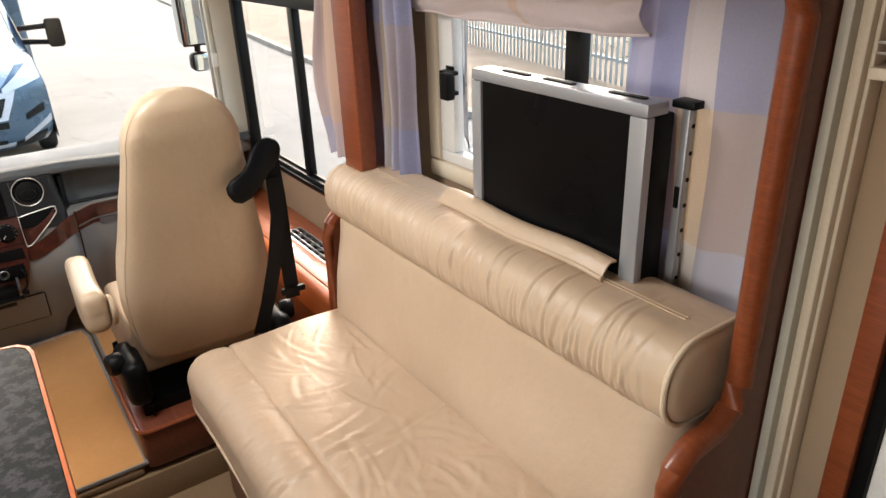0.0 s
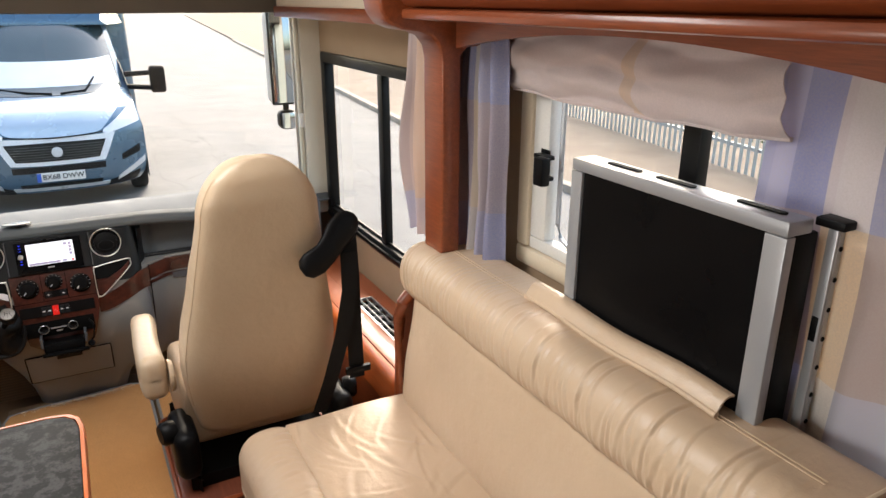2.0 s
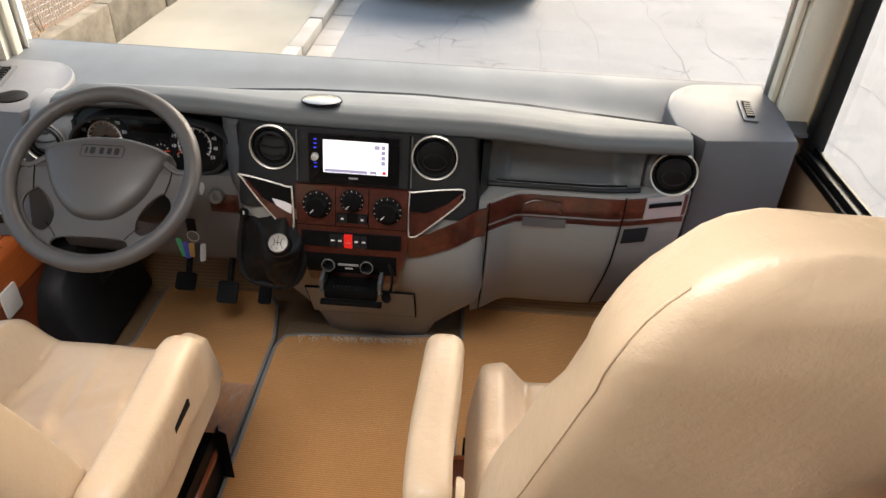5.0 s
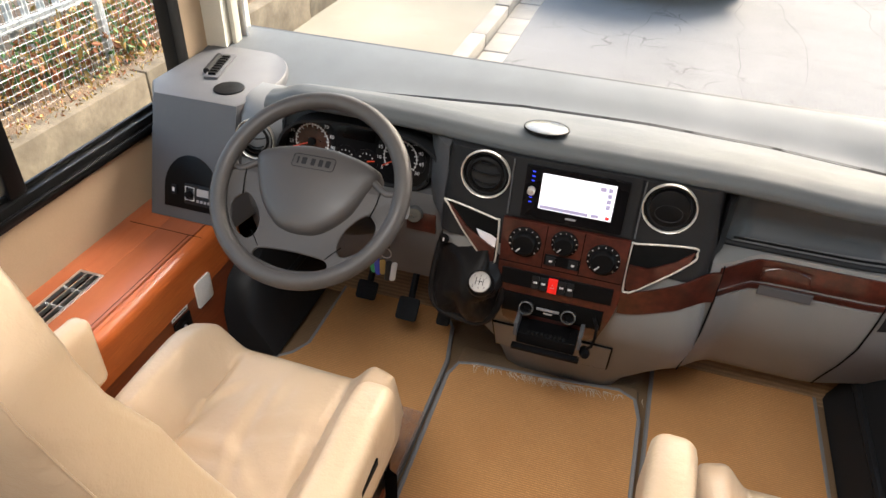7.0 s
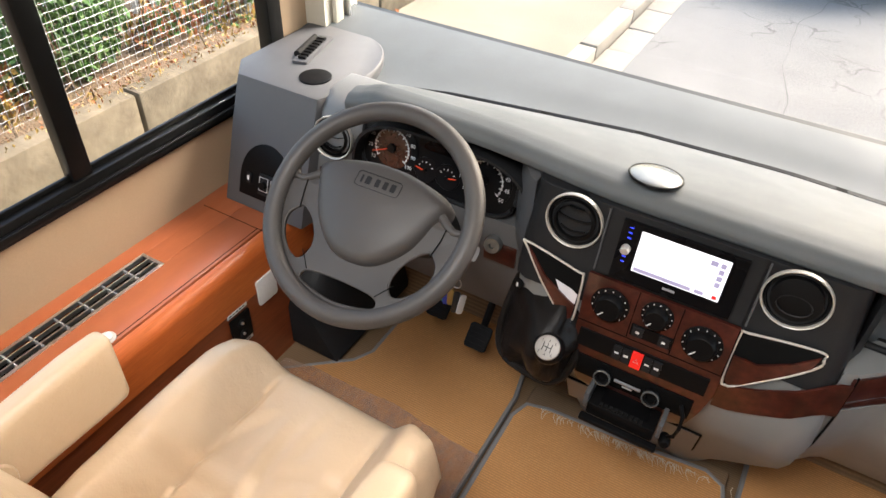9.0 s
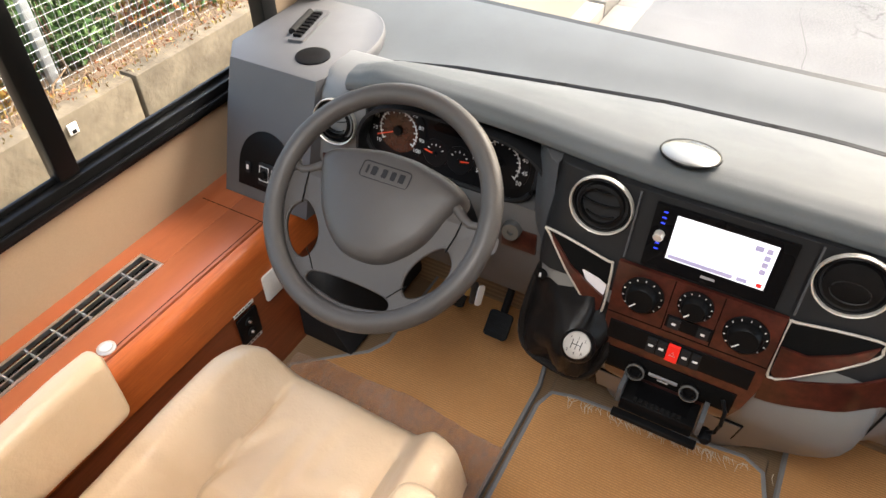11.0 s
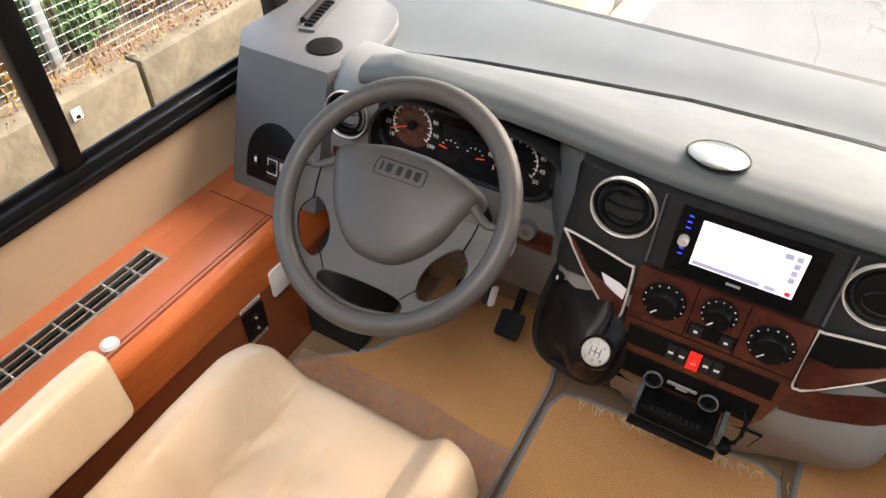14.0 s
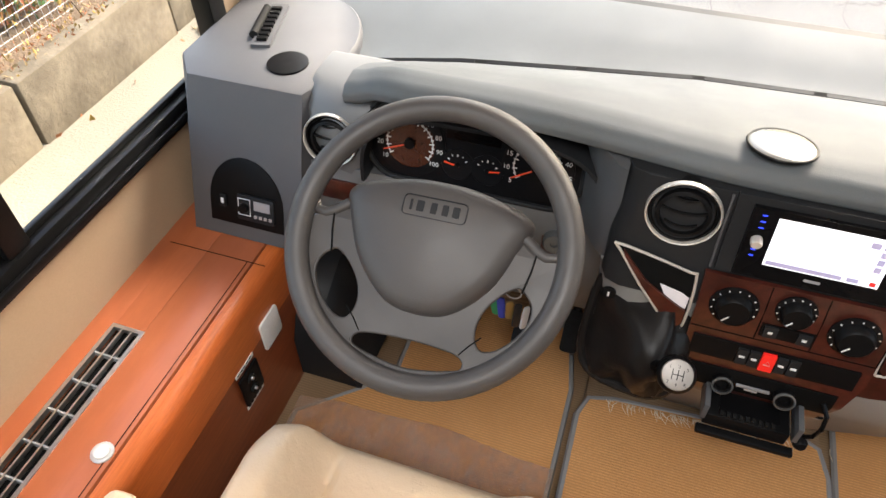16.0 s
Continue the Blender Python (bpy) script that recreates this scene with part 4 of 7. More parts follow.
air_vent(0.003, face_y(0.681) - 0.002, 0.675, (0, -1, 0.12), True)
air_vent(0.353, face_y(0.681) - 0.002, 0.675, (0, -1, 0.12), False)

for x in (0.056, 0.304):
    part("fascia_ridge", tube([(x, face_y(z) - 0.002, z) for z in (0.606, 0.64, 0.68, 0.716)], 0.0018, 6), M["dash_grey"], dash)

# radio
radio = part("radio_surround", slab(0.062, 0.298, 0.607, 0.722, 0.0, 0.006), M["dash_dark"], dash)
rb = part("radio", slab(0.083, 0.277, 0.613, 0.713, 0.007, 0.006), M["screen_off"], dash, "double-height radio with a lit map screen")
part("screen", slab(0.115, 0.254, 0.634, 0.704, 0.0135, 0.001), M["screen_on"], rb, "bright white display")
part("screen_bar", slab(0.118, 0.21, 0.636, 0.642, 0.0148, 0.0004), M["screen_bar"], rb)
part("menu_button", slab(0.216, 0.23, 0.6365, 0.6425, 0.0148, 0.0004), M["screen_bar"], rb)
part("home_button", slab(0.243, 0.25, 0.6365, 0.6425, 0.0148, 0.0004), M["red"], rb)
for k in range(4):
    part("map_icon", slab(0.24, 0.248, 0.69 - 0.011 * k, 0.698 - 0.011 * k, 0.0148, 0.0004), M["screen_bar"], rb)
part("map_icon", slab(0.225, 0.236, 0.69, 0.698, 0.0148, 0.0004), M["screen_bar"], rb)
part("volume_knob", lathe([(0.0075, 0), (0.0075, 0.01), (0.006, 0.012), (0.001, 0.012)], at(0.098, face_y(0.668) - 0.0135, 0.668), 20), M["chrome"], rb)
for z in (0.703, 0.694, 0.685, 0.652, 0.643):
    part("key_light", slab(0.095, 0.101, z, z + 0.0016, 0.0135, 0.0006), M["blue_led"], rb)
part("maker_mark", slab(0.17, 0.19, 0.622, 0.6255, 0.0135, 0.0004), M["silver"], rb)


# door-like pockets either side
def pocket(poly, wood, side):
    poly = [smooth_at(poly, k / 44) for k in range(44)]
    # Flat near-black plate paints the shade inside the pocket.
    p = part("storage_pocket", plate(strip(poly), 0.001, 0.003), M["shade_seam"], dash, "chrome-rimmed pocket, its hollow's shade painted as a dark plate")
    part("rim", tube([(x, face_y(z) - 0.005, z) for x, z in poly], 0.0022, 8, True), M["chrome"], p, "satin chrome rim")
    part("wood_lip", plate(strip(wood), 0.004, 0.004), M["burl"], p, "burl wood lip")
    return p


pk = pocket([(-0.066, 0.612), (0.03, 0.594), (0.044, 0.586), (0.046, 0.508), (0.036, 0.495), (0.02, 0.503), (-0.06, 0.598)], [(-0.06, 0.606), (-0.02, 0.567), (0.043, 0.531), (0.042, 0.506), (0.034, 0.499), (0.02, 0.507), (-0.056, 0.597)], -1)
part("paper_card", plate([(0.0, 0.566), (0.03, 0.56), (0.043, 0.553), (0.042, 0.533), (0.012, 0.545)], 0.0035, 0.0012), M["card"], pk, "white folded card")
pocket([(0.302, 0.592), (0.315, 0.600), (0.41, 0.612), (0.42, 0.602), (0.412, 0.582), (0.33, 0.508), (0.312, 0.498), (0.303, 0.508)], [(0.305, 0.558), (0.34, 0.557), (0.385, 0.579), (0.416, 0.604), (0.41, 0.584), (0.33, 0.511), (0.313, 0.502), (0.306, 0.51)], 1)

# climate panel
CLZ = (0.322, 0.345, 0.36, 0.47, 0.602)
CLL, CLR = (0.11, 0.09, 0.074, 0.056, 0.052), (0.25, 0.268, 0.276, 0.302, 0.3)
crings = []
for z in np.linspace(0.602, 0.322, 30):
    p, q, y = interp(z, CLZ, CLL), interp(z, CLZ, CLR), face_y(z) - 0.002
    crings.append([(p, y, z), (q, y, z), (q, y - 0.006, z), (p, y - 0.006, z)])
wood = part("climate_panel", loft(crings), M["burl"], dash, "glossy burl wood control panel")


def turn_knob(x, z, r, label=""):
    y = face_y(z) - 0.008
    k = part("rotary_knob", lathe([(r, 0), (r, 0.003), (r * 0.78, 0.005), (r * 0.72, 0.016), (r * 0.62, 0.019), (0.001, 0.019)], at(x, y, z, (0, -1, 0.15)), 26), M["black"], wood)
    part("pointer", box(-0.001, 0.001, r * 0.25, r * 0.62, 0.0192, 0.0198, m=at(x, y, z, (0, -1, 0.15), 140)), M["white_print"], k)
    for a in range(-130, 131, 26):
        part("tick", box(-0.0008, 0.0008, r * 0.86, r * 0.93, 0.0046, 0.0056, m=at(x, y, z, (0, -1, 0.15), a)), M["white_print"], k)
    return k


turn_knob(0.101, 0.562, 0.0325)
turn_knob(0.178, 0.574, 0.0265)
turn_knob(0.256, 0.558, 0.0325)
for a, b in ((0.052, 0.141), (0.143, 0.214), (0.216, 0.3)):
    part("panel_ridge", tube([(b, face_y(z) - 0.008, z) for z in (0.601, 0.57, 0.54, 0.515)], 0.0011, 6), M["shade_seam"], wood)
part("panel_seam", tube([(x, face_y(0.513) - 0.008, 0.513) for x in np.linspace(0.055, 0.3, 8)], 0.0011, 6), M["shade_seam"], wood)
part("button_strip", slab(0.144, 0.214, 0.524, 0.546, 0.0085, 0.002), M["black"], wood)
for a in (0.148, 0.192):
    part("button", slab(a, a + 0.018, 0.526, 0.544, 0.0106, 0.003), M["dash_dark"], wood)
    part("mark", slab(a + 0.006, a + 0.012, 0.533, 0.537, 0.0137, 0.0004), M["white_print"], wood)
row = part("switch_panel", slab(0.064, 0.288, 0.464, 0.5, 0.0085, 0.003), M["black"], wood)
for k, x in enumerate((0.135, 0.1515, 0.188, 0.2045)):
    sw = part("switch", slab(x - 0.007, x + 0.007, 0.467, 0.495, 0.0116, 0.004), M["dash_dark"], wood)
    part("mark", slab(x - 0.004, x + 0.004, 0.4805, 0.4845, 0.0158, 0.0004), M["white_print"], wood)
hz = part("hazard_switch", slab(0.1605, 0.179, 0.466, 0.497, 0.0116, 0.0055), M["red"], wood, "bright red hazard switch")
tri = [(0.1697 + 0.0052 * math.cos(a), 0.4815 + 0.0052 * math.sin(a)) for a in (radians(90 + 120 * k) for k in range(3))]
part("triangle", tube([(x, face_y(z) - 0.0175, z) for x, z in tri], 0.0005, 5, True), M["white_print"], wood)
# The bay's inner shade is a thin near-black slab on the wood.
part("lower_bay", slab(0.072, 0.278, 0.39, 0.445, 0.0085, 0.002), M["shade_seam"], wood, "bay with two sockets, its shade painted as a dark plate")
for x in (0.125, 0.212):
    s = part("power_socket", lathe([(0.0145, 0), (0.0145, 0.012), (0.012, 0.014), (0.0095, 0.013), (0.009, 0.003), (0.001, 0.003)], at(x, face_y(0.42) - 0.0106, 0.42, (0, -1, 0.3)), 24), M["black"], wood)
    part("ring", lathe([(0.0155, 0.012), (0.0155, 0.0145), (0.013, 0.0155), (0.0125, 0.0125)], at(x, face_y(0.42) - 0.0106, 0.42, (0, -1, 0.3)), 24, caps=False), M["cap_grey"], s, "grey metal ring")
part("socket_bar", slab(0.145, 0.192, 0.418, 0.422, 0.0106, 0.004), M["silver"], wood)
part("mark", slab(0.16, 0.178, 0.404, 0.409, 0.0106, 0.0006), M["white_print"], wood)
part("ashtray", box(0.115, 0.238, 2.59, 2.65, 0.342, 0.372, 0.004), M["black"], dash, "open black ashtray drawer")
part("ashtray_well", box(0.135, 0.222, 2.602, 2.64, 0.3722, 0.3735), M["screen_off"], dash)
part("ashtray_lip", box(0.108, 0.25, 2.574, 2.5895, 0.336, 0.346, 0.003), M["black"], dash)
for k in range(9):
    part("ashtray_rib", box(0.136 + 0.0092 * k, 0.141 + 0.0092 * k, 2.592, 2.6, 0.3722, 0.377), M["rubber"], dash)
for x in (0.108, 0.24):
    part("ashtray_arm", box(x, x + 0.008, 2.585, 2.645, 0.365, 0.4, 0.001), M["dash_grey"], dash, "bent dark bracket")
cable = [(0.262, 2.618, 0.432), (0.271, 2.605, 0.42), (0.272, 2.598, 0.395), (0.268, 2.6, 0.37), (0.258, 2.605, 0.355)]
part("cable", tube(cable, 0.0035, 8), M["black"], dash)
part("plug", lathe([(0.009, 0), (0.011, 0.006), (0.011, 0.02), (0.007, 0.026), (0.001, 0.026)], at(0.255, 2.615, 0.345, (0.2, -1, 0.2)), 18), M["black"], dash)
door = part("console_door", slab(0.045, 0.312, 0.165, 0.288, -0.004, 0.006), M["console_grey"], dash, "hinged grey console door")
part("door_pull", slab(0.14, 0.22, 0.264, 0.28, 0.0022, 0.003), M["dash_dark"], door)
part("door_seam", tube([(x, face_y(z) + 0.002, z) for x, z in strip([(0.043, 0.163), (0.314, 0.163), (0.314, 0.29), (0.043, 0.29)])], 0.0022, 6, True), M["shade_seam"], door)
for k in range(3):
    part("side_hook", box(0.44, 0.456, 2.80, 2.815, 0.19 + 0.018 * k, 0.2 + 0.018 * k, 0.002), M["black"], dash)

# passenger side of the dashboard
YR = (2.93, 2.91, 2.875, 2.82, 2.78, 2.758, 2.752, 2.755)
ZR = (0.12, 0.14, 0.2, 0.29, 0.37, 0.46, 0.53, 0.575)


def side_y(x, z):
    return interp(z, ZR, YR) - 0.006 + 0.05 * smoothstep(0.75, 0.98, x) - 0.07 * smoothstep(0.56, 0.45, x)


part("passenger_panel", loft([[(x, 2.98, 0.12)] + [(x, side_y(x, z), z) for z in np.linspace(0.12, 0.575, 20)] + [(x, 2.98, 0.575)] for x in np.linspace(0.455, 0.945, 22)]), M["console_grey"], dash, "curved grey panel with the glovebox", 60)


def side_plate(x0, x1, zlo, zhi, off, thick, nx=14, nz=6):
    """A plate that follows the passenger panel; zlo and zhi may vary with x."""
    lo = zlo if callable(zlo) else (lambda x: zlo)
    hi = zhi if callable(zhi) else (lambda x: zhi)

    def f(u, v):
        x = x0 + (x1 - x0) * u
        z = lo(x) + (hi(x) - lo(x)) * v
        return (x, side_y(x, z) - off, z)
    return sheet(f, nx, nz, thick)


part("trim_strip", side_plate(0.475, 0.94, 0.515, 0.566, 0.004, 0.004), M["burl"], dash, "burl wood strip above the glovebox")
part("trim_strip", side_plate(0.475, 0.94, 0.495, 0.507, 0.004, 0.004), M["burl"], dash)
part("trim_strip", sheet(lambda u, v: (0.302 + 0.172 * u, face_y(0.5) - 0.004 + 0.028 * smoothstep(0.6, 1.0, u), 0.44 + 0.055 * smoothstep(0, 1, u) + (0.053 + 0.019 * u) * v), 12, 5, 0.004), M["burl"], dash, "rising burl wood strip beside the console")
gb = part("glovebox_door", side_plate(0.482, 0.785, 0.16, 0.489, 0.003, 0.003), M["console_grey"], dash, "wide grey glovebox door")
part("glovebox_latch", side_plate(0.56, 0.66, 0.484, 0.506, 0.0095, 0.004), M["box_grey"], gb)
part("badge_recess", side_plate(0.555, 0.645, 0.523, 0.553, 0.0085, 0.001), M["burl"], dash)
part("badge_rim", tube([(x, side_y(x, z) - 0.01, z) for x, z in ((0.555, 0.525), (0.56, 0.545), (0.58, 0.555), (0.62, 0.555), (0.64, 0.547), (0.646, 0.525))], 0.0016, 6), M["burl"], dash)
part("seam", tube([(0.478, side_y(0.478, z) - 0.003, z) for z in np.linspace(0.14, 0.57, 14)], 0.0018, 6), M["shade_seam"], dash)
part("seam", tube([(0.79, side_y(0.79, z) - 0.003, z) for z in np.linspace(0.14, 0.57, 14)], 0.0018, 6), M["shade_seam"], dash)
part("cup_holder", side_plate(0.84, 0.93, 0.512, 0.57, 0.0085, 0.004), M["silver"], dash, "grey folding cup holder")
part("cup_slot", side_plate(0.845, 0.925, 0.545, 0.556, 0.0128, 0.001), M["shade_seam"], dash)
part("coin_slot", side_plate(0.80, 0.86, 0.44, 0.485, 0.004, 0.001), M["dash_dark"], dash)
# open tray above the glovebox
TRAY = ((2.762, 0.578), (2.775, 0.5655), (2.80, 0.5765), (2.822, 0.605), (2.826, 0.65), (2.812, 0.69), (2.79, 0.705))


def tray_face(u, v):
    """The shallow hollow above the glovebox, from its lower lip up under the pad."""
    x = 0.472 + 0.35 * u
    k = v * (len(TRAY) - 1)
    i = min(int(k), len(TRAY) - 2)
    y, z = (TRAY[i][j] + (TRAY[i + 1][j] - TRAY[i][j]) * (k - i) for j in (0, 1))
    end = smoothstep(0.14, 0.0, u) + smoothstep(0.82, 1.0, u)
    return (x, y + 0.03 * smoothstep(0.7, 0.95, x) - 0.05 * end * smoothstep(0.1, 0.5, v), z - 0.02 * smoothstep(0.6, 0.93, x) * v)


part("open_tray", sheet(tray_face, 30, 24, 0.004), M["tray_grey"], dash, "shallow dark tray above the glovebox", 70)
part("tray_lip", tube([(x, 2.757 + 0.03 * smoothstep(0.7, 0.95, x), 0.581) for x in np.linspace(0.47, 0.82, 12)], 0.006, 8), M["dash_dark"], dash)
part("tray_ledge", tube([(x, 2.783 + 0.03 * smoothstep(0.7, 0.95, x), 0.5785) for x in np.linspace(0.49, 0.8, 12)], 0.0025, 6), M["black"], dash)
part("tray_end", loft([[(0.455, 2.70, z), (0.472, 2.74, z), (0.48, d, z), (0.455, d, z)] for z, d in ((0.5757, 2.93), (0.64, 2.93), (0.70, 2.80))]), M["dash_dark"], dash)
part("end_column", loft([ring_at(z, 0.805, 0.95, 2.795 - 0.01 * f, d, 0.05) for z, f, d in ((0.5755, 0, 2.98), (0.62, 0, 2.98), (0.655, -2, 2.97), (0.675, -5, 2.92))]), M["dash_grey"], dash, "", 60)
air_vent(0.892, 2.787, 0.622, (-0.05, -1, 0.15), False, 0.053)

# instrument side
part("knee_panel", loft([[(x, 3.0, 0.24), (x, 2.885, 0.215), (x, 2.81, 0.28), (x, 2.768, 0.42), (x, 2.758, 0.51), (x, 2.768, 0.545), (x, 3.0, 0.545)] for x in np.linspace(-0.615, -0.088, 10)]), M["lower_grey"], dash, "grey lower panel behind the wheel", 60)
for a, b in ((-0.60, -0.50), (-0.19, -0.12)):
    part("trim_strip", box(a, b, 2.757, 2.764, 0.45 if a > -0.3 else 0.475, 0.5 if a > -0.3 else 0.52, 0.002), M["burl"], dash, "burl wood insert")
part("ignition_barrel", lathe([(0.019, -0.01), (0.019, 0.012), (0.016, 0.017), (0.006, 0.017), (0.005, 0.012), (0.001, 0.012)], at(-0.168, 2.757, 0.497, (0.1, -1, 0.25)), 22), M["cap_grey"], dash, "grey ignition barrel")
part("binnacle_wall", box(-0.505, -0.088, 2.84, 2.87, 0.5355, 0.684), M["dash_dark"], dash)
hood = []
for k in range(25):
    a = math.pi * k / 24
    hood.append((-0.297 - 0.205 * math.copysign(abs(math.cos(a)) ** 0.6, math.cos(a)), 0.545 + 0.15 * math.sin(a) ** 0.7))
part("binnacle_hood", sheet(lambda u, v: (hood[min(int(u * 24), 24)][0] * 1.0, 2.745 + 0.08 * v, hood[min(int(u * 24), 24)][1] * (1.0 - 0.01 * v)), 24, 4, 0.006), M["dash_dark"], dash, "", 60)
part("binnacle_side", loft([[(-0.615, d, z), (-0.615, 2.80 - f, z), (-0.59, 2.775 - f, z), (-0.53, 2.77 - f, z), (-0.495, 2.79 - f, z), (-0.495, d, z)] for z, f, d in ((0.5357, 0.005, 2.95), (0.6, 0.01, 2.95), (0.645, 0.0, 2.95), (0.665, -0.02, 2.93), (0.675, -0.05, 2.91))]), M["lower_grey"], dash, "", 60)
part("binnacle_side", loft([[(-0.15, 2.825, z), (-0.15, 2.81, z), (-0.136, 2.775 - f, z), (-0.112, 2.735 - f, z), (-0.092, 2.708 - f, z), (-0.078, 2.70 - f, z), (-0.078, 2.825, z)] for z, f in ((0.5357, 0.0), (0.6, 0.005), (0.66, 0.0), (0.712, 0.0))]), M["dash_grey"], dash, "", 60)
air_vent(-0.558, 2.762, 0.606, (0.12, -1, 0.2), True, 0.047)

PM = at(-0.32, 2.787, 0.617, (0, -1, 0.22))
part("panel_rim", tube([PM @ Vector((x, y, 0.001)) for x, y in rrect(0.358, 0.143, 0.052, 6)], 0.005, 8, True), M["dash_dark"], dash)
sp = part("switch_plate", box(-0.525, -0.47, 2.7535, 2.7575, 0.476, 0.514, 0.002), M["burl"], dash, "burl wood switch plate")
for k in range(2):
    part("rocker", box(-0.518 + 0.023 * k, -0.5 + 0.023 * k, 2.7495, 2.7533, 0.482, 0.508, 0.0015), M["black"], sp)
cl = part("instrument_panel", prism(rrect(0.355, 0.14, 0.05, 6), 0.006, PM @ Matrix.Translation((0, 0, -0.006)), 0.002), M["dial"], dash, "unlit instrument cluster with white scales")


def number(text, size, m, parent):
    cu = bpy.data.curves.new("numeral", "FONT")
    cu.body, cu.size, cu.align_x, cu.align_y, cu.extrude = text, size, "CENTER", "CENTER", 0.0002
    cu.resolution_u = 2
    cu.materials.append(M["white_print"])
    o = new("numeral", cu)
    o.matrix_basis = m
    o.parent, o.matrix_parent_inverse = parent, placed(parent).inverted()
    return o


def dial(x, z, r, start, end, n, needle, words=()):
    m = PM @ Matrix.Translation((x + 0.32, z - 0.617, 0.0005))
    d = part("dial", lathe([(r, 0), (r, 0.002), (r * 0.96, 0.003), (0.001, 0.0022)], m, 36), M["dial"], cl)
    if r > 0.03:
        part("scale_arc", tube([m @ Vector((0.66 * r * math.sin(radians(a)), 0.66 * r * math.cos(radians(a)), 0.0035)) for a in np.linspace(start, end, 22)], 0.001, 5), M["white_print"], d)
    for k in range(n):
        a = start + (end - start) * k / (n - 1)
        long = 0.14 if k % 2 == 0 else 0.08
        part("tick", box(-0.001, 0.001, r * (0.7 - long), r * 0.7, 0.0032, 0.0038, m=m @ pose(0, 0, 0, 0, 0, -a)), M["white_print"], d)
    part("needle", box(-0.0011, 0.0011, -0.004, r * 0.8, 0.006, 0.0075, m=m @ pose(0, 0, 0, 0, 0, -needle)), M["orange_needle"], d, "red needle")
    for k, w in enumerate(words):
        a = radians(start + (end - start) * k / (len(words) - 1))
        number(w, 0.0115, m @ Matrix.Translation((0.86 * r * math.sin(a), 0.86 * r * math.cos(a), 0.0042)), d)
    part("hub", lathe([(r * 0.16, 0.004), (r * 0.15, 0.009), (0.001, 0.009)], m, 18), M["black"], d)
    return d


spd = dial(-0.425, 0.614, 0.06, -125, 125, 25, -112, ("10", "20", "30", "40", "50", "60", "70", "80", "90", "100"))
dial(-0.213, 0.614, 0.058, -125, 125, 21, -120, ("5", "10", "15", "20", "25", "30", "35", "40", "45", "50"))
dial(-0.343, 0.592, 0.027, -60, 60, 5, -80)
dial(-0.293, 0.592, 0.027, -60, 60, 5, 80)
part("trip_display", box(-0.045, 0.045, 0.018, 0.046, 0.0002, 0.002, 0.0005, m=PM), M["screen_off"], cl)
# A brown disc paints the reflection that lies on the speedometer.
glare = wood_material("painted_dial_reflection", (0.07, 0.022, 0.012), (0.04, 0.014, 0.009), 0.25)
part("dial_reflection", lathe([(0.0575, 0.0023), (0.0575, 0.0028), (0.001, 0.0028)], PM @ Matrix.Translation((-0.105, -0.003, 0.0005)), 36), glare, spd, "brown reflection painted on the dial face")
cigar = part("rocker_button", lathe([(0.011, 0), (0.0105, 0.004), (0.007, 0.005), (0.001, 0.004)], at(-0.066, face_y(0.527) - 0.0, 0.527, (0, -1, 0.1)), 18), M["black"], dash)
part("mark", box(-0.0015, 0.0015, -0.004, 0.004, 0.0045, 0.0058, m=at(-0.066, face_y(0.527), 0.527, (0, -1, 0.1))), M["white_print"], cigar)


# ---- steering wheel, gear lever, pedals, keys ----
WC = Vector((-0.302, 2.53, 0.664))
WN = Vector((0.017, -0.63, 0.777)).normalized()
WM = Matrix.Translation(WC) @ WN.to_track_quat("Z", "Y").to_matrix().to_4x4()
sw = thing("steering_wheel", (-0.302, 2.66, 0.5), "dark grey four-spoke steering wheel on a stubby column", "steering wheel")
R = 0.182
part("rim", tube([WM @ Vector((R * math.cos(a), R * math.sin(a), 0.0)) for a in (2 * math.pi * k / 72 for k in range(72))], 0.0168, 16, True), M["wheel"], sw, "grained round rim")
hub = [(-0.125, 0.048), (-0.098, 0.066), (-0.04, 0.08), (0.0, 0.082), (0.04, 0.08), (0.098, 0.066), (0.125, 0.048), (0.117, 0.015), (0.095, -0.035), (0.06, -0.075), (0.025, -0.093), (-0.025, -0.093), (-0.06, -0.075), (-0.095, -0.035), (-0.117, 0.015)]
hub = [smooth_at(hub, k / 60) for k in range(60)]
rings = []
for s, h in ((1.0, -0.045), (1.02, -0.02), (1.0, -0.006), (0.965, 0.004), (0.9, 0.0105), (0.78, 0.015), (0.45, 0.019), (0.02, 0.0205)):
    rings.append([WM @ Vector((x * s, y * s + 0.004, h - 0.004)) for x, y in hub])
hubp = part("hub", loft(rings), M["wheel"], sw, "smooth padded hub", 50)


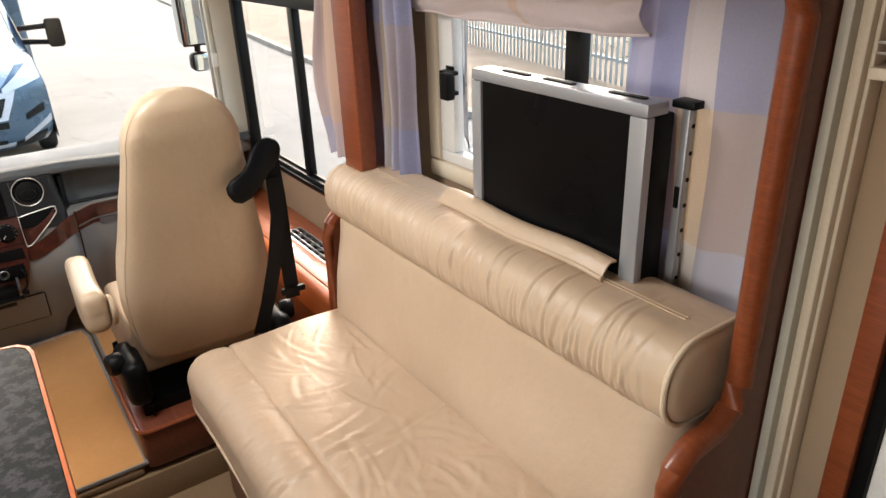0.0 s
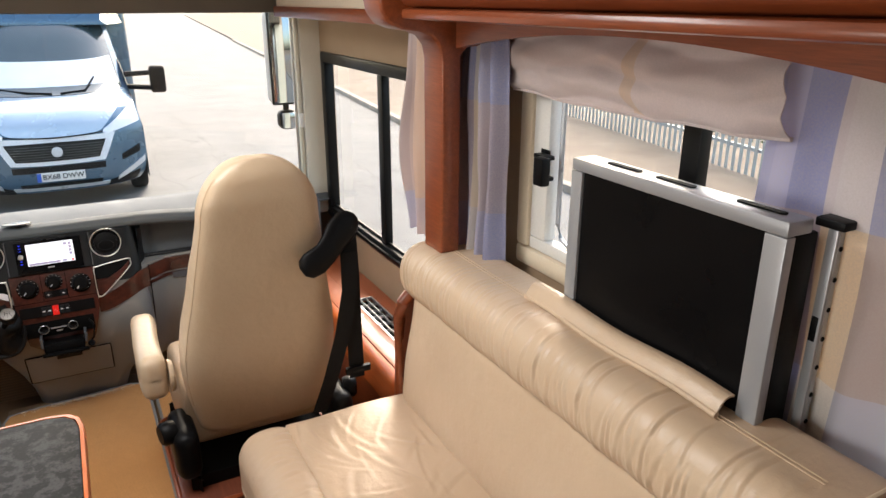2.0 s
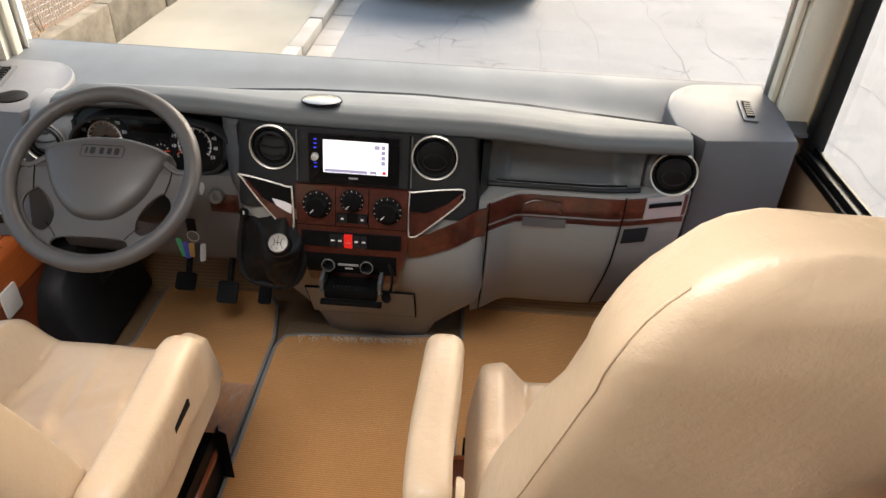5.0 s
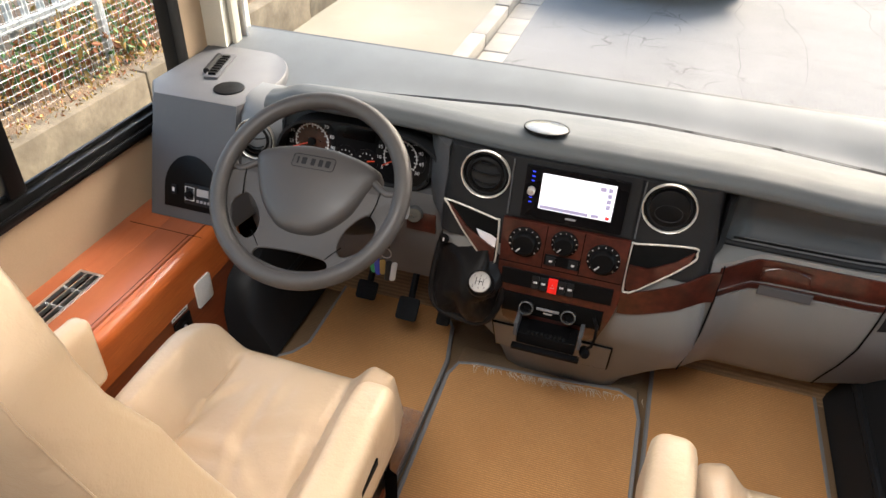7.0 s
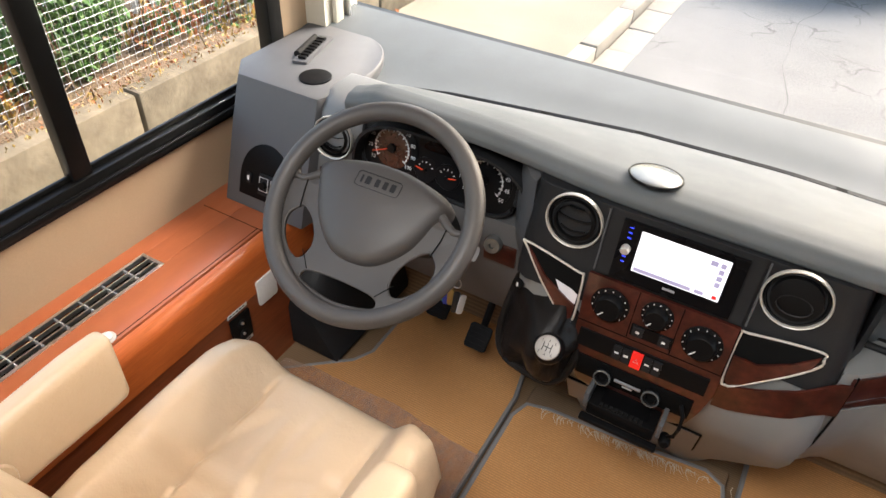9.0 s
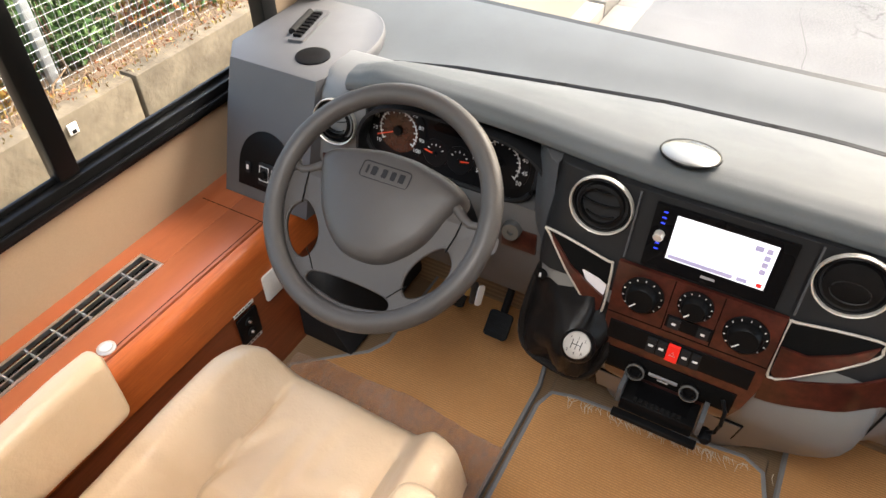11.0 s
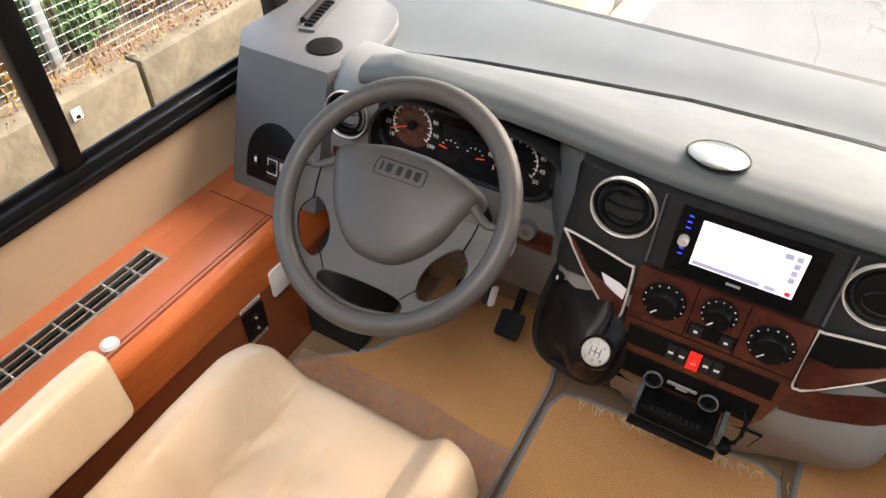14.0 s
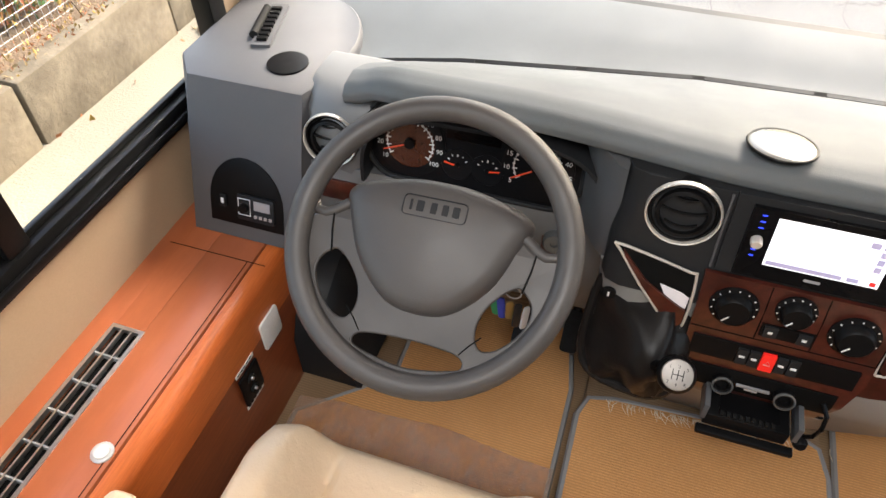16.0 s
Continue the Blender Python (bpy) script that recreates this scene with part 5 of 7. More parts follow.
def spoke_frame():
    """One moulded plate from the hub to the rim with three openings."""
    side = [(-0.132, -0.036), (-0.146, -0.05), (-0.148, -0.068), (-0.138, -0.09), (-0.12, -0.108), (-0.104, -0.113), (-0.094, -0.104), (-0.091, -0.086), (-0.097, -0.066), (-0.11, -0.048), (-0.122, -0.038)]
    foot = [(-0.072, -0.142), (-0.066, -0.131), (-0.045, -0.126), (0.0, -0.124), (0.045, -0.126), (0.066, -0.131), (0.072, -0.142), (0.06, -0.152), (0.0, -0.162), (-0.06, -0.152)]
    outer = [(0.172 * math.cos(radians(v)), 0.172 * math.sin(radians(v))) for v in range(4, -185, -6)] + [(-0.158, 0.012), (-0.142, 0.018), (-0.125, 0.03), (-0.1, 0.04), (0.1, 0.04), (0.125, 0.03), (0.142, 0.018), (0.158, 0.012)]
    side, foot = [(-0.1135 + (x + 0.119) * 1.22, -0.074 + (y + 0.075) * 1.2) for x, y in side], [(x * 1.08, -0.142 + (y + 0.142) * 1.08) for x, y in foot]
    loops = [outer, [smooth_at(side, k / 33) for k in range(33)], [smooth_at([(-x, y) for x, y in side], k / 33) for k in range(33)], [smooth_at(foot, k / 40) for k in range(40)]]
    b = bmesh.new()
    edges = []
    for lp in loops:
        vs = [b.verts.new((x, y, -0.004 - 0.006 * smoothstep(0.165, 0.1, math.hypot(x, y)))) for x, y in lp]
        edges += [b.edges.new((p, q)) for p, q in zip(vs, vs[1:] + vs[:1])]
    bmesh.ops.triangle_fill(b, use_beauty=True, edges=edges, normal=(0, 0, 1))
    r = bmesh.ops.extrude_face_region(b, geom=b.faces[:])
    for v in (g for g in r["geom"] if isinstance(g, bmesh.types.BMVert)):
        v.co.z -= 0.012
    bmesh.ops.transform(b, matrix=WM, verts=b.verts)
    p = part("spoke_frame", b, M["wheel"], sw, "four moulded spokes round three openings", 45)
    for lp in loops[1:]:
        part("opening_lip", tube([WM @ Vector((x, y, -0.0085 - 0.006 * smoothstep(0.165, 0.1, math.hypot(x, y)) + 0.0006)) for x, y in lp], 0.003, 10, True), M["wheel"], p, "", 80)
    for sx in (-1, 1):
        part("spoke_edge", tube([WM @ Vector((sx * x, y, -0.008)) for x, y in ((0.174, 0.035), (0.164, 0.018), (0.15, 0.016), (0.138, 0.022), (0.12, 0.035))], 0.0075, 10), M["wheel"], p, "", 80)
    return p


spoke_frame()
for sx in (-1, 1):
    part("seam", tube([WM @ Vector((sx * x, y, z)) for x, y, z in ((0.139, 0.026, -0.003), (0.136, -0.005, -0.0045), (0.13, -0.034, -0.004))], 0.0012, 6), M["shade_seam"], sw)
    part("seam", tube([WM @ Vector((sx * x, y, z)) for x, y, z in ((0.092, -0.1, -0.006), (0.08, -0.113, -0.006), (0.068, -0.128, -0.005))], 0.001, 6), M["shade_seam"], sw)
badge = part("badge", prism(rrect(0.086, 0.028, 0.006), 0.002, WM @ pose(0, 0.047, 0.0112, -6, 0, 0), 0.0006), M["wheel"], sw, "raised plain badge plate")
part("badge_edge", tube([WM @ pose(0, 0.047, 0.0135, -6, 0, 0) @ Vector((x, y, 0)) for x, y in rrect(0.085, 0.027, 0.006)], 0.0009, 5, True), M["dash_dark"], badge)
for x, w in ((-0.0315, 0.0035), (-0.019, 0.010), (-0.001, 0.0085), (0.0145, 0.0085), (0.029, 0.0095)):
    part("badge_bar", prism(rrect(w, 0.0145, 0.0016), 0.0016, WM @ pose(x, 0.047, 0.0131, -6, 0, 0)), M["dash_dark"], badge)
part("column", tube([WC - WN * 0.03, WC - WN * 0.1 + Vector((0, 0.01, 0)), (-0.302, 2.72, 0.5), (-0.302, 2.80, 0.45)], (0.05, 0.055, 0.06, 0.06), 20), M["dash_dark"], sw)
for sx, dz, lab in ((-1, 0.0, "indicator stalk"), (1, -0.005, "wiper stalk")):
    a = WC - WN * 0.06 + Vector((sx * 0.05, 0.0, dz))
    b = WC - WN * 0.055 + Vector((sx * 0.165, 0.005, 0.01 + dz))
    st = part("stalk", tube([a, (a + b) / 2, b], (0.007, 0.0065, 0.008), 10), M["black"], sw, lab)
    part("stalk_knob", tube([b, b + Vector((sx * 0.02, 0, 0.0))], 0.013, 14), M["silver"], st, "grey twist end")
ign = thing("key_bunch", (-0.205, 2.70, 0.42), "bunch of keys with coloured fobs hanging from the ignition", "keys")
part("key_head", box(-0.228, -0.206, 2.69, 2.70, 0.43, 0.465, 0.004), M["black"], ign)
part("ring", tube([(-0.215 + 0.014 * math.cos(a), 2.69, 0.42 + 0.014 * math.sin(a)) for a in (2 * math.pi * k / 20 for k in range(20))], 0.0013, 6, True), M["chrome"], ign)
fobs = [("green", (0.05, 0.3, 0.1)), ("blue", (0.05, 0.06, 0.4)), ("brass", (0.6, 0.42, 0.15)), ("black", (0.02, 0.02, 0.02)), ("white", (0.6, 0.6, 0.6))]
for k, (c, col) in enumerate(fobs):
    mm = surface(c + "_fob", col, tuple(x * 0.8 for x in col), 0.4, 0.8 if c == "brass" else 0.0, bump=0.0)
    part("key", prism(rrect(0.014, 0.05 - 0.006 * (k % 3), 0.005), 0.004, pose(-0.245 + 0.014 * k, 2.685 - 0.004 * k, 0.39 - 0.004 * (k % 2), 80, 8 * k - 16, 12 * k), 0.001), mm, ign, c + " tag")

gear = thing("gear_lever", (0.0, 2.66, 0.42), "gear lever with a black gaiter and a silver-topped knob", "gear lever")
gm = at(-0.008, 2.655, 0.45, (-0.15, -0.9, 0.42))
rings = []
for k in range(11):
    f = k / 10
    w = 0.07 * (1 - f) ** 0.8 + 0.014
    r = []
    for j in range(28):
        a = 2 * math.pi * j / 28
        fold = 1 + 0.16 * math.sin(a * 5 + 4 * f) * math.sin(math.pi * min(f * 1.1, 1)) + 0.04 * math.sin(a * 9 + f * 9)
        c, s = math.cos(a), math.sin(a)
        q = (abs(c) ** 4 + abs(s) ** 4) ** 0.25 if f < 0.4 else 1
        r.append(gm @ Vector((w * 0.92 * c * fold / q + 0.03 * f, w * 1.25 * s * fold / q - 0.016 * f, 0.002 + 0.078 * f)))
    rings.append(r)
part("gaiter", loft(rings), M["boot"], gear, "creased black leatherette gaiter", 60)
part("gaiter_frame", tube([gm @ Vector((0.08 * x, 0.105 * y, 0.004)) for x, y in ((math.copysign(abs(math.cos(a)) ** 0.6, math.cos(a)), math.copysign(abs(math.sin(a)) ** 0.6, math.sin(a))) for a in (2 * math.pi * k / 32 for k in range(32)))], 0.008, 8, True), M["boot"], gear)
km = at(0.043, 2.535, 0.523, (0.0, -0.62, 0.78))
part("stick", tube([gm @ Vector((0.03, -0.016, 0.06)), (0.043, 2.548, 0.508)], 0.009, 10), M["black"], gear)
part("knob", lathe([(0.012, -0.03), (0.021, -0.018), (0.0265, -0.002), (0.0255, 0.008), (0.021, 0.014)], km, 26), M["black"], gear)
kt = part("knob_top", lathe([(0.0212, 0.0138), (0.02, 0.0165), (0.012, 0.018), (0.001, 0.0185)], km, 26), M["knob_metal"], gear, "silver disc with the gear pattern")
for x in (-0.007, 0.0, 0.007):
    part("gear_line", box(x - 0.0006, x + 0.0006, -0.007, 0.007, 0.0182, 0.019, m=km), M["black"], kt)
part("gear_line", box(-0.007, 0.007, -0.0006, 0.0006, 0.0186, 0.0192, m=km), M["black"], kt)
for x, y, s in ((-0.011, 0.009, "1"), (0.0, 0.0105, "3"), (0.011, 0.009, "5"), (-0.011, -0.011, "2"), (0.0, -0.013, "4"), (0.011, -0.011, "R")):
    cu = bpy.data.curves.new("digit", "FONT")
    cu.body, cu.size, cu.align_x, cu.align_y, cu.extrude = s, 0.006, "CENTER", "CENTER", 0.0002
    o = new("digit", cu)
    o.matrix_basis = km @ Matrix.Translation((x, y, 0.0186))
    o.parent, o.matrix_parent_inverse = kt, placed(kt).inverted()
    cu.materials.append(M["black"])

for x, y, z, w, h in ((-0.2, 2.80, 0.165, 0.055, 0.06), (-0.115, 2.86, 0.14, 0.035, 0.09), (-0.33, 2.84, 0.16, 0.055, 0.05)):
    pd = thing("pedal", (x, y, z - 0.03), "black ribbed rubber foot pedal hanging under the dashboard", "pedal", "pedals")
    pm = at(x, y, z, (0, -0.72, 0.7))
    part("pad", prism(rrect(w, h, 0.008), 0.012, pm, 0.002), M["rubber"], pd)
    for k in range(4):
        part("rib", box(-w * 0.4, w * 0.4, -h * 0.36 + k * h * 0.21, -h * 0.28 + k * h * 0.21, 0.0122, 0.0145, m=pm), M["rubber"], pd)
    part("arm", tube([(x, y + 0.01, z), (x + 0.004, y + 0.07, z + 0.1), (x + 0.01, y + 0.1, z + 0.24)], 0.009, 8), M["black"], pd)


# ---- creases in leather ----
CR = random.Random(4)


def crease_field(n, cx, cy, rx, ry, length, width, depth, aim=None, spread_=0.5):
    """Random short creases: centre, direction, half length, width, depth."""
    out = []
    for _ in range(n):
        px, py = CR.uniform(cx - rx, cx + rx), CR.uniform(cy - ry, cy + ry)
        a = math.atan2(py - aim[1], px - aim[0]) + CR.gauss(0, spread_) if aim else CR.gauss(0, spread_)
        out.append((px, py, math.cos(a), math.sin(a), CR.uniform(0.4, 1) * length, CR.uniform(0.6, 1.4) * width, CR.uniform(0.3, 1) * depth))
    return out


def crease_depth(field, x, y):
    d = 0.0
    for px, py, c, s, ln, w, dp in field:
        dx, dy = x - px, y - py
        if abs(dx) > ln + 0.05 or abs(dy) > ln + 0.05:
            continue
        a, o = dx * c + dy * s, -dx * s + dy * c + 0.15 * (dx * c + dy * s) ** 2 / ln
        if abs(a) < ln and abs(o) < 4 * w:
            k = (1 - (a / ln) ** 2) * dp
            d += k * (math.exp(-((o - 1.6 * w) / (1.3 * w)) ** 2) - math.exp(-(o / w) ** 2))
    return d


# ---- cab seats ----
def back_front(h):
    """Depth of the backrest's rear face behind the seat's base, against height."""
    return interp(h, (0.30, 0.36, 0.5, 0.7, 0.9, 0.99, 1.05, 1.094), (0.02, 0.0, -0.035, -0.075, -0.105, -0.115, -0.108, -0.085))


def cab_seat(cx, y0, label, arms, belt, up=0.0, ahead=0.0, slim=0.0, lean=0.0, tall=0.0):
    """A captain's chair: its rear face stands at y0, and it looks along +y."""
    t = thing("captain_seat", (cx, y0 + 0.25, 0.0), label, "seat", "captain seats in the cab")
    hs = [h if h < 0.6 else 0.6 + (h - 0.6) * 0.97 for h in (0.315, 0.33, 0.36, 0.42, 0.5, 0.58, 0.66, 0.74, 0.82, 0.89, 0.945, 0.995, 1.037, 1.068, 1.09, 1.1)]
    hw = (0.165, 0.185, 0.195, 0.207, 0.217, 0.217, 0.21, 0.197, 0.185, 0.172, 0.16, 0.146, 0.126, 0.098, 0.058, 0.01)
    th = (0.09, 0.11, 0.13, 0.14, 0.14, 0.135, 0.13, 0.12, 0.11, 0.105, 0.1, 0.095, 0.09, 0.075, 0.05, 0.02)
    top = [radians(88 * k / 11) for k in range(12)]
    hs, hw, th = hs[:10] + [0.938 + 0.152 * math.sin(a) for a in top], list(hw[:10]) + [0.161 * math.cos(a) ** 0.9 for a in top], list(th[:10]) + [0.02 + 0.08 * math.cos(a) ** 0.5 for a in top]
    hw = [w * (0.96 - slim * smoothstep(0.55, 0.8, h)) for w, h in zip(hw, hs)]
    rings = []
    for h, w, d in zip(hs, hw, th):
        r = []
        yc = y0 + back_front(h) + d / 2 - lean * smoothstep(0.45, 1.15, h)
        h += tall * smoothstep(0.5, 1.0, h)
        for j in range(36):
            a = 2 * math.pi * j / 36
            c, s = math.cos(a), math.sin(a)
            x = cx + w * math.copysign(abs(c) ** 0.5, c)
            y = yc + d / 2 * math.copysign(abs(s) ** 0.62, s)
            if s > 0:
                y += 0.035 * (abs(c) ** 2.2) * (1 if 0.4 < h < 0.85 else 0.35)
            r.append((x, y + 0.003 * noise.noise((x * 9, y * 9, h * 9)), h))
        rings.append(r)
    bk = part("backrest", loft(rings), M["seat_leather"], t, "smooth cream leather backrest with rounded shoulders", 75)

    part("shoulder_seam", tube([rings[k][20] for k in range(3, 17)], 0.0014, 6), M["seat_leather"], bk)
    part("shoulder_seam", tube([rings[k][34] for k in range(3, 17)], 0.0014, 6), M["seat_leather"], bk)
    folds = [(cx + px, y0 + py, math.cos(q), math.sin(q), ln, w, dp) for px, py, q, ln, w, dp in (
        (-0.01, 0.33, 1.75, 0.13, 0.012, 0.007), (-0.09, 0.27, 0.1, 0.12, 0.014, 0.0065), (-0.1, 0.36, 1.2, 0.1, 0.012, 0.005), (0.07, 0.25, 2.5, 0.12, 0.014, 0.0055),
        (0.05, 0.36, 0.35, 0.09, 0.014, 0.004), (-0.04, 0.2, 2.8, 0.12, 0.013, 0.005), (0.02, 0.43, 1.5, 0.07, 0.012, 0.0035), (0.11, 0.32, 1.9, 0.1, 0.012, 0.004), (-0.13, 0.2, 1.0, 0.09, 0.011, 0.004))]

    def cush_top(u, v):
        s_ = 2 * u - 1
        front = smoothstep(0.78, 1.0, v)
        half = (0.224 + 0.3 * up) * (1 - 0.05 * front ** 2 - 0.04 * smoothstep(0.2, 0.0, v))
        x, y = cx + s_ * half, y0 + 0.1 + (0.415 + ahead - 0.03 * abs(s_) ** 6) * v
        e = min((1 - abs(s_)) / 0.16, (1 - v) / 0.12, v / 0.1, 1)
        z = 0.272 + up + 0.062 * math.sqrt(max(1 - (1 - e) ** 2, 0))
        z += 0.08 * smoothstep(0.48, 0.76, abs(s_)) * (1 - 0.35 * front) * smoothstep(0, 0.5, e) - 0.009 * math.exp(-((abs(s_) - 0.5) / 0.03) ** 2) * (1 - front)
        return (x, y, z + 0.014 * v + crease_depth(folds, x, y) * smoothstep(0.2, 0.8, e) + 0.004 * noise.noise((x * 9, y * 9, 2)))
    part("cushion_base", pillow(cx - 0.205, cx + 0.205, y0 + 0.1, y0 + 0.48 + ahead, 0.235, 0.3 + up, 4.0, 10), M["seat_leather"], t)
    part("cushion", sheet(cush_top, 80, 70, 0.006), M["seat_leather"], t, "soft creased cream leather seat cushion", 80)
    part("base_shell", box(cx - 0.2, cx + 0.2, y0 + 0.02, y0 + 0.46, 0.165, 0.06, 0.026), M["black"], t, "black plastic seat base")
    part("swivel_plate", box(cx - 0.19, cx + 0.19, y0 + 0.06, y0 + 0.44, 0.142, 0.164, 0.006), M["black"], t)
    for sx in (-1, 1):
        hg = part("hinge_cover", pillow(cx + sx * 0.225 - 0.035, cx + sx * 0.225 + 0.035, y0 - 0.02, y0 + 0.17, 0.2, 0.35, 3.0, 8), M["black"], t)
        kx = cx + sx * 0.27
        part("recline_knob", lathe([(0.03, -0.012), (0.034, 0.0), (0.033, 0.022), (0.026, 0.03), (0.001, 0.032)], at(kx - sx * 0.012, y0 + 0.055, 0.335, (sx, -0.25, 0)), 20), M["black"], t, "ribbed black recliner knob")
    for sx, droop, inset, front, lift, wide in arms:
        def arm(p, q, sx=sx, droop=droop):
            f = (q.y + 1) / 2
            z = p.z + droop * f + (0.02 * (1 - f) if q.z < 0 else 0) - 0.028 * smoothstep(0.75, 1.0, f) * (q.z > 0) * 0.3
            return Vector((p.x + sx * 0.004 * math.sin(f * 5), p.y, z))
        am = part("armrest", pillow(cx + sx * inset - wide, cx + sx * inset + wide, y0 + 0.03, y0 + front, 0.43 + lift, 0.575 + lift, 4.0, 14, arm), M["seat_leather"], t, "padded cream leather armrest", 75)
        part("pivot", lathe([(0.04, 0), (0.045, 0.006), (0.045, 0.012), (0.02, 0.016), (0.001, 0.016)], at(cx + sx * 0.228, y0 + 0.07, 0.5, (sx, 0, 0)), 20), M["seat_leather"], am)
        part("adjuster_slot", box(cx + sx * (inset + wide) - 0.002, cx + sx * (inset + wide) + 0.002, y0 + 0.2, y0 + 0.27, 0.5 + lift + droop * 0.6, 0.515 + lift + droop * 0.6, 0.001), M["shade_seam"], am)
    if belt:
        part("lever", tube([(cx + 0.2, y0 + 0.42, 0.22), (cx + 0.24, y0 + 0.45, 0.2), (cx + 0.25, y0 + 0.5, 0.205)], 0.009, 8), M["black"], t)
    if belt:
        gx, gy, gz = cx + 0.128, y0 - 0.135 - 0.6 * lean, 0.862 + 0.6 * tall
        gm_ = at(gx, gy + 0.03, gz, (0.1, -1, 0.1))
        spine = [((-0.052, -0.048), 0.004), ((-0.048, -0.046), 0.018), ((-0.032, -0.042), 0.028), ((-0.008, -0.034), 0.03), ((0.018, -0.018), 0.027), ((0.04, 0.004), 0.028), ((0.06, 0.026), 0.033), ((0.082, 0.042), 0.034), ((0.1, 0.05), 0.026), ((0.112, 0.054), 0.014), ((0.116, 0.055), 0.003)]
        loops = []
        for k, (c, w) in enumerate(spine):
            p, q = Vector(spine[max(k - 1, 0)][0]), Vector(spine[min(k + 1, len(spine) - 1)][0])
            d, w = (q - p).normalized(), w * 1.25
            loops.append([gm_ @ Vector((c[0] - d.y * w * math.cos(v), c[1] + d.x * w * math.cos(v), 0.014 + min(w * 0.6, 0.015) * math.sin(v) + 0.006 * math.sin(k * 0.6))) for v in (2 * math.pi * j / 16 for j in range(16))])
        part("belt_guide", loft(loops), M["black"], t, "curved black plastic belt guide", 80)
        bw = 0.022
        run = [(gx + 0.085, gy + 0.03, gz + 0.02), (gx + 0.095, gy + 0.045, 0.78), (gx + 0.105, gy + 0.07, 0.66), (gx + 0.118, gy + 0.1, 0.5), (gx + 0.125, gy + 0.115, 0.43)]
        run2 = [(gx + 0.085, gy + 0.03, 0.85), (gx + 0.088, gy + 0.04, 0.74), (gx + 0.07, gy + 0.065, 0.6), (gx + 0.04, gy + 0.1, 0.45), (gx + 0.01, gy + 0.125, 0.34)]
        for pts in (run, run2):
            part("webbing", loft([[(x - bw, y - 0.001, z), (x + bw, y - 0.004, z), (x + bw, y - 0.0025, z), (x - bw, y + 0.0005, z)] for x, y, z in pts]), M["belt"], t, "black seat belt webbing")
        part("belt_tongue", box(gx + 0.085, gx + 0.16, gy + 0.09, gy + 0.105, 0.455, 0.475, 0.003), M["black"], t)
    return t


ped = thing("seat_plinth", (0.68, 2.07, 0.0), "cherry wood plinth with rounded corners under the passenger seat", "plinth")
part("body", prism(rrect(0.52, 0.50, 0.03, 5), 0.135, Matrix.Translation((0.68, 2.075, 0.0165)), 0.008, 2), M["cherry_dark"], ped)
part("edge_trim", tube([(0.68 + x, 2.075 + y, 0.148) for x, y in rrect(0.52, 0.50, 0.03, 5)], 0.007, 8, True), M["cherry"], ped, "rounded cherry edge")
cab_seat(0.682, 1.885, "cream leather captain seat facing the windscreen, on a wooden plinth", ((-1, 0.008, 0.277, 0.37, 0.0, 0.034),), True, slim=0.055, lean=0.065, tall=0.03)
dped = thing("seat_plinth", (-0.27, 2.1, 0.0), "cherry wood plinth under the driver seat", "plinth")
part("body", prism(rrect(0.40, 0.46, 0.03, 5), 0.125, Matrix.Translation((-0.27, 2.08, 0.0165)), 0.008, 2), M["cherry_dark"], dped)
part("edge_trim", tube([(-0.27 + x, 2.08 + y, 0.14) for x, y in rrect(0.40, 0.46, 0.03, 5)], 0.01, 8, True), M["cherry"], dped, "rounded cherry edge")
cab_seat(-0.268, 1.845, "cream leather driver seat with two armrests behind the steering wheel", ((-1, 0.04, 0.249, 0.30, -0.002, 0.021), (1, 0.0, 0.235, 0.375, -0.01, 0.034)), False, 0.03, 0.025, 0.1)

# ---- sofa ----
sofa = thing("sofa", (0.85, 1.1, LOW), "cream leather bench sofa with a gathered headroll against the wall", "sofa")
SY0, SY1 = 0.515, 1.745


part("base", box(0.62, 1.2, SY0, SY1 - 0.02, LOW + 0.0005, 0.2, 0.01), M["cherry_dark"], sofa, "wooden sofa base")
SEAT_CR = crease_field(70, 0.88, 1.25, 0.2, 0.45, 0.13, 0.006, 0.0032, (0.9, 1.13), 0.45) + crease_field(40, 0.88, 0.85, 0.18, 0.3, 0.1, 0.008, 0.0032, (0.9, 1.13), 0.7)


def seat_top(u, v):
    x, y = 0.69 + 0.40 * u, SY0 + (SY1 - SY0) * v
    edge = min(u / 0.05, (1 - u) / 0.03, v / 0.02, (1 - v) / 0.02, 1)
    z = 0.375 + 0.024 * math.sqrt(max(1 - (1 - edge) ** 2, 0)) + noise.noise((x * 6, y * 4, 1.0)) * 0.005
    seam = -0.005 * math.exp(-((y - 1.13 - 0.01 * math.sin(x * 20)) / 0.006) ** 2)
    return (x, y, z + (crease_depth(SEAT_CR, x, y) + seam) * edge)


part("seat_panel", box(0.70, 1.085, SY0 + 0.004, SY1 - 0.004, 0.2005, 0.375, 0.01), M["leather"], sofa, "seat edge")
part("seat_top", sheet(seat_top, 70, 200, 0.006), M["leather"], sofa, "creased flat leather seat", 80)


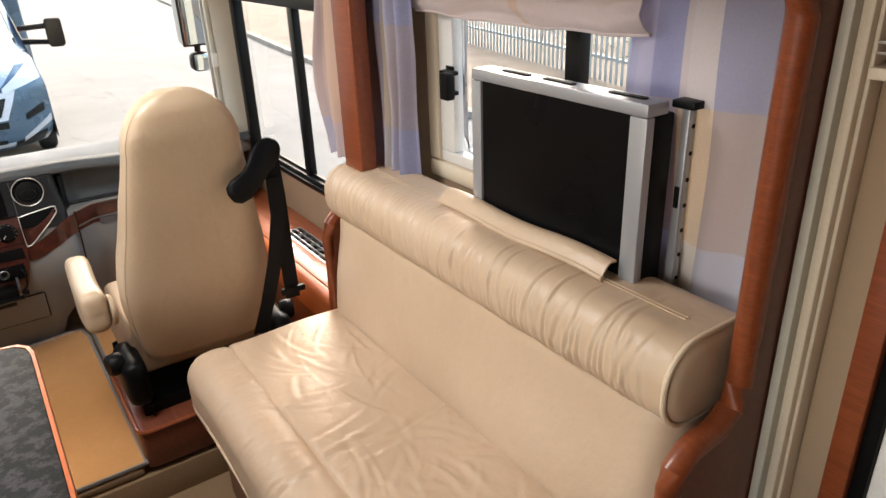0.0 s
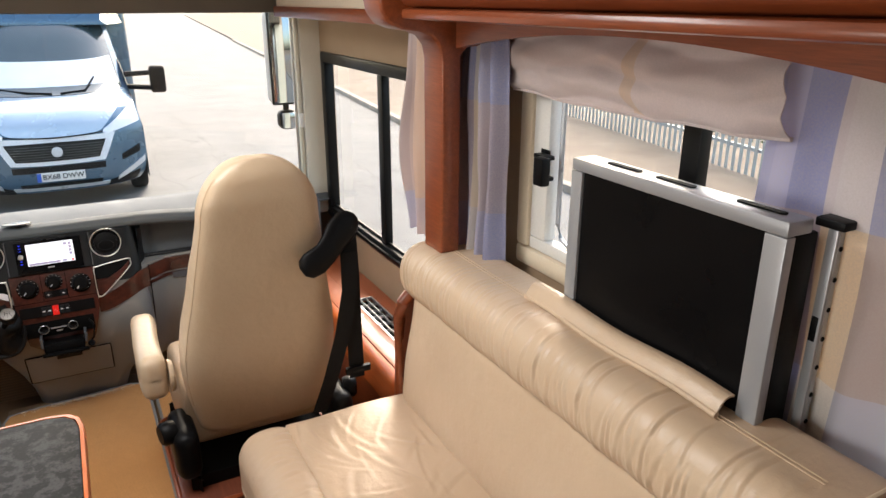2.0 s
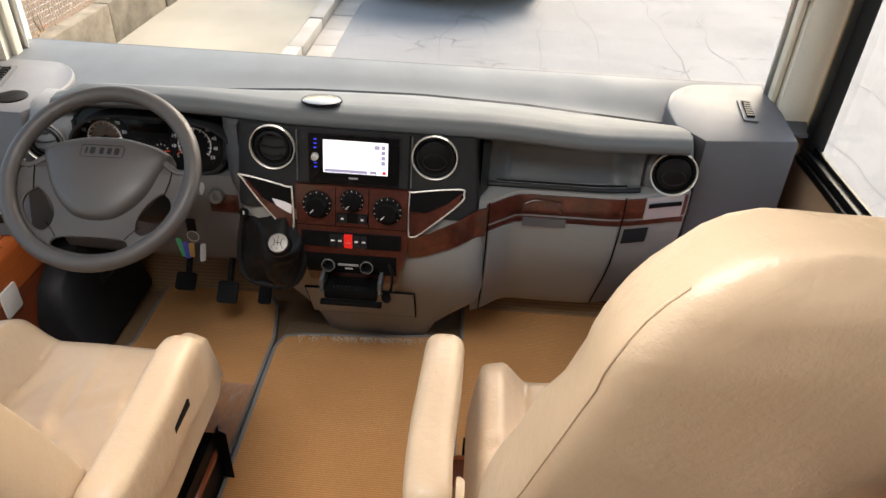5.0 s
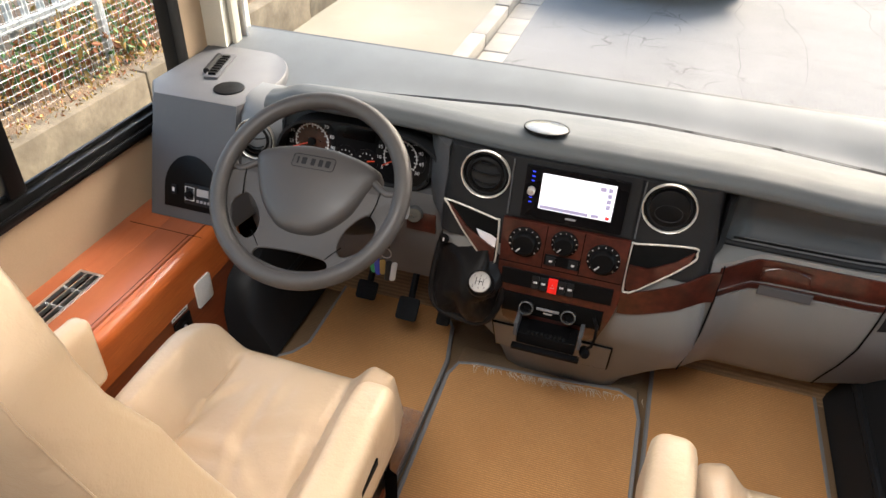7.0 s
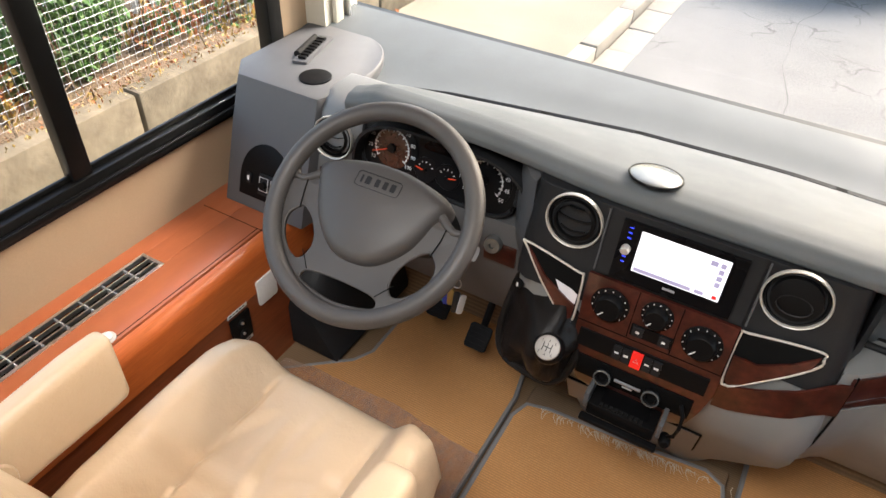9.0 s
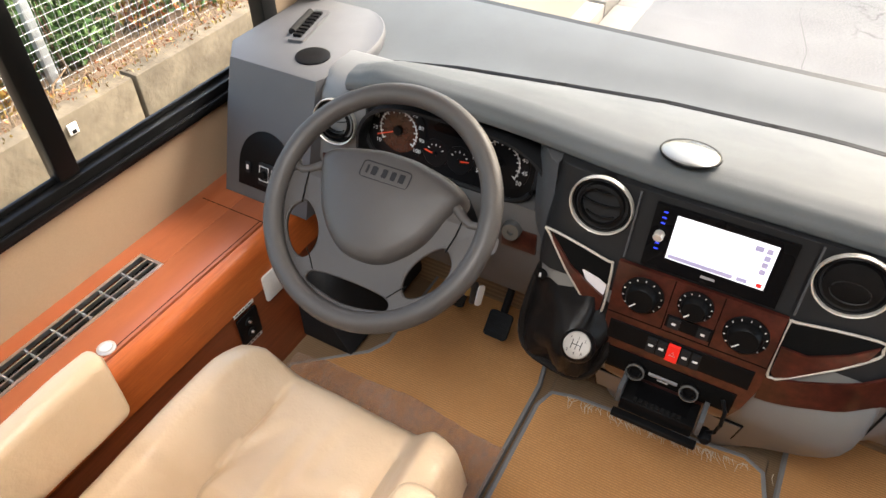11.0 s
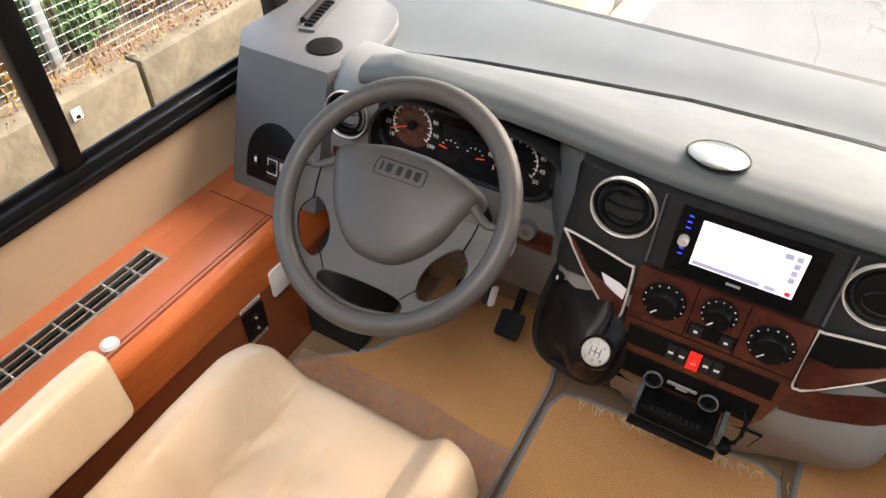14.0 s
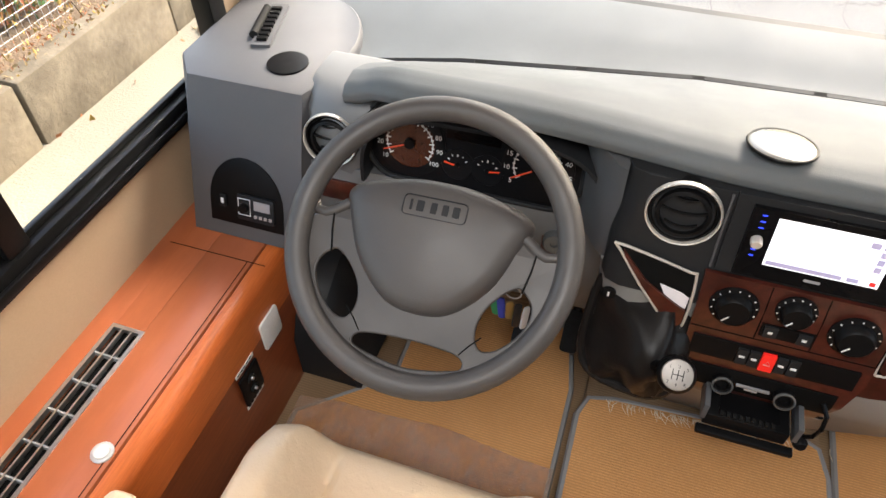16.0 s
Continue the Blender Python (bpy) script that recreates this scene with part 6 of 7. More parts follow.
def roll(profile, y0, y1, ny, shape, cap=0.03):
    """A long stuffed roll along y: profile in x and z about a centre, shape(x, y, z, px, pz) shifts each point."""
    cx_ = sum(p[0] for p in profile) / len(profile)
    cz_ = sum(p[1] for p in profile) / len(profile)
    rings = []
    for k in range(ny + 1):
        y = y0 + (y1 - y0) * k / ny
        e = min((y - y0) / cap, (y1 - y) / cap, 1)
        s = 0.72 + 0.28 * math.sqrt(max(1 - (1 - e) ** 2, 0))
        rings.append([shape(cx_ + (px - cx_) * s, y, cz_ + (pz - cz_) * s, (px - cx_), (pz - cz_)) for px, pz in profile])
    return loft(rings)


BOL_CR = crease_field(90, 0.645, 1.13, 0.06, 0.6, 0.055, 0.005, 0.0035, None, 0.5)


def bolster(x, y, z, px, pz):
    d = crease_depth(BOL_CR, x, y) if pz > 0 else 0
    return (x + 0.006 * noise.noise((y * 3, z * 5, 2)), y, z + d + 0.005 * noise.noise((y * 6, x * 4, 5)))


part("front_bolster", roll([(0.645 + x, 0.285 + z) for x, z in rrect(0.16, 0.235, 0.072, 9)], SY0, SY1 + 0.004, 260, bolster), M["leather"], sofa, "rounded padded front edge", 80)
part("front_piping", tube([(0.5645, y, 0.25 + 0.003 * math.sin(y * 9)) for y in np.linspace(SY0 + 0.03, SY1 - 0.02, 24)], 0.0035, 6), M["leather"], sofa)


def back_fold(p, q):
    x, y, z = p
    f = (z - 0.36) / 0.38
    seam = 0.006 * math.exp(-((y - 1.13) / 0.012) ** 2) if q.x < 0 else 0
    return Vector((x + 0.05 * f + seam + 0.006 * noise.noise((y * 5, z * 6, 3)), y, z))


part("back_cushion", pillow(1.015, 1.2, SY0 + 0.01, SY1, 0.36, 0.745, 4.5, 40, back_fold), M["leather"], sofa, "smooth padded leather back", 80)
PLEATS = []
yp = SY0 + 0.05
while yp < SY1 - 0.04:
    PLEATS.append((yp, CR.uniform(0.0026, 0.0045), CR.uniform(0.0009, 0.0027), CR.uniform(-0.3, 0.3), CR.uniform(0.06, 0.17)))
    yp += CR.uniform(0.009, 0.021)


def roll_fold(x, y, z, px, pz):
    """Gathered leather: irregular pleats that fan up from the lower seam."""
    d = 0.0
    if px < 0.03:
        low = pz + 0.08
        for yy, w, dp, sl, reach in PLEATS:
            o = y - yy - sl * low
            if abs(o) < 4 * w:
                d += dp * (0.9 * math.exp(-((o - 1.7 * w) / (1.5 * w)) ** 2) - math.exp(-(o / w) ** 2)) * (1 - smoothstep(reach, reach + 0.06, low))
        d += 0.0022 * noise.noise((y * 14, z * 9, 0))
    nx, nz = px / 0.12, pz / 0.08
    ln = math.hypot(nx, nz) or 1
    return (x + d * nx / ln, y, z + d * nz / ln + 0.004 * noise.noise((y * 4, 2, 2)))


part("headroll", roll([(1.1525 + x, 0.77 + z) for x, z in rrect(0.235, 0.16, 0.07, 10)], SY0, SY1 + 0.002, 640, roll_fold, 0.025), M["leather"], sofa, "gathered leather headroll", 80)
for x, z in ((1.135, 0.8495), (1.142, 0.8505)):
    part("stitching", tube([(x, y, z + 0.002 + 0.004 * noise.noise((y * 4, 2, 2))) for y in np.linspace(SY0 + 0.06, SY1 - 0.06, 40)], 0.0013, 5), M["leather"], sofa)
part("end_piping", tube([(1.1525 + x, SY0 + 0.013, 0.77 + z) for x, z in rrect(0.236, 0.161, 0.07, 8)], 0.005, 8, True), M["piping"], sofa, "raised piped seam")


def end_panel(name, pts, y0, y1, label):
    t = thing(name, (1.1, (y0 + y1) / 2, LOW), label, "end panel")
    part("board", prism(pts, y1 - y0, Matrix.Translation((0, y1, 0)) @ pose(0, 0, 0, 90, 0, 0), 0.0), M["cherry_dark"], t)
    edge = [(x, (y0 + y1) / 2, z) for x, z in pts]
    part("edge", tube(edge[:-2], (y1 - y0) / 2 + 0.004, 12), M["cherry"], t, "rounded glossy cherry edge")
    return t


end_panel("sofa_end", [(0.70, LOW), (0.70, 0.12), (0.9, 0.25), (1.045, 0.35), (1.05, 0.62), (1.06, 0.66), (1.085, 0.688), (1.12, 0.69), (1.2, 0.69), (1.285, 0.70), (1.285, LOW)], 1.755, 1.785, "curved cherry wood end panel of the sofa")
end_panel("sofa_end", [(0.72, LOW), (0.74, 0.2), (0.9, 0.42), (1.0, 0.52), (1.012, 0.63), (1.02, 0.665), (1.045, 0.688), (1.08, 0.695), (1.115, 0.70), (1.15, 0.725), (1.163, 0.77), (1.165, 0.9), (1.165, 1.33), (1.155, 1.362), (1.13, 1.385), (1.07, 1.396), (1.0, 1.402), (0.968, 1.415), (0.95, 1.44), (0.945, 1.47), (0.945, 1.855), (1.285, 1.855), (1.285, LOW)], 0.465, 0.50, "tall curved cherry wood panel rising to the locker beside the sofa")

# strip of vinyl that closes the television's slot
flap = thing("slot_flap", (1.2, 1.0, 0.835), "cream vinyl flap lying along the television slot", "flap")
part("vinyl", sheet(lambda u, v: (1.128 + 0.037 * v, 0.755 + 0.52 * u, 0.853 + 0.012 * math.sin(v * 3.1) + 0.026 * v + 0.004 * math.sin(u * 9)), 24, 6, 0.004), M["leather"], flap)
part("hem", tube([(1.13, 0.755 + 0.52 * k / 12, 0.857 + 0.004 * math.sin(k / 12 * 9)) for k in range(13)], 0.006, 8), M["leather"], flap)

# ---- television on its lift ----
tv = thing("television", (1.2, 0.97, 0.84), "flat silver-framed television raised from behind the sofa, switched off", "television")
TX = 1.168
fr = box(TX, TX + 0.02, 0.715, 0.752, 0.80, 1.152, 0.002)
box(TX, TX + 0.02, 1.163, 1.195, 0.80, 1.152, 0.002, bm=fr)
box(TX, TX + 0.055, 0.715, 1.195, 1.1525, 1.176, 0.004, bm=fr)
box(TX, TX + 0.02, 0.752, 1.163, 0.80, 0.84, 0.002, bm=fr)
part("frame", fr, M["silver"], tv, "silver plastic frame")
part("screen", box(TX + 0.006, TX + 0.0195, 0.7525, 1.1625, 0.8405, 1.152), M["screen_off"], tv, "dark matt screen")
for y in (1.08, 0.955, 0.785):
    part("top_slot", prism(rrect(0.014, 0.085, 0.006), 0.002, at(TX + 0.03, y, 1.1765, (0, 0, 1))), M["shade_seam"], tv)
part("rear_case", box(TX + 0.0205, TX + 0.075, 0.718, 1.192, 0.80, 1.152, 0.004), M["black"], tv, "black rear casing")
lift = thing("tv_lift", (1.26, 0.72, 0.8), "metal lift rail with screw holes behind the television", "bracket")
part("rail", box(1.252, 1.258, 0.696, 0.712, 0.80, 1.158, 0.002), M["silver"], lift)
part("rail_side", box(1.2585, 1.27, 0.696, 0.702, 0.80, 1.158, 0.001), M["silver"], lift)
for k in range(7):
    part("hole", lathe([(0.004, 0), (0.004, 0.0012), (0.001, 0.0013)], at(1.2645, 0.6958, 0.84 + 0.048 * k, (0, -1, 0)), 12), M["shade_seam"], lift)
part("rail_cap", box(1.245, 1.278, 0.684, 0.73, 1.158, 1.172, 0.003), M["black"], lift)
part("stop", box(1.25, 1.2555, 0.7, 0.71, 0.98, 1.02, 0.001), M["black"], lift)


# ---- curtains, blind, posts, lockers ----
def curtain(name, y0, y1, z0, z1, x, folds, material, label, pinch=0.0, amp=0.014, bulge=0.0):
    t = thing(name, (x, (y0 + y1) / 2, z0), label, "curtain")
    ph = y0 * 9

    def f(u, v):
        w = 1 - pinch * (1 - v) ** 2 * 0.5
        y = (y0 + y1) / 2 + (y1 - y0) * (u - 0.5) * w
        a = amp * (0.5 + 0.5 * (1 - v))
        xx = x + a * math.sin(2 * math.pi * folds * u + ph + 0.8 * math.sin(v * 3 + u * 4)) + 0.005 * noise.noise((u * 6, v * 4, ph))
        y += bulge * u * math.sin(math.pi * min(v * 1.25, 1.0)) ** 1.5
        return (xx, y + 0.004 * math.sin(v * 7 + u * 5), z0 + (z1 - z0) * v + 0.006 * math.sin(u * 11) * (1 - v))
    part("cloth", sheet(f, 60, 26, 0.0012, uv=True), material, t, "", 80)
    return t


C_WIDE = curtain_material("striped_curtain_wide", [(0.0, (0.27, 0.27, 0.33)), (0.4, (0.85, 0.76, 0.58)), (0.57, (0.8, 0.68, 0.52)), (0.62, (0.22, 0.24, 0.42)), (0.8, (0.5, 0.48, 0.6)), (0.93, (0.4, 0.4, 0.55))],
                          [(0.0, (0.72, 0.7, 0.8)), (0.22, (0.68, 0.5, 0.38)), (0.6, (0.42, 0.43, 0.66)), (0.9, (0.42, 0.43, 0.66))])
C_NARROW = curtain_material("striped_curtain_narrow", [(0.0, BLUE), (0.22, (0.3, 0.28, 0.36)), (0.4, CREAM), (0.56, BLUE), (0.62, (0.5, 0.4, 0.36)), (0.72, BLUE), (0.9, PEACH)],
                            [(0.0, (0.34, 0.34, 0.55)), (0.22, (0.45, 0.33, 0.3)), (0.7, (0.3, 0.32, 0.52)), (0.95, BLUE)])
C_CAB = curtain_material("peach_curtain", [(0.0, PEACH), (0.3, (0.62, 0.42, 0.3)), (0.6, (0.48, 0.4, 0.42)), (0.85, LILAC)],
                         [(0.0, (0.42, 0.42, 0.6)), (0.18, (0.6, 0.42, 0.32)), (0.75, (0.62, 0.44, 0.32)), (0.95, PEACH)])
C_PELMET = curtain_material("pale_blind", [(0.0, (0.72, 0.62, 0.6)), (0.42, (0.66, 0.46, 0.26)), (0.46, (0.74, 0.64, 0.62)), (0.9, (0.7, 0.6, 0.58))],
                            [(0.0, (0.72, 0.62, 0.6)), (0.5, (0.7, 0.58, 0.56)), (0.8, (0.66, 0.54, 0.52)), (0.95, (0.66, 0.54, 0.52))])
curtain("curtain", 0.535, 0.86, 0.77, 1.42, 1.2765, 2.5, C_WIDE, "wide blue, cream and peach striped curtain beside the television", 0.0, 0.007)
curtain("curtain", 1.50, 1.704, 0.845, 1.40, 1.2, 4.5, C_NARROW, "gathered blue and cream striped curtain beside the wooden post", 0.06, 0.026)
curtain("curtain", 1.73, 1.89, 0.85, 1.405, 1.15, 2.5, C_CAB, "gathered peach and lilac curtain beside the cab window", 0.5, 0.022, 0.05)
bl = thing("roman_blind", (1.265, 1.2, 1.25), "pale pink blind drawn up in loose folds over the window", "blind")


def blind(u, v):
    z = 1.27 + 0.142 * v - 0.008 * math.sin(u * 3.1) - 0.0025 * math.sin(u * 19) * (1 - v)
    return (1.262 - 0.028 * math.sin(v * 3.14) - 0.014 * abs(math.sin(v * 7 + 0.9 * math.sin(u * 8))) - 0.01 * noise.noise((u * 12, v * 5, 4)) + 0.006 * noise.noise((u * 8, v * 4, 0)), 0.80 + 0.73 * u, z)


part("cloth", sheet(blind, 60, 24, 0.002, uv=True), C_PELMET, bl, "", 80)
part("hem", tube([Vector(blind(u, 0.0)) + Vector((-0.001, 0, -0.001)) for u in np.linspace(0, 1, 50)], 0.004, 8), C_PELMET, bl, "rolled lower hem")

XZ = Matrix(((1, 0, 0, 0), (0, 0, -1, 0), (0, 1, 0, 0), (0, 0, 0, 1)))
post = thing("wooden_post", (1.15, 1.64, 0.85), "rounded cherry wood post between cab and lounge", "post", kind="structure")
sweep = [(1.10, 1.33), (1.094, 1.362), (1.075, 1.385), (1.045, 1.396), (1.0, 1.402), (0.968, 1.415), (0.95, 1.44), (0.945, 1.47)]
part("shaft", prism([(1.292, 1.36), (1.17, 1.36), (1.152, 1.34), (1.152, 0.852), (1.10, 0.852)] + sweep + [(0.945, CEIL - 0.002), (1.292, CEIL - 0.002)], 0.1, Matrix.Translation((0, 1.71, 0)) @ XZ, 0.008, 3), M["cherry"], post)
locker = thing("overhead_locker", (1.1, 1.0, 1.44), "cherry wood overhead locker above the lounge window", "locker", kind="structure")
front = [(0.965, 1.855), (0.965, 1.50), (0.975, 1.475), (0.995, 1.455), (1.02, 1.448), (1.295, 1.448), (1.295, 1.855)]
part("carcass", loft([[(x, y, z) for x, z in front] for y in (0.502, 1.588)]), M["cherry"], locker, "", 30)
part("rail", box(0.985, 1.05, 0.502, 1.588, 1.425, 1.447, 0.008), M["cherry"], locker, "moulded lower rail")
for a, b in ((0.51, 1.04), (1.045, 1.58)):
    part("locker_door", box(0.948, 0.9645, a, b, 1.515, 1.83, 0.006), M["cherry"], locker, "framed cherry door")
arch = [(0.502, 1.446), (1.588, 1.446)] + [(y, 1.36 + 0.048 * (1 - ((y - 1.04) / 0.55) ** 2)) for y in np.linspace(1.588, 0.502, 24)]
part("arched_pelmet", prism(arch, 0.02, Matrix(((0, 0, 1, 1.125), (1, 0, 0, 0), (0, 1, 0, 0), (0, 0, 0, 1)))), M["cherry"], locker, "arched wooden pelmet")
part("cab_header", box(1.12, 1.29, 1.712, 3.09, 1.41, 1.855, 0.01), M["wall_cream"], locker, "padded cream cab locker")
part("cab_trim", box(1.108, 1.119, 1.712, 3.09, 1.40, 1.44, 0.004), M["cherry"], locker)
dev = thing("wall_controller", (1.085, 0.49, 1.41), "small cream remote handset on the wooden locker end", "controller")
part("body", box(1.01, 1.045, 0.448, 0.4645, 1.45, 1.54, 0.004), M["white_cap"], dev)
part("base", box(1.015, 1.04, 0.445, 0.4478, 1.46, 1.49, 0.001), M["silver"], dev)

# entrance side: screen cassette, padded wall, door edge
cas = thing("screen_cassette", (1.28, 0.42, LOW), "cream vertical cassette of a folding door screen", "door screen", kind="structure")
for k, (a, b, d) in enumerate(((0.446, 0.463, 0.036), (0.436, 0.4455, 0.02), (0.421, 0.4355, 0.036), (0.413, 0.4205, 0.026))):
    part("profile", box(XR - d - 0.04, XR - 0.001, a, b, LOW, 1.44, 0.004), M["pillar" if k == 0 else "wall_cream"], cas)
part("pull", tube([(1.2 - 0.022 * math.sin(a), 0.43, 0.44 + 0.035 * math.cos(a)) for a in np.linspace(0, 3.14, 12)], 0.005, 8), M["white_cap"], cas, "small curved pull")
part("wood_liner", box(1.26, 1.2945, 0.366, 0.4125, LOW, 1.44, 0.003), M["wall"], cas, "padded beige strip")
part("door_post", box(1.25, 1.2945, 0.328, 0.3655, LOW, 1.44, 0.004), M["cherry"], cas)
part("door_seal", box(1.262, 1.2945, 0.304, 0.3275, LOW, 1.44, 0.004), M["black"], cas, "black rubber door seal")
part("door_edge", box(1.268, 1.2945, 0.2, 0.3035, LOW, 1.44, 0.004), M["white_cap"], cas, "pale edge of the entrance door")

rack = thing("wall_rack", (1.25, 0.39, 1.25), "small cream shelf with a chrome rail beside the entrance", "shelf")
part("board", box(1.215, 1.2595, 0.367, 0.412, 1.252, 1.268, 0.003), M["wall_cream"], rack)
# Dark board behind the rail paints the recess's shade.
part("back", box(1.2555, 1.2595, 0.367, 0.412, 1.2685, 1.42), M["taupe"], rack, "back board with the recess's shade put into its colour")
for z in (1.285, 1.298):
    part("rail", tube([(1.222, 0.368, z), (1.222, 0.411, z)], 0.002, 8), M["chrome"], rack)
part("rail_post", tube([(1.222, 0.39, 1.268), (1.222, 0.39, 1.3)], 0.002, 8), M["chrome"], rack)

# ---- table ----
table = thing("table", (0.0, 1.15, LOW), "grey granite-look table with an orange wooden edge", "table")
tp = [(-0.62, 0.62), (0.232, 0.62), (0.232, 1.55), (0.225, 1.585), (0.205, 1.607), (0.17, 1.615), (-0.62, 1.615)]
part("tabletop", prism(tp, 0.03, Matrix.Translation((0, 0, 0.613)), 0.002), M["granite"], table, "speckled dark grey laminate")
part("edge", loft([[(x + 0.01 * s, y + (0.012 * s if y > 1 else 0), z) for x, y in ((0.232, 0.62), (0.232, 1.55), (0.225, 1.585), (0.205, 1.607), (0.17, 1.615), (-0.62, 1.615))] for s, z in ((0.1, 0.6435), (0.8, 0.6425), (1.0, 0.636), (1.0, 0.615), (0.7, 0.608), (0.1, 0.608))], closed=False, caps=False), M["orange_edge"], table, "rounded orange wood edge")
part("leg", lathe([(0.12, LOW), (0.12, LOW + 0.015), (0.035, LOW + 0.03), (0.032, 0.6), (0.09, 0.607), (0.09, 0.612)], Matrix.Translation((-0.25, 1.1, 0)), 24), M["alu"], table, "round metal leg")

# ---- small fittings ----
btn = thing("push_button", (-0.712, 2.242, 0.38), "round chrome lid catch in the wooden ledge", "catch")
part("collar", lathe([(0.017, 0), (0.017, 0.002), (0.013, 0.003)], at(-0.712, 2.242, 0.3802, (0, 0, 1)), 24), M["chrome"], btn)
part("cap", lathe([(0.012, 0.003), (0.0118, 0.006), (0.009, 0.0075), (0.001, 0.008)], at(-0.712, 2.242, 0.3802, (0, 0, 1)), 24), M["white_cap"], btn)
b2 = copy_thing(btn, Matrix.Translation((1.13, 2.31, 0.38)))
sock = thing("socket_plate", (-0.656, 2.51, 0.16), "black twin socket plate with printed strips on the wooden panel", "socket")
XS = -0.6592
part("plate", box(XS, XS + 0.006, 2.475, 2.535, 0.165, 0.245, 0.002), M["black"], sock)
for z in (0.19, 0.222):
    part("socket", lathe([(0.011, 0), (0.011, 0.004), (0.008, 0.003), (0.001, 0.001)], at(XS + 0.006, 2.505, z, (1, 0, 0)), 20), M["rubber"], sock)
    part("pin", lathe([(0.004, 0.002), (0.003, 0.006), (0.001, 0.006)], at(XS + 0.006, 2.505, z, (1, 0, 0)), 12), M["alu"], sock)
for z in (0.252, 0.15):
    part("printed_strip", box(XS, XS + 0.001, 2.475, 2.535, z, z + 0.01), M["white_cap"], sock)
    for k in range(5):
        part("print_mark", box(XS + 0.001, XS + 0.0014, 2.48 + 0.01 * k, 2.487 + 0.01 * k, z + 0.004, z + 0.007), M["black"], sock)
cov = thing("cover_plate", (-0.656, 2.60, 0.25), "blank white cover plate on the wooden panel", "cover plate")
part("plate", prism(rrect(0.062, 0.075, 0.008), 0.005, at(XS, 2.6, 0.255, (1, 0, 0)), 0.0015), M["white_cap"], cov)
for y, x0, x1 in ((2.642, XL + 0.02, -0.665),):
    part("lid_seam", box(x0, x1, y, y + 0.0015, 0.3802, 0.3808), M["shade_seam"], bpy.data.objects["ledge_left"])
part("lid_seam", box(-0.7015, -0.7, 0.95, 2.642, 0.3802, 0.3808), M["shade_seam"], bpy.data.objects["ledge_left"])


# ---- outside ----
G = -1.0
def asphalt_material():
    """Pale worn asphalt: grit, broad stains and a broken web of fine cracks."""
    m, t, b = nodes_of("worn_asphalt")
    stains, grit = spread(t, noise_of(t, 0.9, 6, (1, 1, 1), 0.65), 0.3, 0.7), noise_of(t, 70, 4, (1, 1, 1), 0.7)
    c = mix_colors(t, stains, (0.165, 0.157, 0.145), (0.1, 0.096, 0.09))
    c = mix_colors(t, spread(t, grit, 0.4, 0.75), c, (0.2, 0.19, 0.172))
    tc, off, v = t.nodes.new("ShaderNodeTexCoord"), t.nodes.new("ShaderNodeMix"), t.nodes.new("ShaderNodeTexVoronoi")
    n = t.nodes.new("ShaderNodeTexNoise")
    n.inputs["Scale"].default_value, n.inputs["Detail"].default_value = 3.0, 5.0
    off.data_type = "VECTOR"
    off.inputs[0].default_value = 0.3
    v.feature, v.inputs["Scale"].default_value = "DISTANCE_TO_EDGE", 2.6
    t.links.new(tc.outputs["Object"], n.inputs["Vector"])
    t.links.new(tc.outputs["Object"], off.inputs[4])
    t.links.new(n.outputs["Color"], off.inputs[5])
    t.links.new(off.outputs[1], v.inputs["Vector"])
    line, where, k = spread(t, v.outputs["Distance"], 0.022, 0.0), spread(t, noise_of(t, 1.6, 3), 0.52, 0.66), t.nodes.new("ShaderNodeMath")
    k.operation = "MULTIPLY"
    t.links.new(line, k.inputs[0])
    t.links.new(where, k.inputs[1])
    t.links.new(mix_colors(t, k.outputs[0], c, (0.075, 0.069, 0.06)), b.inputs["Base Color"])
    b.inputs["Roughness"].default_value = 0.92
    bumped(t, b, grit, 0.7, 0.008)
    return m


road_m = asphalt_material()
pave_m = surface("sandy_pavement", (0.27, 0.235, 0.17), (0.19, 0.165, 0.12), 0.95, grain=60, blotch=1.0, bump=0.5, depth=0.01)
stone_m = surface("kerb_stone", (0.31, 0.275, 0.225), (0.22, 0.19, 0.15), 0.9, grain=50, blotch=3, bump=0.5, depth=0.006)
concrete = surface("stained_concrete", (0.24, 0.19, 0.125), (0.07, 0.056, 0.036), 0.95, grain=24, blotch=5, bump=0.6, depth=0.01)
steel = surface("galvanised_steel", (0.5, 0.53, 0.53), (0.43, 0.46, 0.46), 0.5, 0.6, grain=30, blotch=5, bump=0.1)
soil = surface("leaf_litter", (0.2, 0.12, 0.07), (0.12, 0.09, 0.05), 0.95, grain=60, blotch=5, bump=0.8, depth=0.02)
structure("ground", box(-300, 300, -300, 300, G - 0.3, G - 0.06), soil, "bare earth reaching to the horizon", "ground")
structure("road", box(-1.2, 26.0, -40, 160, G - 0.06, G), road_m, "pale worn asphalt road", "road")
structure("pavement", box(-3.2, -1.4, -40, 160, G - 0.059, G + 0.1), pave_m, "sandy worn pavement beside the vehicle", "pavement")
EDGE = [(3.8, -16.0), (5.6, 0.0), (6.2, 6.0), (6.5, 13.2), (7.4, 20.5), (8.5, 31.5), (10.2, 47.0), (20.0, 132.0)]
verge_m = surface("sandy_verge", (0.2, 0.155, 0.11), (0.14, 0.105, 0.075), 0.95, grain=40, blotch=1.5, bump=0.6, depth=0.01)
structure("pavement_far", prism(EDGE + [(60.0, 132.0), (60.0, -16.0)], 0.159, Matrix.Translation((0, 0, G - 0.059))), verge_m, "sandy verge across the road", "pavement")
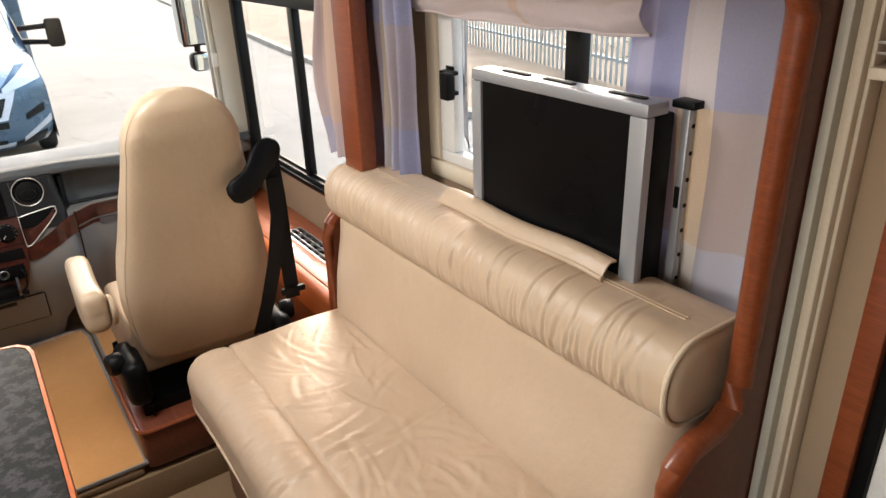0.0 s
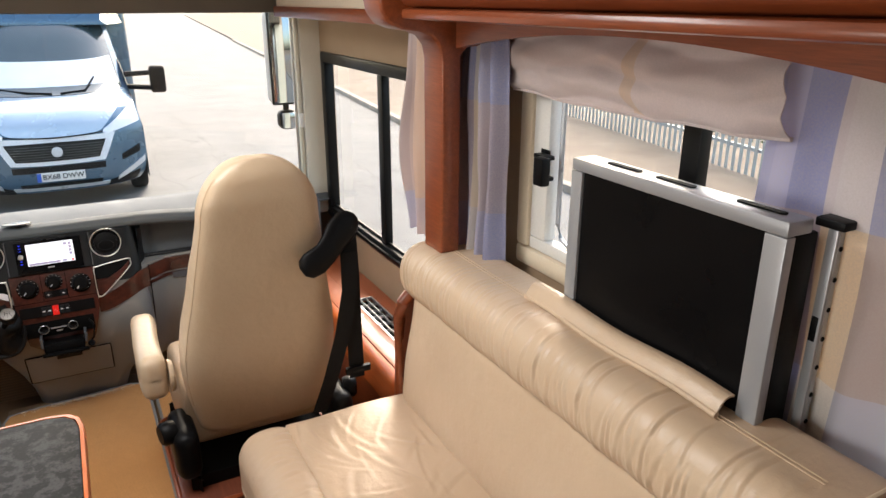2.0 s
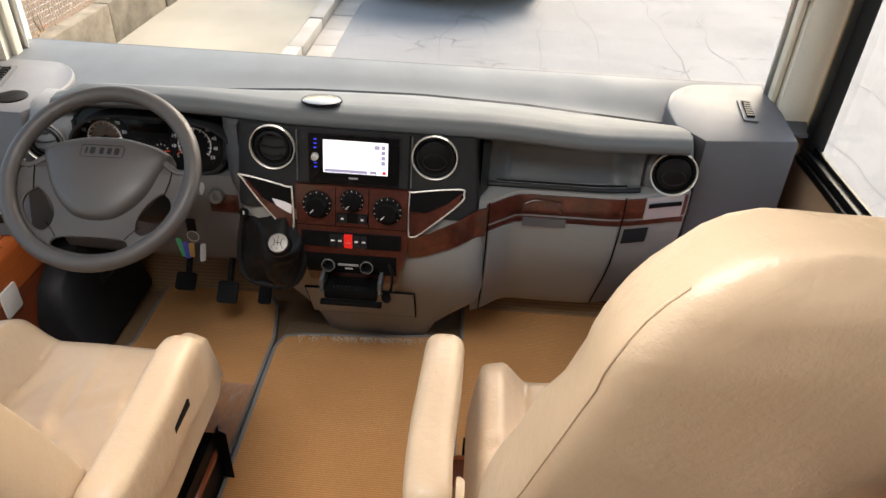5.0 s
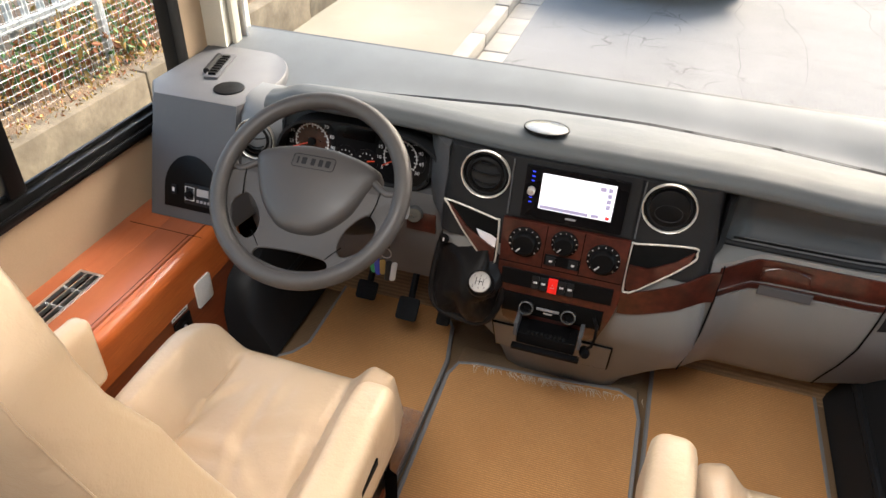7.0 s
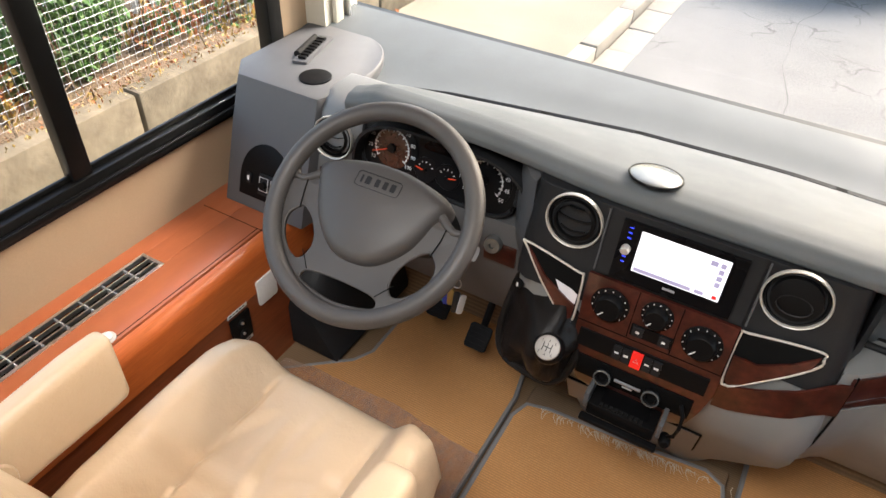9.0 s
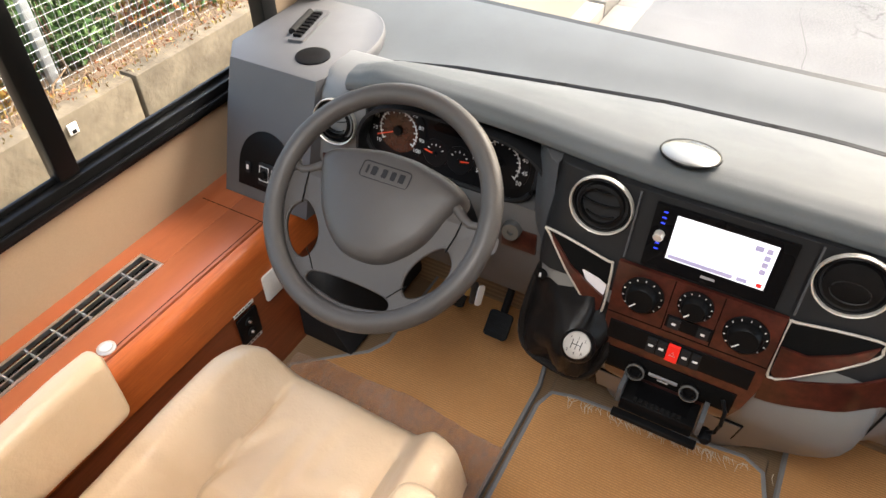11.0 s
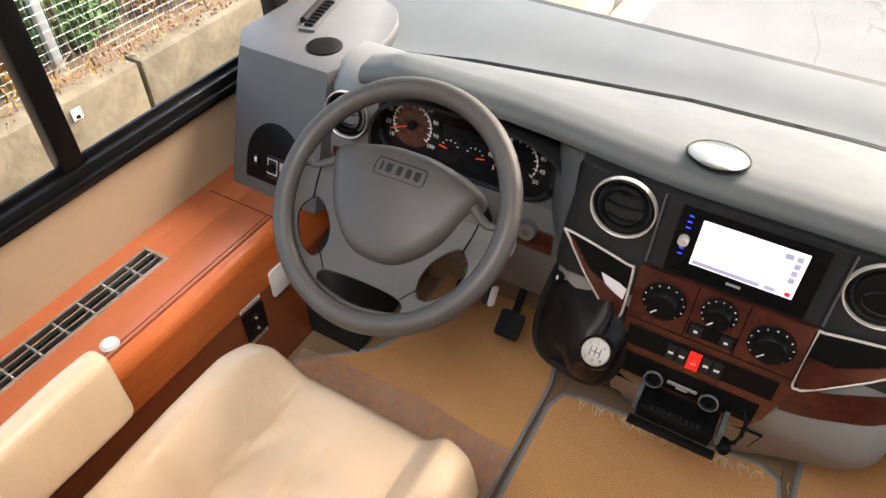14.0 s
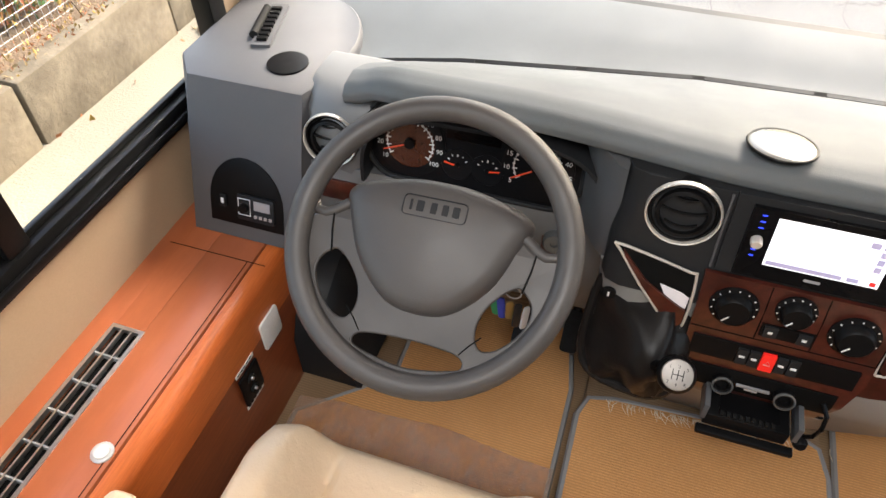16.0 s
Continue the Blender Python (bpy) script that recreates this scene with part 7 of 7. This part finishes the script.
kerb = tagged(new("kerb"), "worn stone kerb along the pavement", "kerb", "", "structure")
km_ = finish(box(-1.4, -1.25, 0.01, 0.9, G - 0.05, G + 0.105, 0.012), "kerb_stone", stone_m)
for k in range(22):
    o = new("kerb_stone", km_)
    o.location, o.parent = (0.004 * math.sin(k * 7), 0.5 + 0.915 * k, 0.004 * math.sin(k * 3)), kerb
sett = finish(box(-1.245, -1.0, 0.005, 0.5, G - 0.05, G + 0.006, 0.01), "gutter_sett", stone_m)
gut = tagged(new("gutter"), "row of flat stone setts beside the kerb", "gutter", "", "structure")
for k in range(34):
    o = new("gutter_sett", sett)
    o.location, o.parent = (0.006 * math.sin(k * 5), 0.5 + 0.512 * k, 0.004 * math.sin(k * 2.3)), gut
kf = tagged(new("kerb_far"), "stone kerb across the road", "kerb", "", "structure")
kmf = finish(box(-0.16, -0.005, 0.0, 0.9, G - 0.05, G + 0.11, 0.012), "kerb_stone", stone_m)
for (xa, ya_), (xb, yb_) in zip(EDGE[:-2], EDGE[1:-1]):
    d = math.hypot(xb - xa, yb_ - ya_)
    for k in range(int(d / 0.915)):
        f = k * 0.915 / d
        o = new("kerb_stone", kmf)
        o.matrix_basis, o.parent = pose(xa + (xb - xa) * f, ya_ + (yb_ - ya_) * f, 0, 0, 0, -math.degrees(math.atan2(xb - xa, yb_ - ya_))), kf
# crack and patch lines in the road
crack_m = surface("tar_line", (0.12, 0.114, 0.105), (0.095, 0.09, 0.083), 0.95, grain=80, bump=0.4)
for x0, amp, w in ((2.35, 0.25, 0.022), (1.1, 0.12, 0.012), (4.2, 0.3, 0.014), (0.3, 0.5, 0.009), (1.7, 0.8, 0.01), (3.2, 0.7, 0.011)):
    ck = tagged(part("road_crack", sheet(lambda u, v: (x0 + amp * noise.noise((u * 9, x0, 0)) + 0.1 * noise.noise((u * 60, x0, 3)) + 0.5 * w * v * (1 + noise.noise((u * 40, 2, x0))), 3.6 + 30 * u, G + 0.0015), 300, 1, 0.001), crack_m), "dark ragged crack in the asphalt", "crack", "", "structure")

wall_m = tagged(new("retaining_wall"), "low stained concrete wall below a wire fence", "wall", "", "structure")
for k in range(22):
    o = new("wall_block", finish(box(-3.09, -2.95, 0, 1.18, G + 0.05, -0.535 + 0.008 * math.sin(k * 4), 0.012), "wall_block", concrete)) if k == 0 else new("wall_block", blk)
    blk = o.data
    o.location, o.parent = (0.006 * math.sin(k * 3), -2 + 1.2 * k, 0), wall_m
structure("verge", box(-6.0, -3.1, -10, 60, -0.9, -0.6), soil, "bank of leaf litter behind the wall", "verge")

wire = surface("fence_wire", (0.4, 0.4, 0.39), (0.33, 0.33, 0.32), 0.45, 0.5, bump=0.0)
fence = thing("mesh_fence", (-3.3, 5, -0.68), "galvanised square mesh fence on the concrete wall", "fence")


def cross_rod(bm, a, b, r):
    return tube([a, b], r, 4, bm=bm)


wv, wh = bmesh.new(), bmesh.new()
y = 1.6
while y < 11:
    cross_rod(wv, (-3.3, y, -0.68), (-3.3, y, 1.0), 0.0013)
    y += 0.05
z = -0.65
while z < 1.0:
    cross_rod(wh, (-3.3, 1.6, z), (-3.3, 11, z), 0.0013)
    z += 0.05
tagged(part("wires_upright", wv, wire, fence), kind="stuff")
tagged(part("wires_level", wh, wire, fence), kind="stuff")
for y in (2.2, 3.75, 5.3, 6.85, 8.4, 9.95):
    part("post", box(-3.36, -3.315, y, y + 0.05, -0.75, 1.05, 0.004), steel, fence)


def pale(name, z0, h, w=0.07, d=0.012):
    """A palisade pale: W-section with a split pointed head."""
    pr = [(-w / 2, 0), (-w / 4, d), (0, 0.002), (w / 4, d), (w / 2, 0), (w / 2, 0.004), (w / 4, d + 0.004), (0, 0.006), (-w / 4, d + 0.004), (-w / 2, 0.004)]
    return finish(loft([[(y_, x_, z) for x_, y_ in ((a * s, b) for a, b in pr)] for z, s in ((z0, 1), (z0 + h - 0.12, 1), (z0 + h, 0.25))]), name, steel)


def palisade(x, y0, y1, z0, h, label, step=0.145, skew=0.0):
    t = thing("palisade_fence", (x, (y0 + y1) / 2, z0), label, "fence")
    me = pale("pale", z0, h)
    n = int((y1 - y0) / step)
    for k in range(n):
        o = new("pale", me)
        o.matrix_basis = pose(x + skew * step * k, y0 + step * k, 0, 0, 0, -math.degrees(math.atan(skew)))
        o.parent, o.matrix_parent_inverse = t, placed(t).inverted()
    for z in (z0 + 0.35, z0 + h - 0.45):
        part("rail", loft([[(x + skew * (y - y0) + 0.02, y, z), (x + skew * (y - y0) + 0.06, y, z), (x + skew * (y - y0) + 0.06, y, z + 0.05), (x + skew * (y - y0) + 0.02, y, z + 0.05)] for y in (y0, y1)]), steel, t)
    return t


palisade(-4.0, 2.0, 16.0, -0.73, 2.0, "grey steel palisade fence behind the mesh fence")
palisade(7.9, 2.4, 28.0, G + 0.1, 2.4, "grey steel palisade fence across the road", skew=0.2)
palisade(-3.32, 16.2, 46.0, G + 0.1, 2.2, "blue-grey steel palisade fence along the pavement")


def leaf_cloud(name, centre, size, n, cols, label, category, seed, leaf=1.0):
    """A loose bush: stems with many folded leaves of a few colours, one mesh a colour."""
    rng = random.Random(seed)
    t = thing(name, (centre[0], centre[1], centre[2] - size[2]), label, category)
    stems = bmesh.new()
    for k in range(14):
        a = (centre[0] + rng.uniform(-0.8, 0.8) * size[0], centre[1] + rng.uniform(-0.9, 0.9) * size[1], centre[2] - size[2])
        b = (a[0] + rng.uniform(-0.2, 0.2), a[1] + rng.uniform(-0.3, 0.3), centre[2] + size[2] * rng.uniform(-0.2, 0.9))
        mid = tuple((p + q) / 2 + rng.uniform(-0.06, 0.06) for p, q in zip(a, b))
        tube([a, mid, b], (0.012, 0.008, 0.003), 5, bm=stems)
    part("stems", stems, soil, t)
    for ci, c in enumerate(cols):
        verts, faces = [], []
        for k in range(n // len(cols)):
            while True:
                q = Vector((rng.uniform(-1, 1), rng.uniform(-1, 1), rng.uniform(-1, 1)))
                if q.length < 1 and noise.noise((q.x * 2.2 + seed, q.y * 3.5, q.z * 2.2)) > -0.12:
                    break
            p = Vector((centre[0] + q.x * size[0], centre[1] + q.y * size[1], centre[2] + q.z * size[2]))
            e = Euler((rng.uniform(0, 6.3), rng.uniform(0, 6.3), rng.uniform(0, 6.3))).to_matrix()
            s = leaf * rng.uniform(0.02, 0.045)
            i = len(verts)
            verts += [p + e @ Vector(v) * s for v in ((-1, 0, 0), (0, -0.45, 0.12), (1, 0, 0), (0, 0.45, 0.12))]
            faces += [(i, i + 1, i + 2), (i, i + 2, i + 3)]
        me = bpy.data.meshes.new("leaves")
        me.from_pydata(verts, [], faces)
        me.materials.append(surface("leaf", c, tuple(x * 0.6 for x in c), 0.6, grain=40, bump=0.0))
        o = new("leaves", me)
        o.parent, o.matrix_parent_inverse = t, placed(t).inverted()
        tagged(o, kind="stuff")
    return t


GRN, YEL, RST = (0.09, 0.19, 0.04), (0.42, 0.26, 0.05), (0.36, 0.12, 0.035)
leaf_cloud("bush", (-3.6, 4.0, -0.3), (0.28, 0.5, 0.4), 3000, [GRN, (0.1, 0.17, 0.04)], "dense green bush behind the mesh fence", "bush", 3)
leaf_cloud("bush", (-3.52, 5.6, -0.5), (0.3, 1.2, 0.28), 3600, [YEL, RST, GRN], "low autumn brambles with yellow and rusty leaves", "bush", 8)
leaf_cloud("bush", (-3.52, 2.9, -0.52), (0.28, 0.9, 0.25), 3000, [YEL, RST, (0.15, 0.16, 0.05)], "low autumn brambles with yellow and rusty leaves", "bush", 11)
leaf_cloud("bush", (-4.4, 7.5, 0.1), (0.4, 2.5, 0.8), 5000, [GRN, YEL], "straggling hedge behind the steel fence", "hedge", 14)
leaf_cloud("bush", (11.4, 9.0, 0.0), (0.9, 4.5, 1.1), 3600, [GRN, (0.1, 0.16, 0.04), (0.16, 0.2, 0.06)], "straggling hedge behind the steel fence", "hedge", 21)
leaf_cloud("bush", (-3.06, 4.4, -0.5), (0.09, 2.6, 0.07), 1100, [YEL, RST, (0.3, 0.2, 0.08)], "thin autumn trailers hanging over the concrete wall", "bush", 17, 0.42)
leaf_cloud("fallen_leaves", (-3.0, 4.5, G + 0.108), (0.16, 3.2, 0.006), 46, [RST, YEL], "scatter of fallen leaves on the pavement", "leaves", 5)

# ---- motorhome parked ahead ----
VX, VY = 0.10, 9.6
blue = surface("metallic_blue_paint", (0.06, 0.13, 0.2), (0.05, 0.11, 0.17), 0.28, 0.35, grain=900, bump=0.0, coat=0.8)
white_p = surface("white_paint", (0.75, 0.76, 0.78), (0.7, 0.71, 0.73), 0.3, 0.0, bump=0.0, coat=0.6)
# The bonnet's blue is paled to paint the sky reflected in it.
sky_sheen_p = surface("sky_reflection_blue", (0.5, 0.57, 0.63), (0.44, 0.51, 0.57), 0.25, 0.3, bump=0.0, coat=0.8)
silver_p = surface("silver_trim", (0.6, 0.62, 0.64), (0.55, 0.57, 0.59), 0.35, 0.3, bump=0.0)
lamp_m = surface("headlamp_lens", (0.82, 0.83, 0.85), (0.7, 0.71, 0.73), 0.25, 0.0, bump=0.0)
tint = surface("tinted_glass", (0.05, 0.07, 0.07), (0.035, 0.05, 0.05), 0.06, 0.0, bump=0.0, coat=1.0)
van = thing("motorhome", (VX, VY + 2, G), "metallic blue and white motorhome parked facing the camera", "motorhome")
VZ = (0.24, 0.34, 0.5, 0.62, 0.78, 0.92, 1.06, 1.2, 1.3, 1.42, 1.78, 2.12, 2.2, 2.3)
VD = (0.10, 0.03, 0.0, 0.0, 0.01, 0.03, 0.08, 0.22, 0.48, 0.72, 1.1, 1.45, 1.62, 2.2)
VH = (0.9, 0.97, 1.01, 1.02, 1.02, 1.01, 0.99, 0.97, 0.95, 0.93, 0.88, 0.83, 0.82, 0.8)


def van_at(s, h, off=0.0):
    """The van's front, s across from -1 to 1, h metres above the road."""
    w, d = interp(h, VZ, VH), interp(h, VZ, VD)
    return (VX + s * w, VY + d + 0.34 * abs(s) ** 3.2 - off, G + h)


part("body", sheet(lambda u, v: van_at(2 * u - 1, 0.24 + 2.06 * v), 28, 60, 0.02), blue, van, "metallic blue front", 60)


def van_patch(name, s0, s1, lo, hi, material, label="", off=0.012, parent=None, n=14, taper=0.0):
    lof = lo if callable(lo) else (lambda s: lo)
    hif = hi if callable(hi) else (lambda s: hi)

    def f(u, v):
        s = (s0 + (s1 - s0) * u) * (1 - taper * (1 - v))
        return van_at(s, lof(s) + (hif(s) - lof(s)) * v, off)
    return part(name, sheet(f, n, 8, 0.012), material, parent or van, label)


van_patch("windscreen", -0.93, 0.93, lambda s: 1.34 + 0.05 * abs(s) ** 3, 2.14, tint, "wide dark windscreen", n=24)
# White patch in front of the glass stands in for reflected sky.
van_patch("screen_sky_reflection", -0.9, 0.9, lambda s: 1.42 + 0.05 * abs(s) ** 3, lambda s: 1.72 + 0.05 * abs(s) ** 3, white_p, "white patch painting the sky's reflection on the glass", 0.02, n=20)
van_patch("bonnet", -0.78, 0.78, lambda s: 0.915 + 0.12 * abs(s) ** 2 + 0.75 * max(abs(s) - 0.5, 0), lambda s: 1.31 - 0.03 * s * s, sky_sheen_p, "bonnet panel with the sky's reflection put into its colour", 0.015, n=24)
van_patch("grille_frame", -0.66, 0.66, lambda s: 0.585 + 0.05 * s * s, lambda s: 0.905 + 0.03 * s * s, white_p, "white grille surround", 0.012, taper=0.24, n=20)
gr = van_patch("grille", -0.54, 0.54, lambda s: 0.635 + 0.04 * s * s, lambda s: 0.855 - 0.02 * s * s, M["black"], "black slatted grille", 0.022, taper=0.18)
for k in range(6):
    w = 0.43 + 0.016 * k
    van_patch("slat", -w, w, 0.662 + 0.03 * k, 0.668 + 0.03 * k, M["cap_grey"], "", 0.034, gr, 8)
van_patch("bonnet_gap", -0.6, 0.6, lambda s: 0.9 + 0.12 * s * s, lambda s: 0.914 + 0.12 * s * s, M["black"], "dark gap below the bonnet", 0.024, n=20)
for sx in (-1, 1):
    van_patch("headlamp", sx * 0.53, sx * 0.985, lambda s: 0.9 + 0.22 * (abs(s) - 0.53), lambda s: 0.955 + 0.62 * (abs(s) - 0.53), lamp_m, "clear wraparound headlamp", 0.026)
    van_patch("fog_recess", sx * 0.7, sx * 0.92, lambda s: 0.56 + 0.3 * (abs(s) - 0.7), lambda s: 0.63 + 0.4 * (abs(s) - 0.7), M["black"], "", 0.012)
    van_patch("bumper_flash", sx * 0.66, sx * 0.98, lambda s: 0.3 + 0.55 * (abs(s) - 0.66), lambda s: 0.36 + 0.62 * (abs(s) - 0.66), silver_p, "silver bumper flash", 0.018)
    van_patch("skirt", sx * 0.56, sx * 0.93, 0.25, lambda s: 0.31 + 0.2 * (abs(s) - 0.56), M["black"], "", 0.013)
    x = VX + sx * 1.0
    w = part("wheel", lathe([(0.2, 0), (0.31, 0.02), (0.335, 0.05), (0.335, 0.19), (0.31, 0.22), (0.2, 0.22)], at(x - sx * 0.2, VY + 0.92, G + 0.335, (sx, 0, 0)), 28), M["rubber"], van, "black tyre")
    part("rim", lathe([(0.19, 0.2), (0.18, 0.17), (0.06, 0.19), (0.001, 0.19)], at(x - sx * 0.2, VY + 0.92, G + 0.335, (sx, 0, 0)), 24), silver_p, w)
    am = part("mirror_arm", tube([(VX + sx * 0.93, VY + 1.0, G + 1.52), (VX + sx * 1.25, VY + 0.92, G + 1.54)], 0.035, 8), M["black"], van)
    part("mirror_arm", tube([(VX + sx * 0.95, VY + 1.0, G + 1.36), (VX + sx * 1.25, VY + 0.92, G + 1.34)], 0.035, 8), M["black"], van)
    part("mirror_head", box(VX + sx * 1.33 - 0.1, VX + sx * 1.33 + 0.1, VY + 0.85, VY + 0.98, G + 1.27, G + 1.63, 0.045, 3), M["black"], van, "black door mirror")
    part("side", loft([[(VX + sx * 1.02, VY + 0.34, G + 0.24), (VX + sx * 1.02, VY + 0.36, G + 0.9), (VX + sx * 0.97, VY + 0.55, G + 1.2), (VX + sx * 0.87, VY + 1.5, G + 1.8), (VX + sx * 0.8, VY + 2.2, G + 2.3)],
                       [(VX + sx * 1.04, VY + 3.0, G + 0.24), (VX + sx * 1.04, VY + 3.0, G + 0.9), (VX + sx * 1.03, VY + 3.0, G + 1.2), (VX + sx * 0.98, VY + 3.0, G + 1.8), (VX + sx * 0.9, VY + 3.0, G + 2.3)]], closed=False), blue, van)
    part("wiper", tube([van_at(sx * 0.05 + 0.1, 1.36, 0.03), van_at(sx * 0.35 + 0.1, 1.38, 0.04), van_at(sx * 0.6, 1.42 + (0.1 if sx > 0 else 0), 0.03)], 0.012, 6), M["black"], van)
part("living_body", box(VX - 1.14, VX + 1.14, VY + 2.3, VY + 6.5, G + 0.35, G + 2.75, 0.12, 4), blue, van, "wide blue living body")
part("roof_pod", loft([[(VX - w, VY + y, G + z0), (VX - w * 0.9, VY + y, G + z1), (VX + w * 0.9, VY + y, G + z1), (VX + w, VY + y, G + z0)] for y, w, z0, z1 in ((1.5, 0.84, 2.14, 2.2), (1.75, 0.9, 2.14, 2.5), (2.35, 1.1, 2.14, 2.72))]), blue, van)
van_patch("lower_intake", -0.5, 0.5, 0.5, 0.575, M["black"], "", 0.013)
van_patch("splitter", -0.56, 0.56, 0.27, 0.31, silver_p, "silver lower lip", 0.02)
van_patch("lower_slot", -0.46, 0.46, 0.315, 0.36, M["black"], "", 0.016)
part("emblem", prism([(0.06 * math.cos(a), 0.06 * math.sin(a)) for a in (2 * math.pi * k / 18 for k in range(18))], 0.02, at(VX, VY - 0.03, G + 0.745), 0.004), silver_p, van, "plain round silver emblem")
np_ = part("number_plate", box(VX - 0.26, VX + 0.26, VY - 0.04, VY - 0.026, G + 0.395, G + 0.505, 0.003), M["white_cap"], van, "white number plate with black characters")
part("blue_band", box(VX - 0.26, VX - 0.215, VY - 0.042, VY - 0.0402, G + 0.397, G + 0.503), surface("plate_blue", (0.02, 0.1, 0.5), (0.02, 0.09, 0.45), 0.4, bump=0.0), np_)
cu = bpy.data.curves.new("registration", "FONT")
cu.body, cu.size, cu.align_x, cu.align_y, cu.extrude, cu.offset = "BX68 DWW", 0.083, "CENTER", "CENTER", 0.001, 0.0012
ro = new("registration", cu)
ro.matrix_basis = at(VX + 0.022, VY - 0.0425, G + 0.45)
ro.parent, ro.matrix_parent_inverse = np_, placed(np_).inverted()
cu.materials.append(M["black"])

# own door mirror
mir = thing("wing_mirror", (1.36, 3.55, 0.88), "tall white coach mirror outside the passenger window", "mirror")
part("housing", box(1.18, 1.325, 3.52, 3.62, 0.98, 1.43, 0.04, 3), M["white_cap"], mir, "white mirror housing")
part("glass_frame", box(1.182, 1.31, 3.5, 3.5195, 0.985, 1.425, 0.008, 3), M["black"], mir, "black glass surround")
part("glass", box(1.19, 1.302, 3.493, 3.4995, 0.995, 1.415, 0.003), M["mirror"], mir, "large upright mirror glass")
part("lower_housing", box(1.215, 1.31, 3.51, 3.6, 0.86, 0.955, 0.03, 3), M["black"], mir, "small wide-angle mirror")
part("lower_glass", box(1.223, 1.302, 3.503, 3.5095, 0.87, 0.945, 0.003), M["mirror"], mir)
part("arm", tube([(1.25, 3.57, 1.42), (1.25, 3.52, 1.54), (1.22, 3.34, 1.58)], 0.022, 10), M["black"], mir)
part("stem", tube([(1.26, 3.56, 0.945), (1.26, 3.56, 0.985)], 0.015, 10), M["black"], mir)

lab = thing("wall_label", (-2.94, 3.55, -0.7), "small white plate with a black mark on the concrete wall", "sign")
part("plate", box(-2.944, -2.935, 3.52, 3.575, -0.64, -0.58, 0.002), M["white_cap"], lab)
part("mark", box(-2.9348, -2.9335, 3.535, 3.56, -0.635, -0.615), M["black"], lab)
